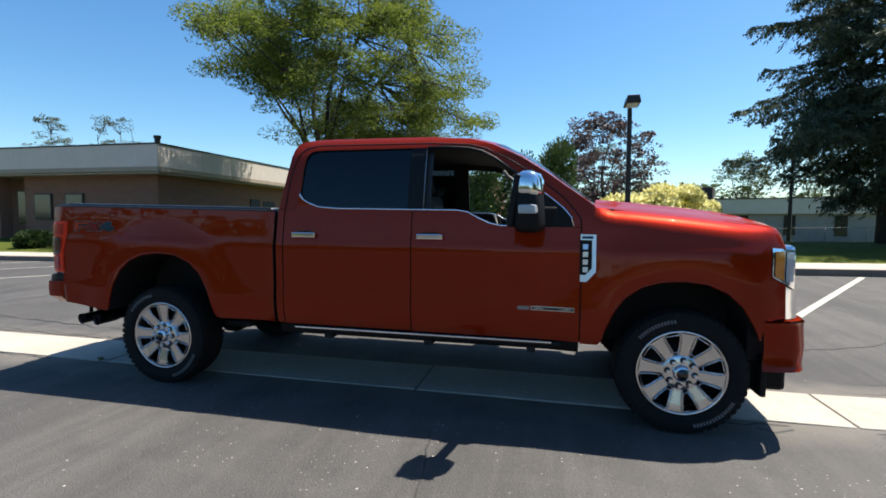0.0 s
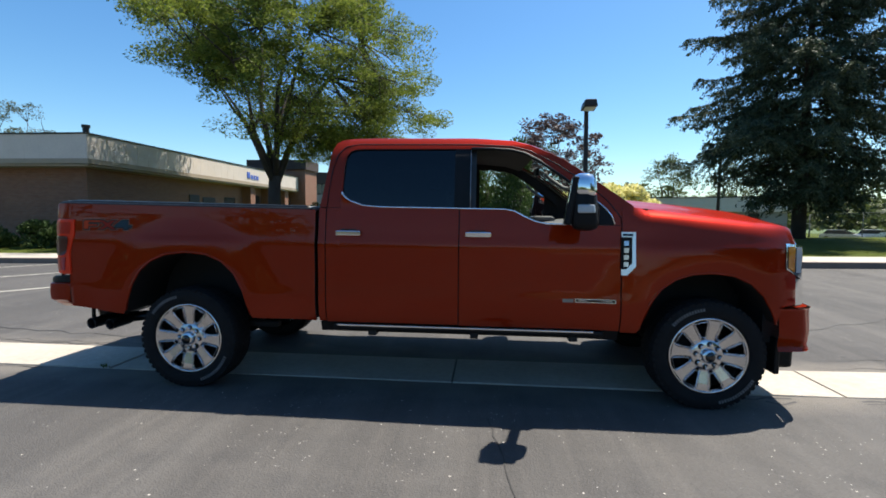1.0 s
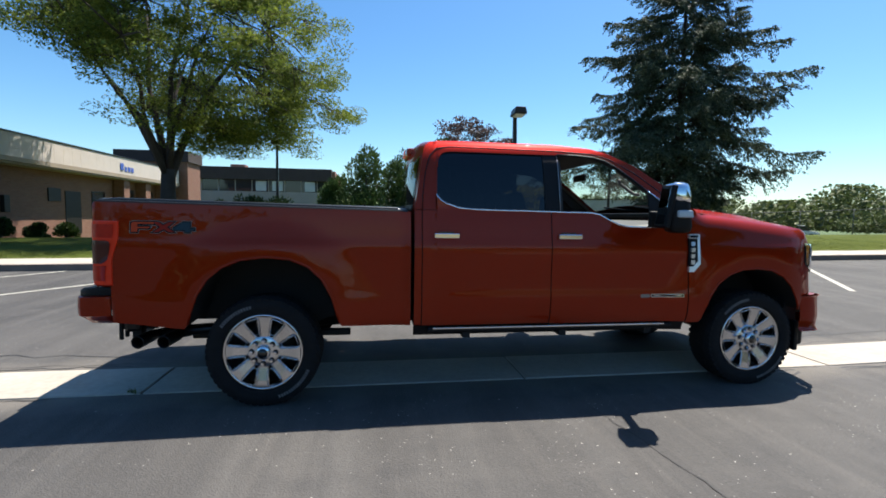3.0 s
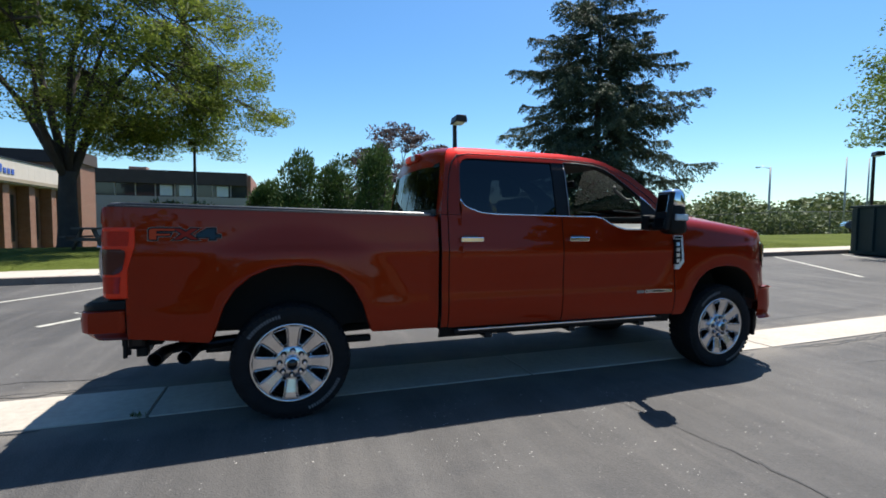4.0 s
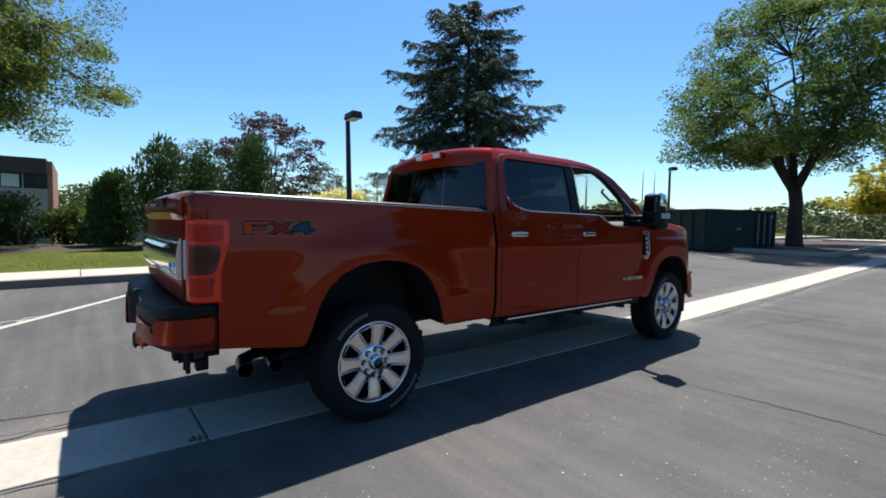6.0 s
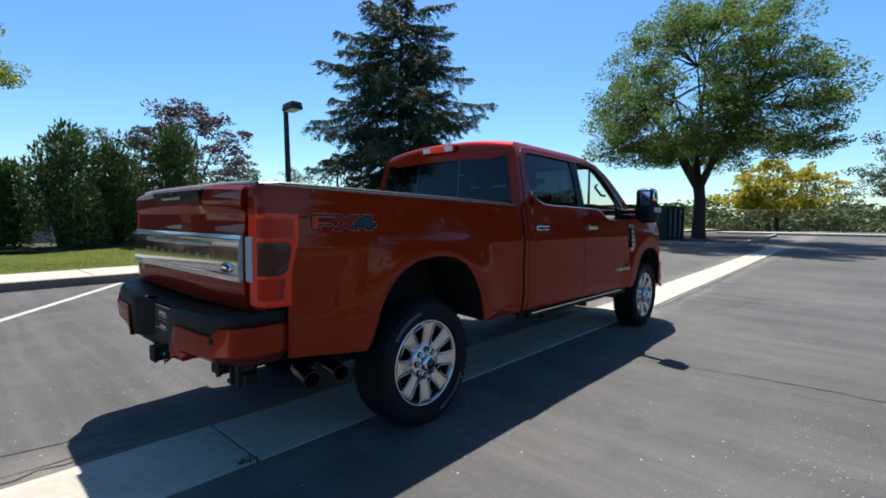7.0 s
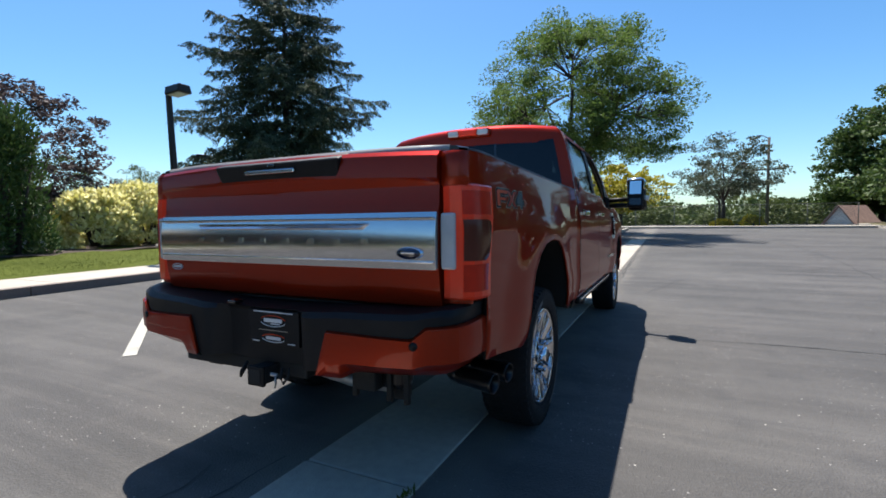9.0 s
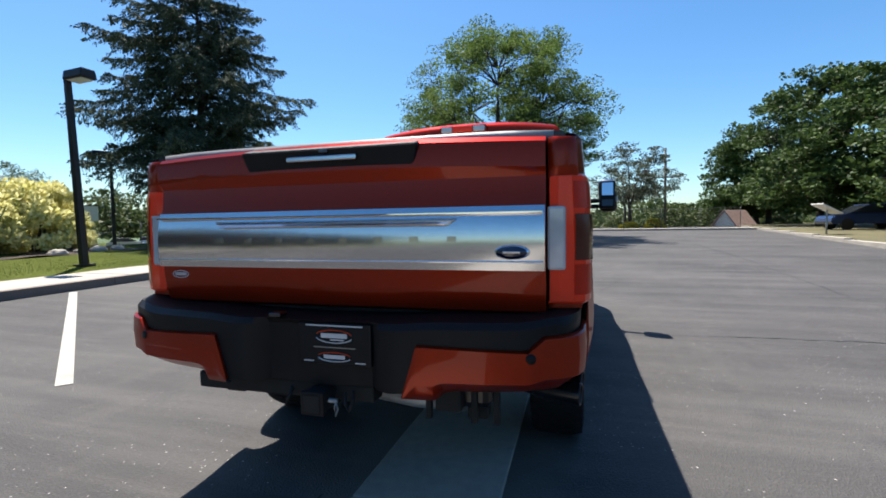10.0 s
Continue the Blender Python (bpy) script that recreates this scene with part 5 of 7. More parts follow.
for side, word in ((-1, "right"), (1, "left")):
    panel("bed_side", cols(-1.10, 1.084, 0.045, [p[0] for p in REAR_ARCH] + [-1.001, -0.999]), bed_bottom, bed_top, 30, half, PAINT, side, label="copper-red bed side panel with flared arch")
    panel("cab_corner", cols(1.112, 1.166, 0.03), lambda x: 0.59, lambda x: 1.476, 24, half, PAINT, side)
    panel("rear_door", cols(1.174, 2.203, 0.06, [p[0] for p in BELT_R]), lambda x: 0.585, lambda x: ip(x, BELT_R), 28, half, PAINT, side)
    panel("front_door", cols(2.211, 3.398, 0.06, [p[0] for p in BELT_F]), lambda x: 0.58, lambda x: ip(x, BELT_F), 28, half, PAINT, side)
    panel("front_fender", cols(3.407, 4.66, 0.04, [p[0] for p in FRONT_ARCH]), lambda x: ip(x, FRONT_ARCH) if 3.52 < x < 4.5 else (0.57 if x < 4 else ip(x, [(4.5, 0.66), (4.52, 0.79), (4.66, 0.80)])), lambda x: ip(x, HOODLINE), 26, half, PAINT, side)
    # Black strips added behind the door gaps so no light shows through
    for gx, top in ((1.17, 1.47), (2.207, 1.46), (3.402, 1.35)):
        panel("gap_backing", [gx - 0.018, gx + 0.018], lambda x: 0.585, lambda x: top, 20, lambda x, z: half(x, z) - 0.015, BLACKP, side, thick=0.004)
    panel("rocker", cols(1.112, 3.40, 0.2), lambda x: 0.50, lambda x: 0.578, 3, lambda x, z: half(x, z) - 0.02, BLACKP, side)
    panel("cab_frame", cols(1.113, 3.49, 0.05, [p[0] for p in RAIL] + [p[0] for p in WINTOP]), lambda x: (1.481 if x < 1.285 else ip(x, WINTOP)) if x < 3.235 else 1.363, lambda x: ip(x, RAIL), 10, lambda x, z: gh(z), PAINT, side)
    panel("b_pillar", cols(2.165, 2.285, 0.03), lambda x: 1.478, lambda x: 1.943, 8, lambda x, z: gh(z) - 0.006, BLACKP, side, label="black door pillar")
    tube_part("pillar_trim_line", [(2.288, side * (gh(z) - 0.002), z) for z in (1.485, 1.6, 1.75, 1.85, 1.935)], 0.003, RAILTRIM, truck, 5)
    panel("rear_door_glass", cols(1.288, 2.170, 0.07, [p[0] for p in BELT_R] + [p[0] for p in WINTOP]), lambda x: ip(x, BELT_R) - 0.01, lambda x: ip(x, WINTOP) + 0.004, 6, lambda x, z: gh(z) - 0.016, TINT, side, thick=0.0, label="dark tinted glass")
    tube_part("sail_trim", [(x, side * (gh(z) + 0.006), z) for x, z in ((3.06, 1.668), (3.15, 1.60), (3.22, 1.545), (3.29, 1.485), (3.335, 1.43), (3.352, 1.37))], 0.006, CHROME, truck, 6, "thin chrome edge of the mirror panel")
    panel("sail_panel", cols(3.06, 3.35, 0.03), lambda x: 1.365, lambda x: ip(x, [(3.06, 1.655), (3.22, 1.54), (3.29, 1.48), (3.335, 1.425), (3.352, 1.37)]), 6, lambda x, z: gh(z) + 0.004, BLACKP, side)
    # Bright trim under the windows
    pts = [(1.283, 1.60)] + [(x, ip(x, BELT_R)) for x in (1.29, 1.32, 1.36, 1.46, 1.6, 1.9, 2.2)] + [(x, ip(x, BELT_F)) for x in (2.4, 2.55, 2.62, 2.70, 2.78, 2.86, 3.0, 3.12)]
    tube_part("window_trim", [(x, side * (half(x, z) + 0.004 if z < 1.5 else gh(z) + 0.004), z + 0.004) for x, z in pts], 0.0065, CHROME, truck, 6, "thin chrome window trim")
    # Seal round the open window, and the upper door gap
    tube_part("window_seal", [(x, side * (gh(ip(x, WINTOP)) - 0.004), ip(x, WINTOP)) for x in (2.29, 2.45, 2.60, 2.70, 2.80, 2.95, 3.10, 3.21)], 0.012, BLACKP, truck, 6)
    tube_part("door_gap", [(x, side * (gh(z) + 0.0005), z) for x, z in ((1.172, 1.48), (1.178, 1.6), (1.20, 1.78), (1.235, 1.90), (1.29, 1.965), (1.40, 1.985), (2.3, 1.98), (2.6, 1.962), (2.74, 1.925), (2.95, 1.815), (3.15, 1.675), (3.3, 1.55), (3.40, 1.42), (3.402, 1.37))], 0.0045, BLACKP, truck, 5)
    for x0 in (1.26, 2.255):
        z = 1.285
        y = half(x0 + 0.1, z)
        hd = part("door_handle", box_bm(x0, x0 + 0.195, side * (y + 0.028) - 0.008, side * (y + 0.028) + 0.008, z - 0.021, z + 0.019, 0.007), CHROME, truck, "chrome door handle")
        for xx in (x0 + 0.008, x0 + 0.16):
            part("mount", box_bm(xx, xx + 0.025, min(side * y, side * (y + 0.022)), max(side * y, side * (y + 0.022)), z - 0.014, z + 0.012, 0.003), CHROME, hd)
        part("recess", box_bm(x0 + 0.03, x0 + 0.155, side * y - 0.0035, side * y + 0.0035, z - 0.04, z + 0.03, 0.003), GLOSSB, hd)
    # Wheel arch lips and liners
    for arch, cx in ((REAR_ARCH, 0.03), (FRONT_ARCH, 4.03)):
        a = [p for p in arch if p[1] > 0.605]
        tube_part("arch_lip", [(x, side * (half(x, z) - 0.006), z + 0.004) for x, z in a], 0.010, PAINT, truck, 6)
        v, f = [], []
        for x, z in arch:
            v += [(x, side * (half(x, z) - 0.014), z + 0.002), (x, side * 0.52, z + 0.03)]
        for i in range(len(arch) - 1):
            f.append((2 * i, 2 * i + 1, 2 * i + 3, 2 * i + 2))
        mesh_part("arch_liner", v, f, UNDER, truck, smooth=True)
        # inner wall of the wheel well
        v = [(x, side * 0.525, z + 0.03) for x, z in arch]
        k = len(v)
        v.append((cx, side * 0.525, 0.40))
        mesh_part("arch_wall", v, [(i, i + 1, k) for i in range(k - 1)], UNDER, truck)
    # Fender vent badge: chrome frame with black field
    vent = part("fender_vent", prism([(3.397, 1.0), (3.438, 1.0), (3.497, 1.066), (3.497, 1.315), (3.397, 1.315)], side, -0.012, 0.018), VENTMETAL, truck, "chrome fender vent with black insert")
    part("black_field", prism([(3.394, 1.046), (3.43, 1.046), (3.470, 1.092), (3.470, 1.278), (3.394, 1.278)], side, 0.0, 0.0215), BLACKP, vent)
    part("top_plate", prism([(3.404, 1.286), (3.478, 1.286), (3.478, 1.305), (3.404, 1.305)], side, 0.0, 0.0205), BADGEBLUE, vent)
    for k in range(4):
        z0 = 1.064 + k * 0.051
        part("raised_bar", prism([(3.412, z0), (3.442, z0), (3.446, z0 + 0.034), (3.412, z0 + 0.034)], side, 0.0, 0.024), VENTMETAL, vent)
    # Door badge near the sill: a dark mark and a framed bar
    def strip_of(x0, x1, z0, z1, low, high):
        xs = steps(x0, x1, 0.03)
        return prism([(x, z0) for x in xs] + [(x, z1) for x in xs[::-1]], side, low, high)

    badge = part("door_badge", strip_of(3.075, 3.365, 0.788, 0.818, -0.002, 0.005), SATIN, truck, "thin silver door badge")
    part("badge_field", strip_of(3.082, 3.358, 0.794, 0.812, 0.0, 0.0062), GLOSSB, badge)
    for x0, x1 in ((3.10, 3.20), (3.215, 3.34)):
        part("badge_print", strip_of(x0, x1, 0.799, 0.807, 0.0, 0.0072), SATIN, badge)
    part("badge_mark", strip_of(2.985, 3.065, 0.788, 0.814, -0.002, 0.004), DECAL_G, badge, "dull mark beside the badge")
    # Rear side decal: three outlined block shapes
    for x0, x1, mm, shape in (
            (-0.868, -0.715, DECAL_R, [(0, 0), (0.32, 0), (0.32, 0.33), (0.80, 0.33), (0.86, 0.58), (0.32, 0.58), (0.32, 0.72), (1.0, 0.72), (1.0, 1), (0.12, 1), (0, 0.88)]),
            (-0.735, -0.575, DECAL_D, [(0, 0), (0.30, 0), (0.5, 0.27), (0.70, 0), (1, 0), (0.68, 0.5), (1, 1), (0.70, 1), (0.5, 0.73), (0.30, 1), (0, 1), (0.32, 0.5)]),
            (-0.592, -0.448, DECAL_T, [(0.52, 0), (0.80, 0), (0.80, 0.2), (1, 0.2), (1, 0.45), (0.80, 0.45), (0.80, 1), (0.45, 1), (0, 0.48), (0, 0.2), (0.52, 0.2)])):
        pts = [(x0 + (x1 - x0) * u, 1.287 + 0.078 * w) for u, w in shape]
        for grow, m2, lift in ((0.0068, DECAL_G, 0.0010), (0.0042, DECAL_K, 0.0018), (-0.0040, mm, 0.0026)):
            v = [(x, side * (half(x, z) + lift), z) for x, z in grown(pts, grow)]
            q = tuple(range(len(v)))
            mesh_part("decal", v, [q if side < 0 else q[::-1]], m2, truck)
    # Running board
    rb = part("running_board", box_bm(1.22, 3.30, side * 0.895 - 0.07, side * 0.895 + 0.07, 0.522, 0.570, 0.015), BLACKP, truck, "black running board with bright edge")
    part("bright_edge", box_bm(1.26, 3.22, side * 0.968 - 0.004, side * 0.968 + 0.004, 0.554, 0.567, 0.002), CHROME, rb)
    for xx in (1.5, 2.3, 3.05):
        part("bracket", box_bm(xx, xx + 0.06, min(side * 0.7, side * 0.95), max(side * 0.7, side * 0.86), 0.48, 0.53), UNDER, rb)

    # Tow mirror, turned towards the driver
    mx, my = 3.065, side * (YC + 0.34)
    turn = pose(mx, my, -0.022, 0, 0, side * 15)

    def shaped(x0, x1, y0, y1, z0, z1, bevel):
        bm = box_bm(x0, x1, y0, y1, z0, z1, bevel)
        for vtx in bm.verts:
            k = (vtx.co.z - 1.355) / 0.37
            vtx.co.x -= 0.035 * k * (1 if vtx.co.x > 0 else 0.2)
            vtx.co.y -= side * 0.02 * k
        bm.transform(turn)
        return bm

    def tipped(x0, x1, y0, y1, z0, z1, bevel):
        bm = box_bm(x0, x1, y0, y1, z0, z1, bevel)
        bm.transform(turn @ pose(-0.006, 0, 1.55, 0, 9, -side * 10) @ Matrix.Translation((0, -side * 0.008, -1.55)))
        return bm

    mir = part("tow_mirror", shaped(-0.085, 0.095, -0.096, 0.096, 1.355, 1.725, 0.05), BLACKP, truck, "large black tow mirror with chrome cap", True)
    part("chrome_cap", shaped(-0.076, 0.10, -0.100, 0.100, 1.555, 1.734, 0.05), CHROME, mir, "chrome mirror cap", True)
    part("marker_lens", shaped(-0.035, 0.085, side * 0.078 - 0.04, side * 0.078 + 0.026, 1.47, 1.525, 0.01), CLEARLENS, mir, "clear marker lens")
    part("glass_backing", tipped(-0.103, -0.06, -0.084, 0.084, 1.375, 1.70, 0.012), BLACKP, mir)
    part("mirror_glass", tipped(-0.107, -0.1025, -0.062, 0.062, 1.525, 1.675, 0.001), MIRROR, mir)
    part("lower_glass", tipped(-0.107, -0.1025, -0.062, 0.062, 1.40, 1.475, 0.001), GLOSSB, mir)
    for z in (1.40, 1.465):
        tube_part("arm", [(3.14, side * 0.93, z - 0.005), (3.08, my - side * 0.08, z)], 0.026, BLACKP, mir, 8)
    part("foot", box_bm(3.05, 3.24, side * 0.955 - 0.025, side * 0.955 + 0.025, 1.362, 1.50, 0.015), BLACKP, mir)

    # Lamps and corner at the front
    hl = panel("headlight", cols(4.56, 4.725, 0.03), lambda x: 1.06 - (x - 4.56) * 0.5, lambda x: 1.245 - (x - 4.56) * 0.1, 6, lambda x, z: half(x, z) + 0.006, CHROME, side, thick=0.03, label="chrome-framed headlight with amber marker")
    panel("amber_marker", cols(4.575, 4.64, 0.02), lambda x: 1.07 - (x - 4.575) * 0.55, lambda x: 1.222, 5, lambda x, z: half(x, z) + 0.011, AMBER, side, hl, 0.01, "amber side marker")
    panel("lens", cols(4.655, 4.715, 0.02), lambda x: 1.03, lambda x: 1.215, 4, lambda x, z: half(x, z) + 0.010, CLEARLENS, side, hl, 0.01)
    panel("grille_end", cols(4.667, 4.755, 0.03), lambda x: 0.79, lambda x: 1.0, 4, lambda x, z: half(x, z) - 0.01, CHROME, side, truck, 0.05, "chrome end of the grille")

# Roof, windscreen and rear wall
def cross(name, stations, zx, material, label="", s0=-1.0, s1=1.0, ns=16, lift=0.0, thick=0.0):
    """A surface swept across the cab between matching left and right contour points."""
    v, f = [], []
    for x, z, bow, crown in stations:
        for j in range(ns + 1):
            s = s0 + (s1 - s0) * j / ns
            v.append((x + bow * (1 - s * s) + lift * zx[0], s * gh(z), z + crown * (1 - abs(s) ** 2.6) + lift * zx[1]))
    n = ns + 1
    for i in range(len(stations) - 1):
        for j in range(ns):
            f.append((i * n + j, (i + 1) * n + j, (i + 1) * n + j + 1, i * n + j + 1))
    ob = mesh_part(name, v, f, material, truck, label, smooth=True)
    if thick:
        md = ob.modifiers.new("thickness", "SOLIDIFY")
        md.thickness, md.offset = thick, -1
    return ob


def rail_st(x, bow, crown):
    return (x, ip(x, RAIL), bow, crown)


roof_x = [1.19, 1.197, 1.205, 1.222, 1.24, 1.28, 1.35, 1.5, 1.7, 1.9, 2.1, 2.3, 2.45, 2.6, 2.70, 2.76]
cross("roof", [rail_st(x, -0.045 * smooth((1.5 - x) / 0.3) + 0.11 * smooth((x - 2.2) / 0.56), 0.05) for x in roof_x], (0, 1), PAINT, "red roof lit by the sun", ns=24)
cross("headliner", [rail_st(x, 0.05 * smooth((x - 2.2) / 0.5), 0.02) for x in roof_x], (0, 1), HEADLINER, lift=-0.045)
ws = [2.76, 2.85, 2.98, 3.08, 3.17, 3.27, 3.37, 3.48]
wst = [rail_st(x, 0.11, 0.048 * (1 - (x - 2.76) / 0.9)) for x in ws]
cross("windscreen", wst, (0.6, 0.8), CLEAR, "clear windscreen", -0.94, 0.94, 18)
for a, b in ((-1.0, -0.93), (0.93, 1.0)):
    cross("a_pillar", wst, (0.6, 0.8), PAINT, "", a, b, 3, 0.002)
    cross("pillar_trim", wst, (0.6, 0.8), TRIMGREY, "", a, b, 3, -0.03)
rz = [(1.113, 1.47), (1.121, 1.52), (1.137, 1.62), (1.16, 1.78), (1.172, 1.86), (1.178, 1.90), (1.182, 1.912)]
rst = [(x, z, -0.045, 0.0) for x, z in rz]
cross("rear_wall", [(1.113, 1.30, -0.045, 0), (1.113, 1.47, -0.045, 0), (1.116, 1.50, -0.045, 0)], (-1, 0), PAINT)
cross("rear_header", [(1.172, 1.865, -0.045, 0.035), (1.178, 1.90, -0.045, 0.045), (1.184, 1.93, -0.045, 0.048), (1.19, 1.955, -0.045, 0.05)], (-1, 0), PAINT)
for a, b in ((-1.0, -0.86), (0.86, 1.0)):
    cross("rear_pillar", rst, (-1, 0), PAINT, "", a, b, 5)
cross("rear_window", rst, (-1, 0), TINT, "dark tinted rear window", -0.90, 0.90, 18, 0.004)
for s in (-0.30, 0.30):
    cross("slider_frame", rst[1:-1], (-1, 0), GLOSSB, "", s - 0.012, s + 0.012, 2, 0.007)
cross("window_seal", rst[:2], (-1, 0), BLACKP, "", -0.91, 0.91, 18, 0.007)
hs = part("brake_lamp", box_bm(1.088, 1.18, -0.085, 0.085, 1.985, 2.04, 0.012), REDLENS, truck, "red high brake lamp between clear cargo lamps")
for s in (-1, 1):
    part("cargo_lamp", box_bm(1.092, 1.18, s * 0.14 - 0.05, s * 0.14 + 0.05, 1.985, 2.036, 0.012), CLEARLENS, hs)
part("lamp_housing", box_bm(1.105, 1.24, -0.205, 0.205, 1.978, 2.046, 0.015), PAINT, truck)

# Bonnet and front end
v, f = [], []
hx = [3.46, 3.55, 3.7, 3.9, 4.1, 4.3, 4.45, 4.56, 4.62, 4.65, 4.662]
ns = 20
for i, x in enumerate(hx):
    ze = ip(x, HOODLINE)
    for j in range(ns + 1):
        s = -1 + 2 * j / ns
        rise = 0.058 * (1 - abs(s) ** 3) + 0.018 * smooth((0.62 - abs(s)) / 0.14)
        v.append((x + (0.13 * (1 - s * s) if x > 3.5 else 0.10 * (1 - s * s)), s * (half(x, ze) - 0.002), ze + rise * (1 - 0.5 * smooth((x - 4.3) / 0.36))))
for i in range(len(hx) - 1):
    for j in range(ns):
        q = (i * (ns + 1) + j, (i + 1) * (ns + 1) + j, (i + 1) * (ns + 1) + j + 1, i * (ns + 1) + j + 1)
        f.append(q)
mesh_part("bonnet", v, f, PAINT, truck, "bright sunlit red bonnet", smooth=True)
part("cowl", box_bm(3.42, 3.62, -0.86, 0.86, 1.44, 1.49, 0.01), BLACKP, truck, "black cowl under the windscreen")
for s in (-0.55, 0.1):
    tube_part("wiper", [(3.60, s, 1.51), (3.54, s + 0.25, 1.535), (3.50, s + 0.55, 1.56)], 0.011, BLACKP, truck, 5)
gr = part("grille", box_bm(4.66, 4.84, -0.62, 0.62, 0.80, 1.25, 0.03), CHROME, truck, "chrome front grille")
for k in range(4):
    part("grille_slot", box_bm(4.835, 4.85, -0.55, 0.55, 0.85 + k * 0.095, 0.90 + k * 0.095, 0.006), GLOSSB, gr)
v, f = [], []
bp = [(4.52, -0.968), (4.60, -0.966), (4.68, -0.952), (4.74, -0.925), (4.785, -0.87), (4.84, -0.74), (4.89, -0.45), (4.91, 0.0)]
bp = bp + [(x, -y) for x, y in bp[-2::-1]]
for x, y in bp:
    for z, o in ((0.47, -0.03), (0.50, 0.0), (0.60, 0.012), (0.755, 0.0), (0.778, -0.012), (0.784, -0.03)):
        v.append((x + o * (1 if abs(y) < 0.85 else 0.2), y + (math.copysign(o, y) if abs(y) > 0.7 else 0), z))
for i in range(len(bp) - 1):
    for j in range(5):
        f.append((i * 6 + j, (i + 1) * 6 + j, (i + 1) * 6 + j + 1, i * 6 + j + 1))
mesh_part("front_bumper", v, f, PAINT, truck, "red painted front bumper", smooth=True)
mesh_part("bumper_top", [(x - (0.03 if abs(y) < 0.8 else 0.0), y * 0.975, 0.783) for x, y in bp], [tuple(range(len(bp)))], PAINT, truck)
part("air_dam", box_bm(4.55, 4.72, -0.84, 0.84, 0.30, 0.49, 0.03), BLACKP, truck, "black lower air dam")
# Two unseen filler boxes, added to stop sun leaking into the nose's shadow
part("nose_filler", box_bm(4.46, 4.80, -0.58, 0.58, 0.48, 1.2), UNDER, truck)
part("bumper_filler", box_bm(4.50, 4.74, -0.82, 0.82, 0.60, 0.83, 0.02), UNDER, truck)
part("engine_block", box_bm(3.45, 4.46, -0.50, 0.50, 0.5, 1.25), UNDER, truck)
# Unseen side fillers, added to block the sun behind the headlights
for s in (-1, 1):
    part("wing_filler", box_bm(4.47, 4.60, min(s * 0.58, s * 0.86), max(s * 0.58, s * 0.86), 0.50, 1.10), UNDER, truck)

# Load bed cover and rails
for s in (-1, 1):
    v, f = [], []
    for i, x in enumerate([-1.10, -1.08, -1.055, -1.03, -1.005, -0.98, -0.9] + steps(-0.7, 1.06, 0.1)):
        z = bed_top(x)
        y = half(x, z)
        v += [(x, s * (y + 0.002), z - 0.001), (x, s * (y - 0.003), z + 0.009), (x, s * (y - 0.03), z + 0.013), (x, s * (y - 0.09), z + 0.012)]
        if i:
            for j in range(3):
                f.append(((i - 1) * 4 + j, i * 4 + j, i * 4 + j + 1, (i - 1) * 4 + j + 1))
    mesh_part("bed_rail_cap", v, f, BLACKP, truck, "black bed rail cap", smooth=False)
v, f = [], []
tx = steps(-1.10, 1.055, 0.09)
for i, x in enumerate(tx):
    for j in range(13):
        s = -1 + j / 6
        z = bed_top(x) + 0.030 - 0.010 * abs(s) ** 6 + 0.004 * math.sin(x * 9) * (1 - s * s) + (0.006 if abs((x + 1.1) % 0.72 - 0.36) > 0.345 else 0)
        v.append((x, s * 0.853, z))
        if i and j:
            f.append(((i - 1) * 13 + j - 1, i * 13 + j - 1, i * 13 + j, (i - 1) * 13 + j))
cover = mesh_part("tonneau_cover", v, f, VINYL, truck, "dark soft vinyl tonneau cover", smooth=True)
md = cover.modifiers.new("thickness", "SOLIDIFY")
md.thickness, md.offset = 0.03, -1
for s in (-1, 1):
    v, f = [], []
    for i, x in enumerate([-1.10, -1.06, -1.0] + steps(-0.9, 0.99, 0.3)):
        z = bed_top(x) - 0.010 * smooth((-0.99 - x) / 0.11)
        v += [(x, s * 0.893, z + 0.014), (x, s * 0.891, z + 0.025), (x, s * 0.882, z + 0.031), (x, s * 0.852, z + 0.034), (x, s * 0.852, z + 0.014)]
        if i:
            for j in range(4):
                q = ((i - 1) * 5 + j, i * 5 + j, i * 5 + j + 1, (i - 1) * 5 + j + 1)
                f.append(q if s < 0 else q[::-1])
    n = len(v)
    f += [(4, 3, 2, 1, 0), (n - 5, n - 4, n - 3, n - 2, n - 1)]
    mesh_part("cover_rail", v, f, RAILMETAL, truck, "dark side rail of the tonneau cover")
part("bed_floor", box_bm(-1.08, 1.05, -0.5, 0.5, 0.80, 0.86), UNDER, truck)
part("bed_front", box_bm(1.03, 1.06, -0.93, 0.93, 0.62, 1.44), UNDER, truck)
part("cab_floor", box_bm(1.12, 3.5, -0.90, 0.90, 0.56, 0.62), UNDER, truck)
part("cab_back", box_bm(1.125, 1.15, -0.92, 0.92, 0.6, 1.46), LEATHER, truck)
part("firewall", box_bm(3.38, 3.45, -0.88, 0.88, 0.6, 1.40), UNDER, truck)

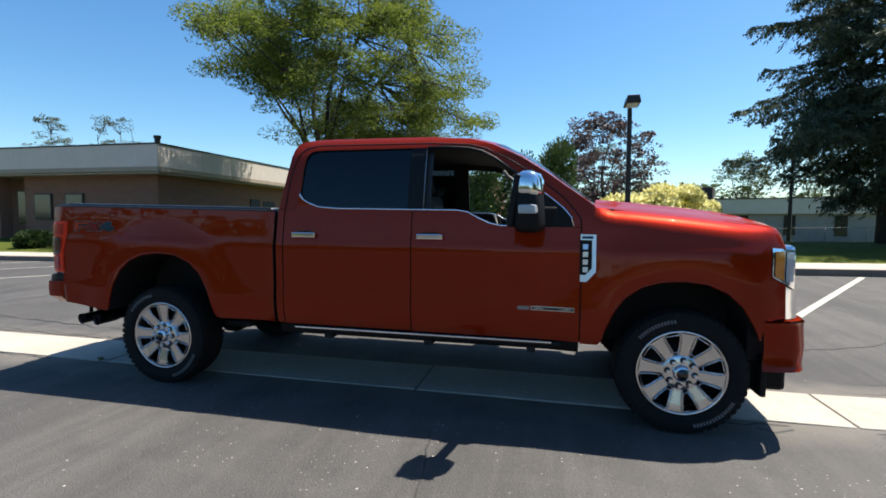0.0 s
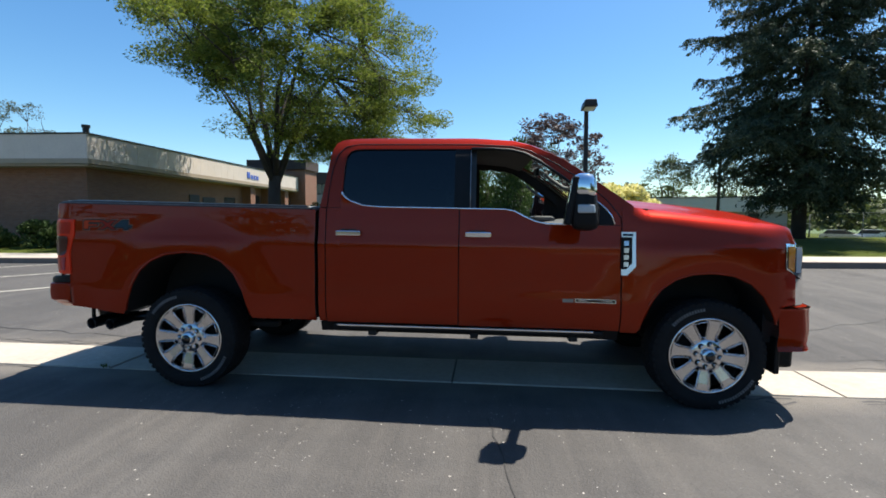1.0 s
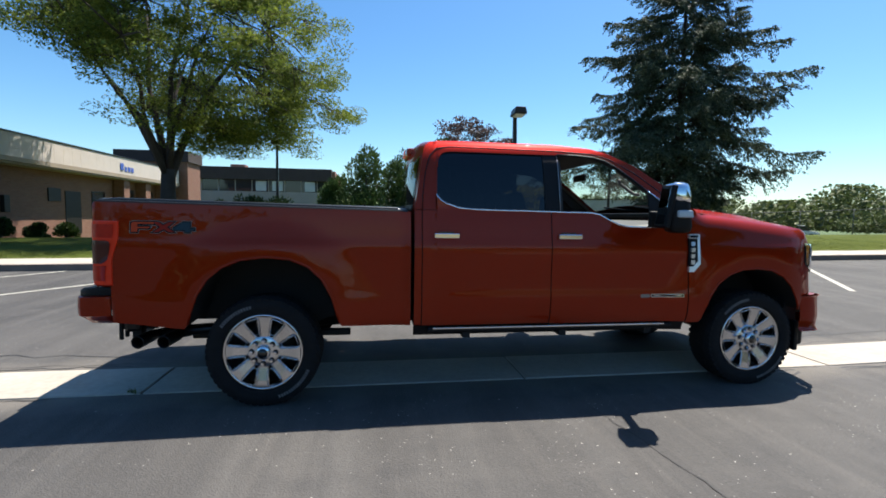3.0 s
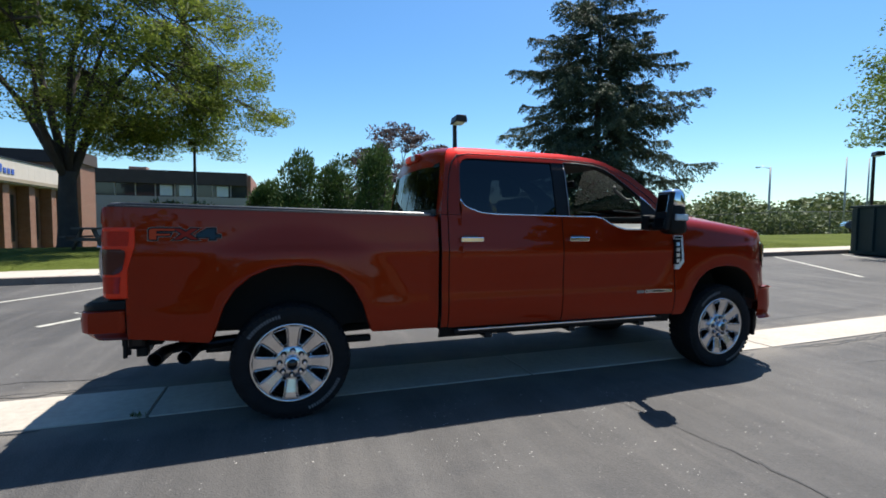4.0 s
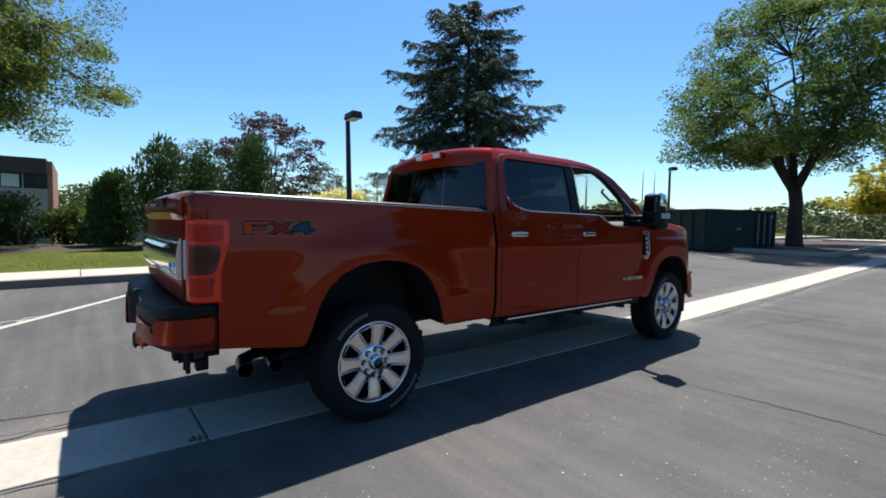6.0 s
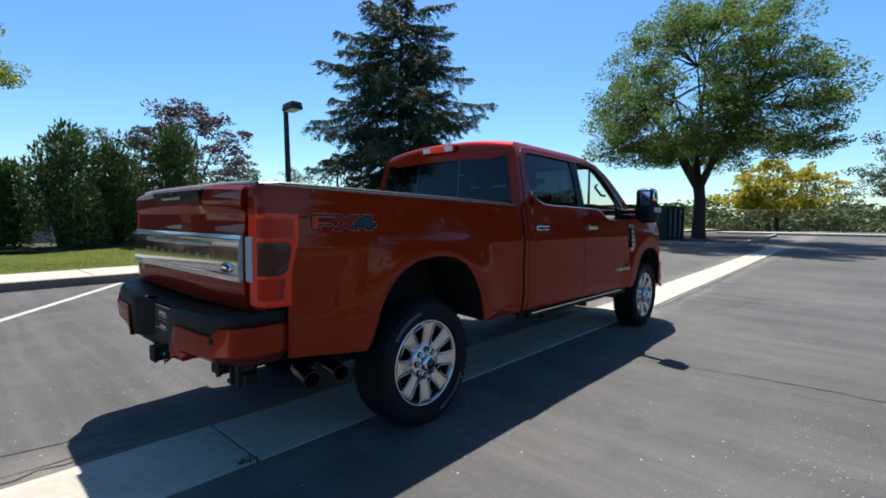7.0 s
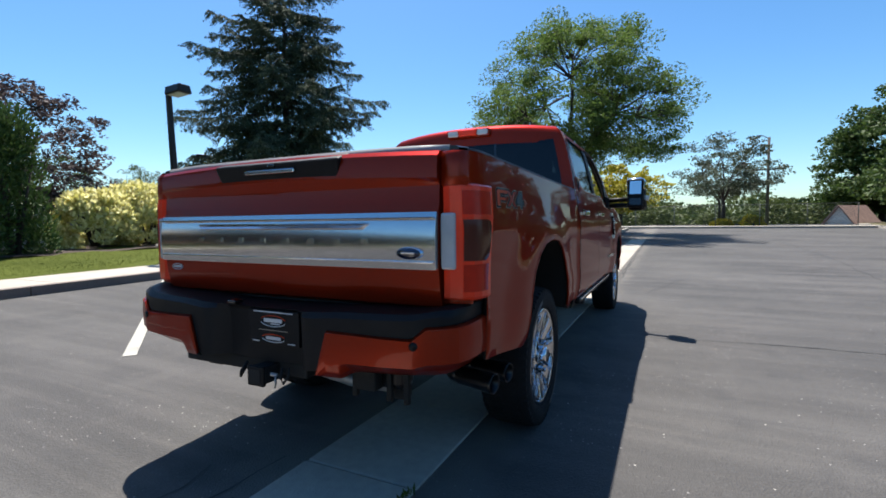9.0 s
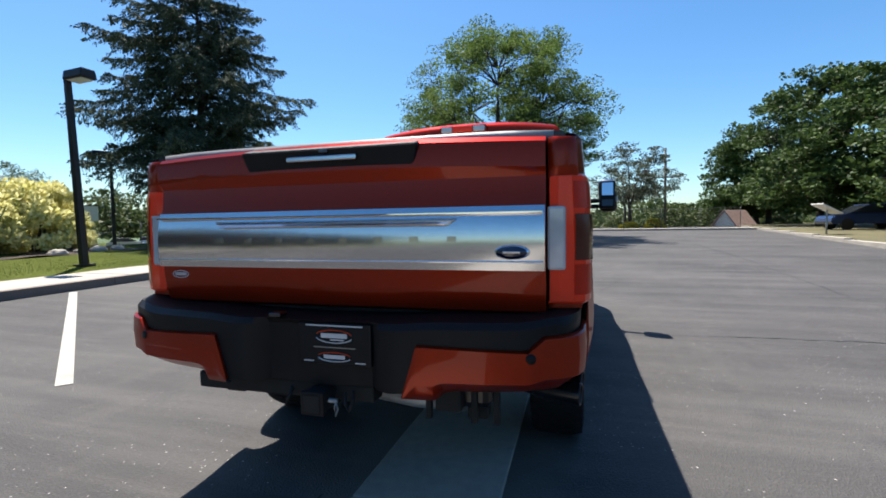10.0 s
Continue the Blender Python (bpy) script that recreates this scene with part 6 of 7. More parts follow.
# Tailgate
TGX = [(0.872, -1.10), (0.885, -1.128), (0.925, -1.14), (0.965, -1.149), (1.0, -1.154), (1.04, -1.156), (1.265, -1.155), (1.285, -1.148), (1.365, -1.142), (1.378, -1.148), (1.392, -1.166), (1.45, -1.164), (1.48, -1.158), (1.497, -1.14), (1.503, -1.11), (1.503, -1.06)]
v, f = [], []
ys = steps(-0.828, 0.828, 0.05)
for i, y in enumerate(ys):
    dome = 0.022 * (1 - (y / 0.83) ** 2)
    for z, x in TGX:
        v.append((x - 0.02 * (1 - (y / 0.83) ** 2) * 0.4, y, z + (dome if z > 1.39 else 0)))
    if i:
        k = len(TGX)
        for j in range(k - 1):
            f.append(((i - 1) * k + j, (i - 1) * k + j + 1, i * k + j + 1, i * k + j))
k = len(TGX)
for b0 in (0, (len(ys) - 1) * k):
    n0 = len(v)
    v.append((-1.06, v[b0][1], 0.872))
    q = tuple(range(b0, b0 + k)) + (n0,)
    f.append(q if b0 else q[::-1])
tg = mesh_part("tailgate", v, f, PAINT, truck, "copper-red tailgate with wide satin panel", smooth=True)
sharpen(tg, 24)
v, f = [], []
zz = steps(1.035, 1.262, 0.0114)
for i, y in enumerate((-0.826, -0.4, 0.0, 0.4, 0.826)):
    v.append((-1.15, y, zz[0]))
    v += [(-1.184 + 0.95 * (z - 1.125) ** 2 - 0.008 * (1 - (y / 0.83) ** 2), y, z) for z in zz]
    v.append((-1.15, y, zz[-1]))
    k = len(zz) + 2
    if i:
        f += [((i - 1) * k + j, (i - 1) * k + j + 1, i * k + j + 1, i * k + j) for j in range(k - 1)]
f += [tuple(range(k - 1, -1, -1)), tuple(range(4 * k, 5 * k))]
pl = mesh_part("applique", v, f, SATIN, tg, "wide brushed silver panel", smooth=True)
sharpen(pl, 30)
for z0, z1 in ((1.235, 1.243), (1.062, 1.068)):
    part("ridge", box_bm(-1.193, -1.17, -0.82, 0.82, z0, z1, 0.002), CHROME, pl)
bm = box_bm(-1.197, -1.18, -0.52, 0.52, 1.196, 1.222, 0.004)
for vtx in bm.verts:
    if vtx.co.z < 1.21:
        vtx.co.y *= 0.93
        vtx.co.x -= 0.007 if vtx.co.x < -1.185 else 0
    elif vtx.co.x < -1.185:
        vtx.co.x += 0.012
part("raised_flute", bm, SATIN, pl)
for k in range(8):
    y = 0.50 - k * 0.143
    part("stamped_mark", box_bm(-1.1945, -1.185, y - 0.016, y + 0.016, 1.137, 1.157, 0.001), SATIN, pl, "faint stamped mark")
bm = lathe_bm([(0.001, -0.012), (0.85, -0.011), (0.93, -0.007), (1.0, 0.0)], 32)
bm.transform(Matrix.Translation((-1.186, -0.715, 1.10)) @ Matrix.Diagonal((1, 1, 1, 1)) @ Matrix.Rotation(radians(-90), 4, "Z") @ Matrix.Diagonal((0.062, 1, 0.026, 1)))
bmesh.ops.recalc_face_normals(bm, faces=bm.faces[:])
ov = part("oval_badge", bm, CHROME, tg, "plain dark blue oval badge with chrome rim", True)
bm = lathe_bm([(0.001, -0.0145), (0.86, -0.0125), (0.87, -0.008)], 32)
bm.transform(Matrix.Translation((-1.186, -0.715, 1.10)) @ Matrix.Rotation(radians(-90), 4, "Z") @ Matrix.Diagonal((0.062, 1, 0.026, 1)))
bmesh.ops.recalc_face_normals(bm, faces=bm.faces[:])
part("blue_field", bm, BADGEBLUE, ov, "", True)
part("badge_bar", box_bm(-1.2025, -1.199, -0.745, -0.685, 1.097, 1.104, 0.001), CHROME, ov)
bm = box_bm(-1.192, -1.10, -0.375, 0.375, 1.412, 1.526, 0.010)
for vtx in bm.verts:
    if vtx.co.z > 1.48 and vtx.co.x < -1.15:
        vtx.co.z -= 0.026
    if vtx.co.z < 1.45:
        vtx.co.x += 0.02
        vtx.co.y *= 0.955
sp = part("spoiler_panel", bm, BLACKP, tg, "black tailgate panel with silver handle")
part("tailgate_handle", box_bm(-1.204, -1.186, -0.14, 0.16, 1.448, 1.468, 0.005), SATIN, sp, "silver tailgate handle")
part("camera", box_bm(-1.20, -1.18, -0.02, 0.02, 1.478, 1.492, 0.004), GLOSSB, sp)
PALE = mat("plate_print", (0.5, 0.5, 0.5), 0.5, var=0.1, scale=30)
stk = tube_part("sticker", [(-1.158, 0.735 + 0.042 * math.cos(q), 1.0 + 0.015 * math.sin(q)) for q in steps(0, 2 * math.pi, 0.3)], 0.0022, PALE, tg, 5, "small pale oval dealer sticker")
part("sticker_bar", box_bm(-1.1585, -1.1545, 0.705, 0.765, 0.994, 1.007), PALE, stk)
part("inner_face", box_bm(-1.07, -1.05, -0.82, 0.82, 0.875, 1.49), UNDER, tg)
# Unseen box added to stop light leaking under the tailgate
part("bed_gap_filler", box_bm(-1.09, -0.98, -0.86, 0.86, 0.72, 0.87), UNDER, truck)
for s in (-1, 1):
    # Tail lamp wraps from the rear face round to the side
    path = [(-1.05, 0.838), (-1.135, 0.840), (-1.142, 0.87), (-1.135, 0.91), (-1.112, 0.942), (-1.07, 0.957), (-1.0, 0.963), (-0.945, 0.963), (-0.94, 0.94)]
    zs = [0.918, 0.926, 1.03, 1.035, 1.10, 1.105, 1.245, 1.25, 1.36, 1.368]
    v, f, mats = [], [], []
    for x, y in path:
        for z in zs:
            xx = x
            if x > -1.01:
                xx = x - 0.045 * smooth((1.2 - z) / 0.12) * (1 if x > -0.99 else 0.5)
            inset = 0.006 if z in (0.918, 1.368) else 0
            out = (half(-0.97, z) - 0.953) * smooth((y - 0.87) / 0.07)
            v.append((xx + inset, s * (y + out - inset), z))
    n = len(zs)
    for i in range(len(path) - 1):
        for j in range(n - 1):
            q = (i * n + j, (i + 1) * n + j, (i + 1) * n + j + 1, i * n + j + 1)
            f.append(q if s < 0 else q[::-1])
    f.append(tuple(i * n for i in range(len(path))))
    f.append(tuple(i * n + n - 1 for i in range(len(path) - 1, -1, -1)))
    tl = mesh_part("tail_lamp", v, f, REDLENS, truck, "red tail lamp with smoked middle and clear reversing lens")
    part("reversing_lens", box_bm(-1.152, -1.13, min(s * 0.832, s * 0.895), max(s * 0.832, s * 0.895), 1.035, 1.258, 0.010), CLEARLENS, tl, "clear reversing lens")
    for nm, zone, mm in (("smoked_lens", ((1.07, -1.055), (1.08, -1.028), (1.10, -1.010), (1.15, -0.998), (1.20, -0.990), (1.222, -0.996), (1.23, -1.02)), SMOKE), ("upper_lens", ((1.25, -0.978), (1.29, -0.972), (1.342, -0.972)), DEEPLENS), ("lower_lens", ((0.95, -1.03), (1.0, -1.03), (1.055, -1.02)), DEEPLENS)):
        v, f = [], []
        for x, y in path[3:8]:
            for z, lim in zone:
                v.append((min(x, lim) - 0.001, s * (y + 0.004 + (half(-0.97, z) - 0.953) * smooth((y - 0.87) / 0.07)), z))
        k = len(zone)
        for i in range(len(v) // k - 1):
            for j in range(k - 1):
                q = (k * i + j, k * i + k + j, k * i + k + 1 + j, k * i + 1 + j)
                f.append(q if s < 0 else q[::-1])
        mesh_part(nm, v, f, mm, tl, "", smooth=True)

for s in (-1, 1):
    v, f = [], []
    pts = [(-1.10, None), (-1.124, 0.932), (-1.138, 0.90), (-1.142, 0.87), (-1.142, 0.836), (-1.06, 0.834)]
    zs = [0.90, 1.0, 1.1, 1.2, 1.3, 1.355, 1.362, 1.40, 1.44, 1.48, 1.497]
    for i, (x, y) in enumerate(pts):
        for z in zs:
            v.append((x + (0.022 if z < 1.36 and x < -1.11 else 0) + (0.012 if z > 1.49 else 0), s * (half(-1.10, z) if y is None else min(y, half(-1.10, z) - 0.004)), z))
        if i:
            n = len(zs)
            for j in range(n - 1):
                q = ((i - 1) * n + j, (i - 1) * n + j + 1, i * n + j + 1, i * n + j)
                f.append(q if s < 0 else q[::-1])
    mesh_part("bed_corner", v, f, PAINT, truck, "copper-red rear corner post", smooth=True)

# Rear bumper: painted corners, black step pad and centre
def plan(u):
    """The bumper's outline in plan from the middle (0) to the wheel side (1)."""
    pts = [(0.0, -1.335, 0.0), (0.35, -1.33, 0.38), (0.6, -1.312, 0.66), (0.72, -1.292, 0.79), (0.80, -1.255, 0.88), (0.85, -1.225, 0.925), (0.9, -1.16, 0.95), (1.0, -1.008, 0.958)]
    return ip(u, [(p[0], p[1]) for p in pts]), ip(u, [(p[0], p[2]) for p in pts])


for s in (-1, 1):
    v, f = [], []
    us = sorted(steps(0.33, 1.0, 0.035) + [0.335, 0.375, 0.425, 0.45, 0.71, 0.755])
    for i, u in enumerate(us):
        x, y = plan(u)
        zt = ip(u, [(0.33, 0.62), (0.335, 0.64), (0.375, 0.795), (0.71, 0.786), (0.755, 0.832), (1.0, 0.846)])
        zb = ip(u, [(0.33, 0.60), (0.43, 0.603), (0.455, 0.618), (0.75, 0.632), (0.85, 0.636), (1.0, 0.634)])
        zb = min(zb, zt - 0.004)
        tuck = smooth((u - 0.425) / 0.035)
        for k in (0, 0.14, 0.27, 0.30, 0.45, 0.62, 0.8, 0.95, 1.0):
            o = ip(k, [(0, -0.012 - 0.055 * tuck), (0.27, 0.006 - 0.010 * tuck), (0.30, 0.008), (0.62, 0.012), (0.95, 0.008), (1, -0.006)])
            dx = -o * (1 - smooth((u - 0.7) / 0.3))
            v.append((x + dx, s * (y + o * smooth((u - 0.6) / 0.3)), zb + (zt - zb) * k))
        if i:
            for j in range(8):
                q = ((i - 1) * 9 + j, (i - 1) * 9 + j + 1, i * 9 + j + 1, i * 9 + j)
                f.append(q[::-1] if s < 0 else q)
    bc = mesh_part("bumper_corner", v, f, PAINT, truck, "red painted bumper corner", smooth=True)
    sharpen(bc, 22)
    bc.data.materials.append(UNDER)
    md = bc.modifiers.new("thickness", "SOLIDIFY")
    md.thickness, md.offset, md.material_offset, md.material_offset_rim = 0.01, -1, 1, 1
    bm = lathe_bm([(0.001, -0.002), (0.016, -0.002), (0.018, 0.006)], 20)
    bm.transform(Matrix.Translation((-1.303, s * 0.79, 0.762)) @ Matrix.Rotation(radians(-90 - 14 * s), 4, "Z"))
    bmesh.ops.recalc_face_normals(bm, faces=bm.faces[:])
    part("parking_sensor", bm, BLACKP, bc, "", True)
v, f = [], []
us = steps(-1.0, 1.0, 0.04)
for i, u in enumerate(us):
    x, y = plan(abs(u))
    y = math.copysign(y, u)
    low = ip(abs(u), [(0, 0.60), (0.40, 0.625), (0.46, 0.70), (0.52, 0.78), (0.70, 0.777), (0.76, 0.822), (1.0, 0.836)])
    zt = ip(abs(u), [(0, 0.85), (0.3, 0.855), (0.42, 0.866), (0.70, 0.872), (0.80, 0.89), (1.0, 0.898)])
    dip = 0.075 * smooth((0.27 - abs(u)) / 0.08)
    ins = 1 - 0.012
    for k, (xx, z) in enumerate(((x + 0.004 + dip, low), (x + 0.004 + dip, low + (zt - low) * 0.5), (x + 0.004 + dip * 0.9, zt - 0.02), (x + 0.03 + dip * 0.3, zt), (max(x + 0.10, -1.14), zt + 0.006), (-1.09, zt + 0.004))):
        yy = y if k < 4 else math.copysign(min(abs(y), 0.95), y)
        v.append((xx if abs(u) < 0.9 else min(xx, x + 0.02), yy * (ins if k < 3 else 0.99), z))
    if i:
        for j in range(5):
            f.append(((i - 1) * 6 + j, i * 6 + j, i * 6 + j + 1, (i - 1) * 6 + j + 1)[::-1])
bump = mesh_part("step_bumper", v, f, BLACKP, truck, "black plastic bumper step and centre", smooth=True)
sharpen(bump, 35)
lp = part("dealer_plate", box_bm(-1.283, -1.262, -0.222, 0.072, 0.69, 0.842, 0.003), BLACKP, truck, "black dealer plate with pale bars in place of lettering")
for y0, y1, z0, z1, m2 in ((-0.19, 0.04, 0.832, 0.837, PALE), (-0.128, -0.022, 0.789, 0.806, PALE), (-0.115, -0.06, 0.780, 0.785, PALE), (-0.118, -0.032, 0.712, 0.726, PALE), (-0.2, -0.16, 0.699, 0.703, PALE), (0.01, 0.05, 0.699, 0.703, PALE), (-0.16, 0.01, 0.752, 0.7555, DECAL_G)):
    part("print_bar", box_bm(-1.2855, -1.2832, y0, y1, z0, z1), m2, lp)
for zc, ry, rz in ((0.795, 0.075, 0.024), (0.719, 0.068, 0.017)):
    for q0, m2 in ((0.35, DECAL_R), (math.pi + 0.35, PALE)):
        tube_part("print_oval", [(-1.2845, -0.075 + ry * math.cos(q0 + q), zc + rz * math.sin(q0 + q)) for q in steps(0, 2.5, 0.2)], 0.0022, m2, lp, 5)
part("plate_lamp_left", box_bm(-1.30, -1.25, 0.14, 0.19, 0.86, 0.875, 0.004), GLOSSB, truck)

# Hitch, underbody, exhaust
ht = part("hitch_receiver", box_bm(-1.31, -0.9, -0.042, 0.042, 0.512, 0.59, 0.008), UNDER, truck, "black tow hitch receiver")
part("receiver_mouth", box_bm(-1.325, -1.305, -0.048, 0.048, 0.506, 0.596, 0.006), BLACKP, ht)
part("hole", box_bm(-1.3275, -1.3245, -0.032, 0.032, 0.520, 0.582), UNDER, ht)
tube_part("hitch_pin", [(-1.27, -0.075, 0.55), (-1.27, 0.075, 0.55)], 0.009, GALV, ht, 8, "small bright hitch pin")
tube_part("pin_clip", [(-1.275, -0.07, 0.552), (-1.285, -0.085, 0.525), (-1.28, -0.072, 0.495), (-1.27, -0.062, 0.52), (-1.272, -0.07, 0.548)], 0.0035, GALV, ht, 5)
for s in (-1, 1):
    tube_part("chain_loop", [(-1.27, s * 0.11, 0.585), (-1.295, s * 0.12, 0.55), (-1.29, s * 0.13, 0.525), (-1.26, s * 0.135, 0.55), (-1.25, s * 0.13, 0.585)], 0.007, UNDER, ht, 6)
    part("frame_rail", box_bm(-1.15, 4.5, s * 0.43 - 0.04, s * 0.43 + 0.04, 0.56, 0.72, 0.01), UNDER, truck)
    part("hanger_bracket", box_bm(-1.16, -0.9, s * 0.47 - 0.05, s * 0.47 + 0.05, 0.50, 0.62, 0.01), UNDER, truck)
    part("leaf_spring", box_bm(-0.6, 0.62, s * 0.60 - 0.035, s * 0.60 + 0.035, 0.44, 0.49, 0.01), UNDER, truck)
    tube_part("shock_absorber", [(0.15, s * 0.48, 0.36), (0.35, s * 0.42, 0.75)], 0.035, UNDER, truck, 8)
    part("mud_flap", box_bm(4.53, 4.57, s * 0.83 - 0.1, s * 0.83 + 0.1, 0.28, 0.55, 0.01), BLACKP, truck)
tube_part("tail_pipe", [(-1.0, -0.1, 0.50), (-1.02, -0.3, 0.485), (-1.0, -0.5, 0.48)], 0.032, GALV, truck, 10, "dull steel pipe under the bumper")
part("pipe_hanger", box_bm(-1.05, -0.98, -0.6, -0.52, 0.44, 0.58, 0.008), UNDER, truck)
part("cross_tube", box_bm(-1.22, -1.13, -0.2, 0.6, 0.53, 0.60, 0.01), UNDER, truck)
part("muffler", box_bm(-1.10, -0.98, -0.62, -0.40, 0.495, 0.60, 0.03), EXHAUST, truck, "dull steel muffler end under the bumper")
for yy in (-0.38, -0.56, -0.645):
    part("hanger_strap", box_bm(-1.115, -1.09, yy - 0.012, yy + 0.012, 0.45, 0.63, 0.004), UNDER, truck)
bm = lathe_bm([(0.01, 0.1), (0.24, 0.11), (0.34, 0.08), (0.38, 0.0), (0.34, -0.08), (0.24, -0.11), (0.01, -0.1)], 28)
bm.transform(Matrix.Translation((-0.62, 0.05, 0.63)) @ Matrix.Rotation(radians(90), 4, "X"))
part("spare_tyre", bm, RUBBER, truck, "spare tyre under the bed", True)
for ax in (0.0, WB):
    tube_part("axle", [(ax, -0.72, HUB), (ax, 0.72, HUB)], 0.06, UNDER, truck, 10)
    bm = bmesh.new()
    bmesh.ops.create_icosphere(bm, subdivisions=2, radius=0.19)
    bm.transform(pose(ax, 0.0 if ax < 1 else 0.25, HUB))
    part("differential", bm, UNDER, truck, "", True)
part("fuel_tank", box_bm(0.75, 2.1, 0.2, 0.75, 0.42, 0.62, 0.05), UNDER, truck)
part("transmission", box_bm(2.2, 3.3, -0.25, 0.25, 0.40, 0.62, 0.06), UNDER, truck)
tube_part("drive_shaft", [(0.1, 0, 0.42), (2.3, 0, 0.5)], 0.05, UNDER, truck, 8)
# Twin exhaust tips, led out to the side
for x0, y0 in ((-0.855, -0.945), (-0.68, -0.955)):
    way = Vector((-0.16, -0.98, -0.05)).normalized()
    end = Vector((x0, y0, 0.502))
    bm = lathe_bm([(0.034, 0.19), (0.042, 0.175), (0.045, 0.01), (0.0465, 0.0), (0.044, -0.004), (0.040, 0.0), (0.038, 0.15)], 28)
    bm.transform(Matrix.Translation(end) @ (-way).to_track_quat("Y", "Z").to_matrix().to_4x4())
    bmesh.ops.recalc_face_normals(bm, faces=bm.faces[:])
    ex = part("exhaust_tip", bm, EXHAUST, truck, "dark chrome exhaust tip", True)
    tube_part("lead_pipe", [end - way * 0.17, end - way * 0.21, (x0 + 0.10, -0.68, 0.515), (x0 + 0.24, -0.63, 0.52), (x0 + 0.5, -0.60, 0.53), (x0 + 0.75, -0.57, 0.56)], 0.035, EXHAUST, ex, 12)


# Wheels
def wheel(ax, side, turn):
    w = tagged(new("wheel"), "")
    w.parent = truck
    w.matrix_basis = pose(ax, side * 0.83, HUB, 0, 0, 0 if side < 0 else 180) @ pose(0, 0, 0, 0, turn, 0)
    R = 0.412
    prof = [(0.283, -0.105), (0.30, -0.128), (0.335, -0.138), (0.37, -0.136), (0.395, -0.124), (0.407, -0.108), (R, -0.09), (R, 0.09), (0.407, 0.108), (0.395, 0.124), (0.36, 0.138), (0.30, 0.128), (0.283, 0.105)]
    bm = lathe_bm(prof, 72)
    treads = bmesh.new()
    for k in range(52):
        a = 2 * math.pi * k / 52
        for yy0, yy1, r0 in ((-0.130, -0.085, 0.392), (-0.072, -0.01, 0.405), (0.01, 0.072, 0.405), (0.085, 0.130, 0.392)):
            b2 = box_bm(r0, 0.4165 if abs(yy0) < 0.1 else 0.4145, yy0, yy1, -0.015, 0.015)
            for vtx in b2.verts:
                if abs(vtx.co.y) > 0.12:
                    vtx.co.x -= 0.012
            join_bm(treads, b2, Matrix.Rotation(a + (0.06 if yy0 > -0.08 else 0), 4, "Y"))
    bmesh.ops.recalc_face_normals(treads, faces=treads.faces[:])
    bmesh.ops.recalc_face_normals(bm, faces=bm.faces[:])
    ty = part("tyre", bm, RUBBER, w, "black all-terrain tyre", True)
    sharpen(ty, 30)
    tagged(part("tread", treads, RUBBER, w), kind="stuff")
    for arc0, n in ((1.85, 13), (-1.2, 15)):
        v, f = [], []
        for k in range(n):
            a0 = arc0 + k * 0.058
            i = len(v)
            for a, r in ((a0, 0.338), (a0 + 0.04, 0.338), (a0 + 0.04, 0.362), (a0, 0.362)):
                v.append((r * math.cos(a), -0.1405, r * math.sin(a)))
            f.append((i, i + 1, i + 2, i + 3))
        tagged(mesh_part("sidewall_marks", v, f, TYRELETTER, w, "faded pale raised sidewall marks"), kind="stuff")
    rim = part("rim", lathe_bm([(0.255, 0.10), (0.255, -0.06), (0.262, -0.098), (0.268, -0.118), (0.278, -0.124), (0.286, -0.118), (0.288, -0.10)], 64), WHEELMETAL, w, "polished eight-spoke alloy rim", True)
    part("barrel", lathe_bm([(0.01, -0.01), (0.13, -0.012), (0.165, 0.0), (0.19, 0.0), (0.2, 0.05), (0.254, 0.06), (0.254, -0.055)], 48), UNDER, rim, "dark brake disc and barrel", True)
    for k in range(8):
        a = 2 * math.pi * k / 8
        bm = bmesh.new()
        prof_s = [(0.085, 0.033), (0.125, 0.037), (0.175, 0.040), (0.215, 0.044), (0.245, 0.049), (0.257, 0.062), (0.264, 0.10)]
        rows = []
        for r, hw in prof_s:
            dep = -0.098 - 0.022 * smooth((r - 0.1) / 0.15)
            rows.append([bm.verts.new((r, yy, ww)) for yy, ww in ((dep + 0.05, -hw), (dep + 0.005, -hw), (dep + 0.003, -hw + 0.005), (dep + 0.009, -hw + 0.008), (dep, -hw + 0.012), (dep, 0.0), (dep, hw - 0.012), (dep + 0.009, hw - 0.008), (dep + 0.003, hw - 0.005), (dep + 0.005, hw), (dep + 0.05, hw))])
        for p, q in zip(rows, rows[1:]):
            for j in range(10):
                bm.faces.new((p[j], p[j + 1], q[j + 1], q[j]))
        bmesh.ops.recalc_face_normals(bm, faces=bm.faces[:])
        bm.transform(Matrix.Rotation(a, 4, "Y"))
        part("spoke", bm, WHEELMETAL, rim)
        # Bright lip round the opening beside the spoke
        lip = []
        for r, hw in ((0.133, 0.0395), (0.175, 0.042), (0.215, 0.046), (0.242, 0.051), (0.252, 0.058)):
            lip.append(Matrix.Rotation(a, 4, "Y") @ Vector((r, -0.101 - 0.022 * smooth((r - 0.1) / 0.15), -hw)))
        b = a + math.pi / 4
        for r, hw in ((0.252, 0.058), (0.242, 0.051), (0.215, 0.046), (0.175, 0.042), (0.133, 0.0395)):
            lip.append(Matrix.Rotation(b, 4, "Y") @ Vector((r, -0.101 - 0.022 * smooth((r - 0.1) / 0.15), hw)))
        tube_part("opening_lip", lip + [lip[0]], 0.0036, CHROME, rim, 6)
    part("hub_plate", lathe_bm([(0.001, -0.108), (0.06, -0.108), (0.105, -0.103), (0.120, -0.096), (0.123, -0.05)], 40), WHEELMETAL, w, "polished hub face", True)
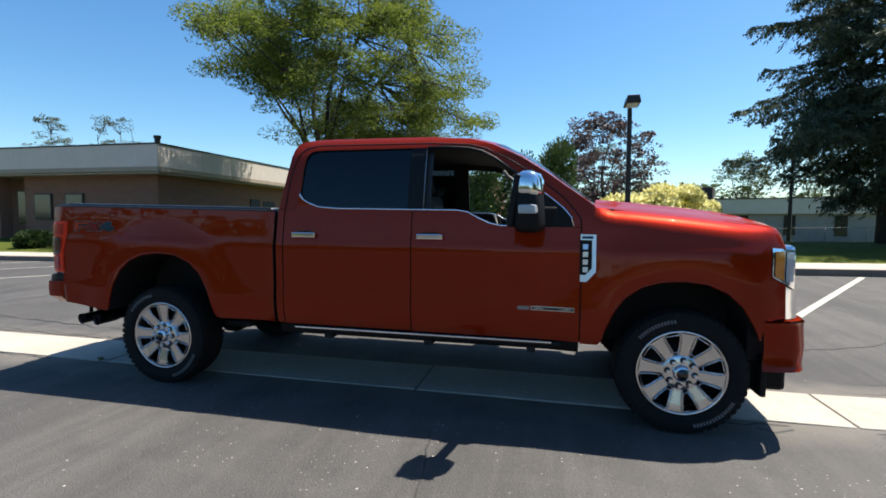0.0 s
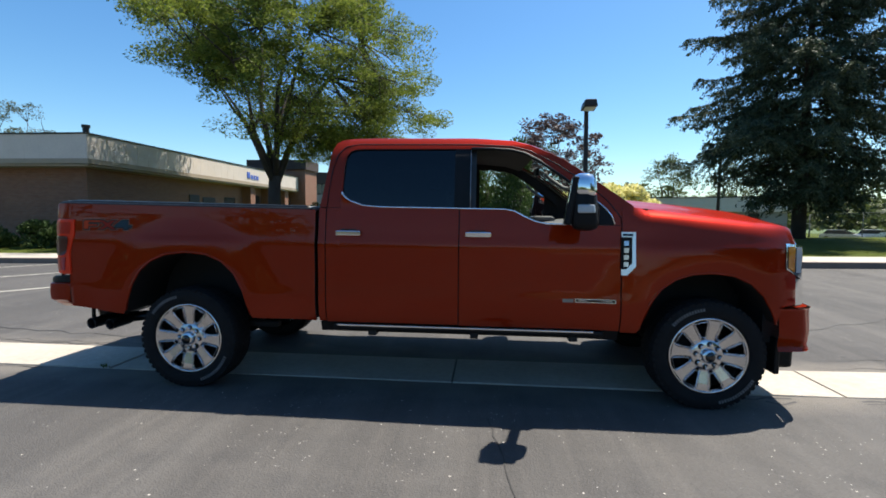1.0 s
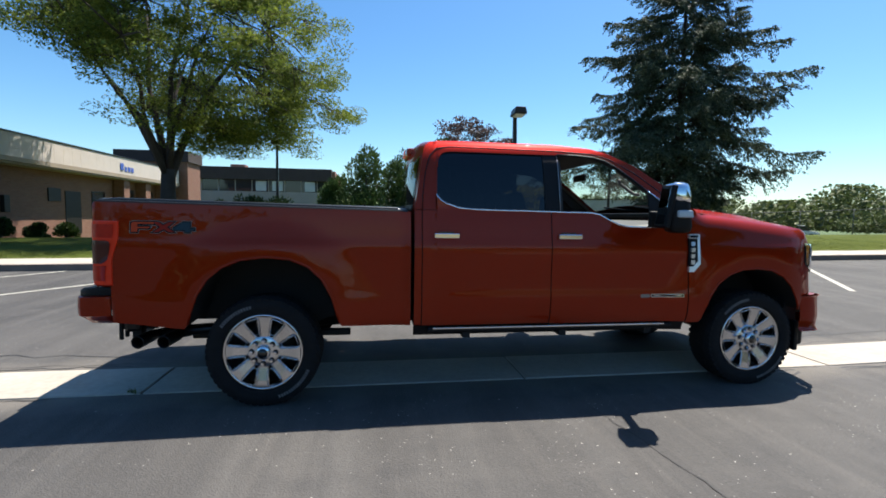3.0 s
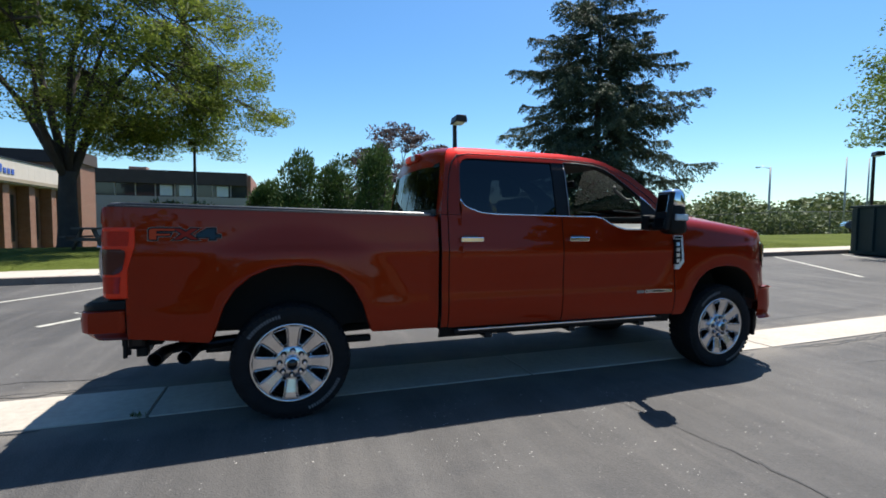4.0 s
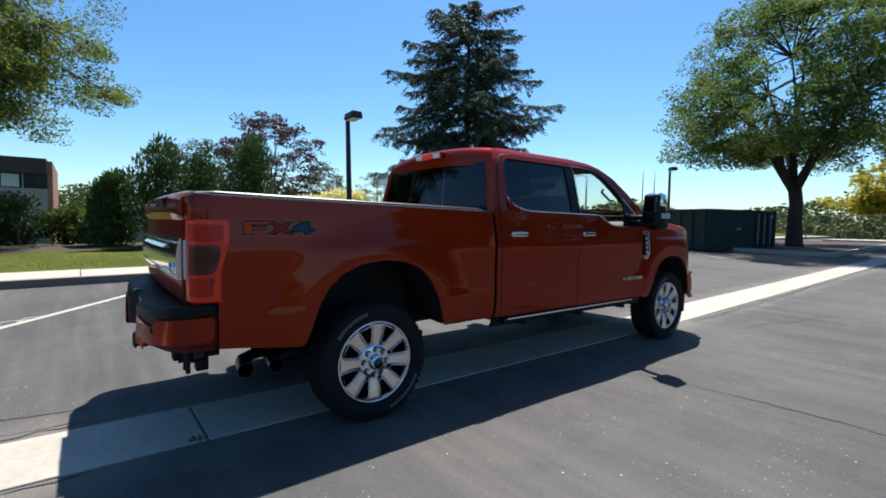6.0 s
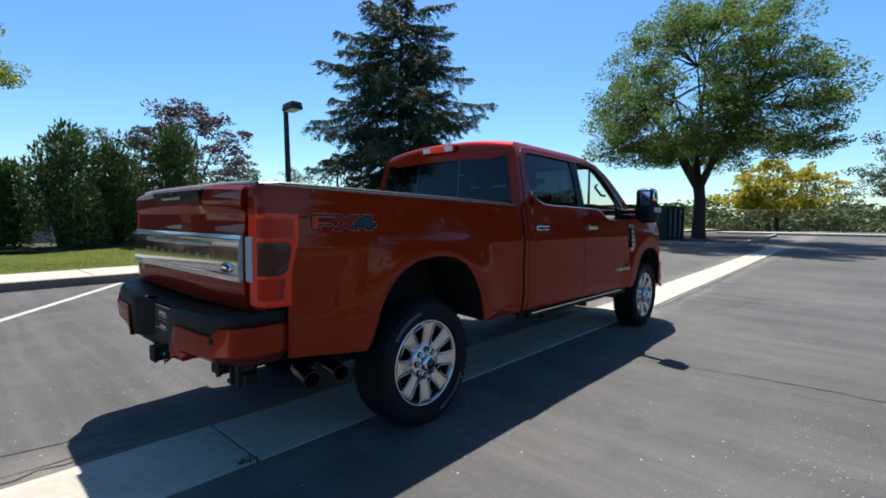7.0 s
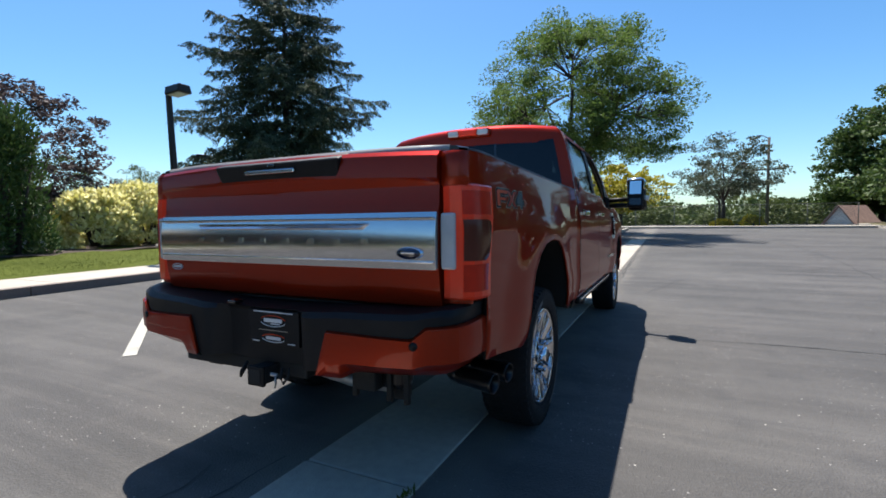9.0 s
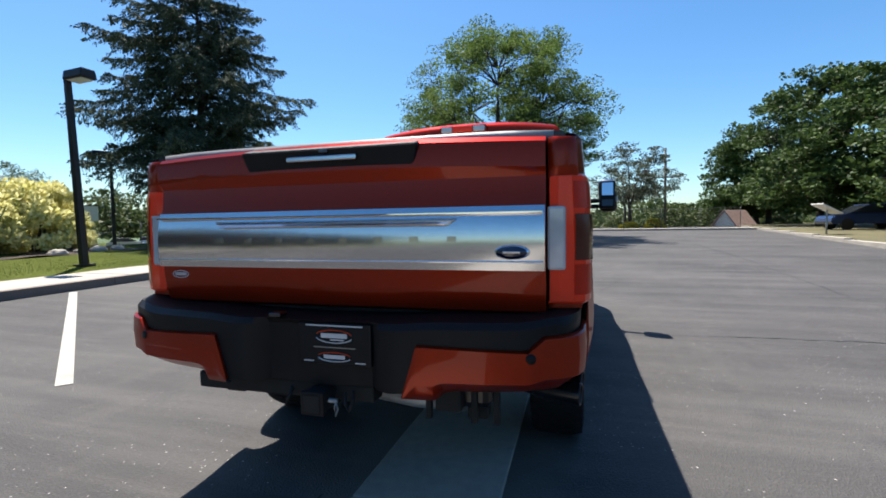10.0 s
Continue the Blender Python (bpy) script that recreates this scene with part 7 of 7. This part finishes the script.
    for k in range(8):
        a = 2 * math.pi * k / 8
        bm = lathe_bm([(0.001, -0.142), (0.011, -0.141), (0.014, -0.134), (0.014, -0.1)], 6)
        bm.transform(Matrix.Translation((0.085 * math.cos(a), 0, 0.085 * math.sin(a))))
        part("lug_nut", bm, CHROME, w)
        # Flat black disc stands in for the shade in the nut's pocket
        bm = lathe_bm([(0.001, -0.1092), (0.019, -0.1092), (0.021, -0.106)], 16)
        bm.transform(Matrix.Translation((0.085 * math.cos(a), 0, 0.085 * math.sin(a))))
        part("pocket_shade", bm, UNDER, w)
    cp = part("centre_cap", lathe_bm([(0.001, -0.152), (0.042, -0.150), (0.05, -0.144), (0.054, -0.13), (0.056, -0.1)], 32), CHROME, w, "chrome centre cap with dark field", True)
    part("dark_field", lathe_bm([(0.001, -0.1555), (0.036, -0.1535), (0.037, -0.149)], 28), GLOSSB, cp, "", True)
    return w


for ax, turn in ((0.0, 3), (WB, 8)):
    for side in (-1, 1):
        wheel(ax, side, turn)


# Cabin
def seat(x, y, wide, bench=False, lean=-14):
    st = part("seat", box_bm(x - 0.26, x + 0.26, y - wide / 2, y + wide / 2, 0.86, 1.04, 0.05), LEATHER, truck, "black leather seat with grey inserts")
    part("seat_base", box_bm(x - 0.2, x + 0.2, y - wide / 2 + 0.05, y + wide / 2 - 0.05, 0.62, 0.87), UNDER, st)
    bm = box_bm(-0.07, 0.07, y - wide / 2, y + wide / 2, 0.0, 0.66, 0.05)
    bm.transform(pose(x - 0.27, 0, 1.0, 0, lean, 0))
    part("backrest", bm, LEATHER, st)
    for yy in ([y] if not bench else [y - 0.5, y + 0.5]):
        bm = box_bm(-0.05, 0.05, yy - 0.13, yy + 0.13, 0.68, 0.87, 0.04)
        bm.transform(pose(x - 0.27, 0, 1.0, 0, lean, 0))
        part("headrest", bm, LEATHER, st)
        bm = box_bm(0.062, 0.08, yy - 0.13, yy + 0.13, 0.12, 0.55, 0.012)
        bm.transform(pose(x - 0.27, 0, 1.0, 0, lean, 0))
        part("insert", bm, TRIMGREY, st)


seat(2.42, -0.43, 0.54)
seat(2.42, 0.43, 0.54)
seat(1.76, 0.0, 1.5, True, -7)
part("centre_console", box_bm(2.2, 3.0, -0.14, 0.14, 0.7, 1.12, 0.03), LEATHER, truck)
bm = box_bm(2.92, 3.45, -0.85, 0.85, 1.1, 1.42, 0.06)
for vtx in bm.verts:
    if vtx.co.x < 3.1 and vtx.co.z > 1.3:
        vtx.co.z -= 0.05
ds = part("dashboard", bm, TRIMGREY, truck, "grey and black dashboard")
part("dash_lower", box_bm(2.90, 3.4, -0.84, 0.84, 0.85, 1.2, 0.04), LEATHER, ds)
part("screen", box_bm(2.895, 2.93, -0.13, 0.13, 1.18, 1.34, 0.01), GLOSSB, ds)
part("instrument_hood", box_bm(2.86, 3.1, 0.25, 0.62, 1.32, 1.43, 0.04), LEATHER, ds)
v, f = [], []
ring = [Vector((0, 0.19 * math.cos(a), 0.19 * math.sin(a))) for a in (2 * math.pi * k / 24 for k in range(25))]
tube(v, f, [pose(2.74, 0.43, 1.27, 0, -24, 0) @ p for p in ring], [0.016] * 25, 7)
sw = mesh_part("steering_wheel", v, f, LEATHER, truck, smooth=True)
part("wheel_hub", box_bm(2.75, 2.86, 0.36, 0.50, 1.2, 1.31, 0.02), LEATHER, sw)
tube_part("wheel_spoke", [pose(2.74, 0.43, 1.27, 0, -24, 0) @ Vector((0.02, y, 0)) for y in (-0.18, 0, 0.18)], 0.018, LEATHER, sw, 6)
part("rear_view_mirror", box_bm(2.86, 2.89, -0.13, 0.13, 1.80, 1.87, 0.012), BLACKP, truck)
for s in (-1, 1):
    panel("door_lining", cols(1.2, 3.35, 0.1), lambda x: 0.62, lambda x: (ip(x, BELT_R) if x < 2.2 else ip(x, BELT_F)) - 0.012, 6, lambda x, z: 0.90 - 0.03 * smooth((1.15 - z) / 0.1), LEATHER, s)
    panel("pillar_lining", cols(2.18, 2.33, 0.05), lambda x: 1.46, lambda x: 1.95, 5, lambda x, z: gh(z) - 0.05, LEATHER, s)
    panel("rail_lining", cols(1.30, 3.2, 0.06, [p[0] for p in WINTOP]), lambda x: ip(x, WINTOP), lambda x: min(ip(x, WINTOP) + 0.09, ip(x, RAIL) - 0.01), 3, lambda x, z: gh(z) - 0.045, HEADLINER, s)
    tube_part("grab_handle", [(2.86, s * 0.80, 1.76), (2.88, s * 0.77, 1.73), (3.0, s * 0.79, 1.645), (3.03, s * 0.83, 1.64)], 0.014, TRIMGREY, truck, 6)
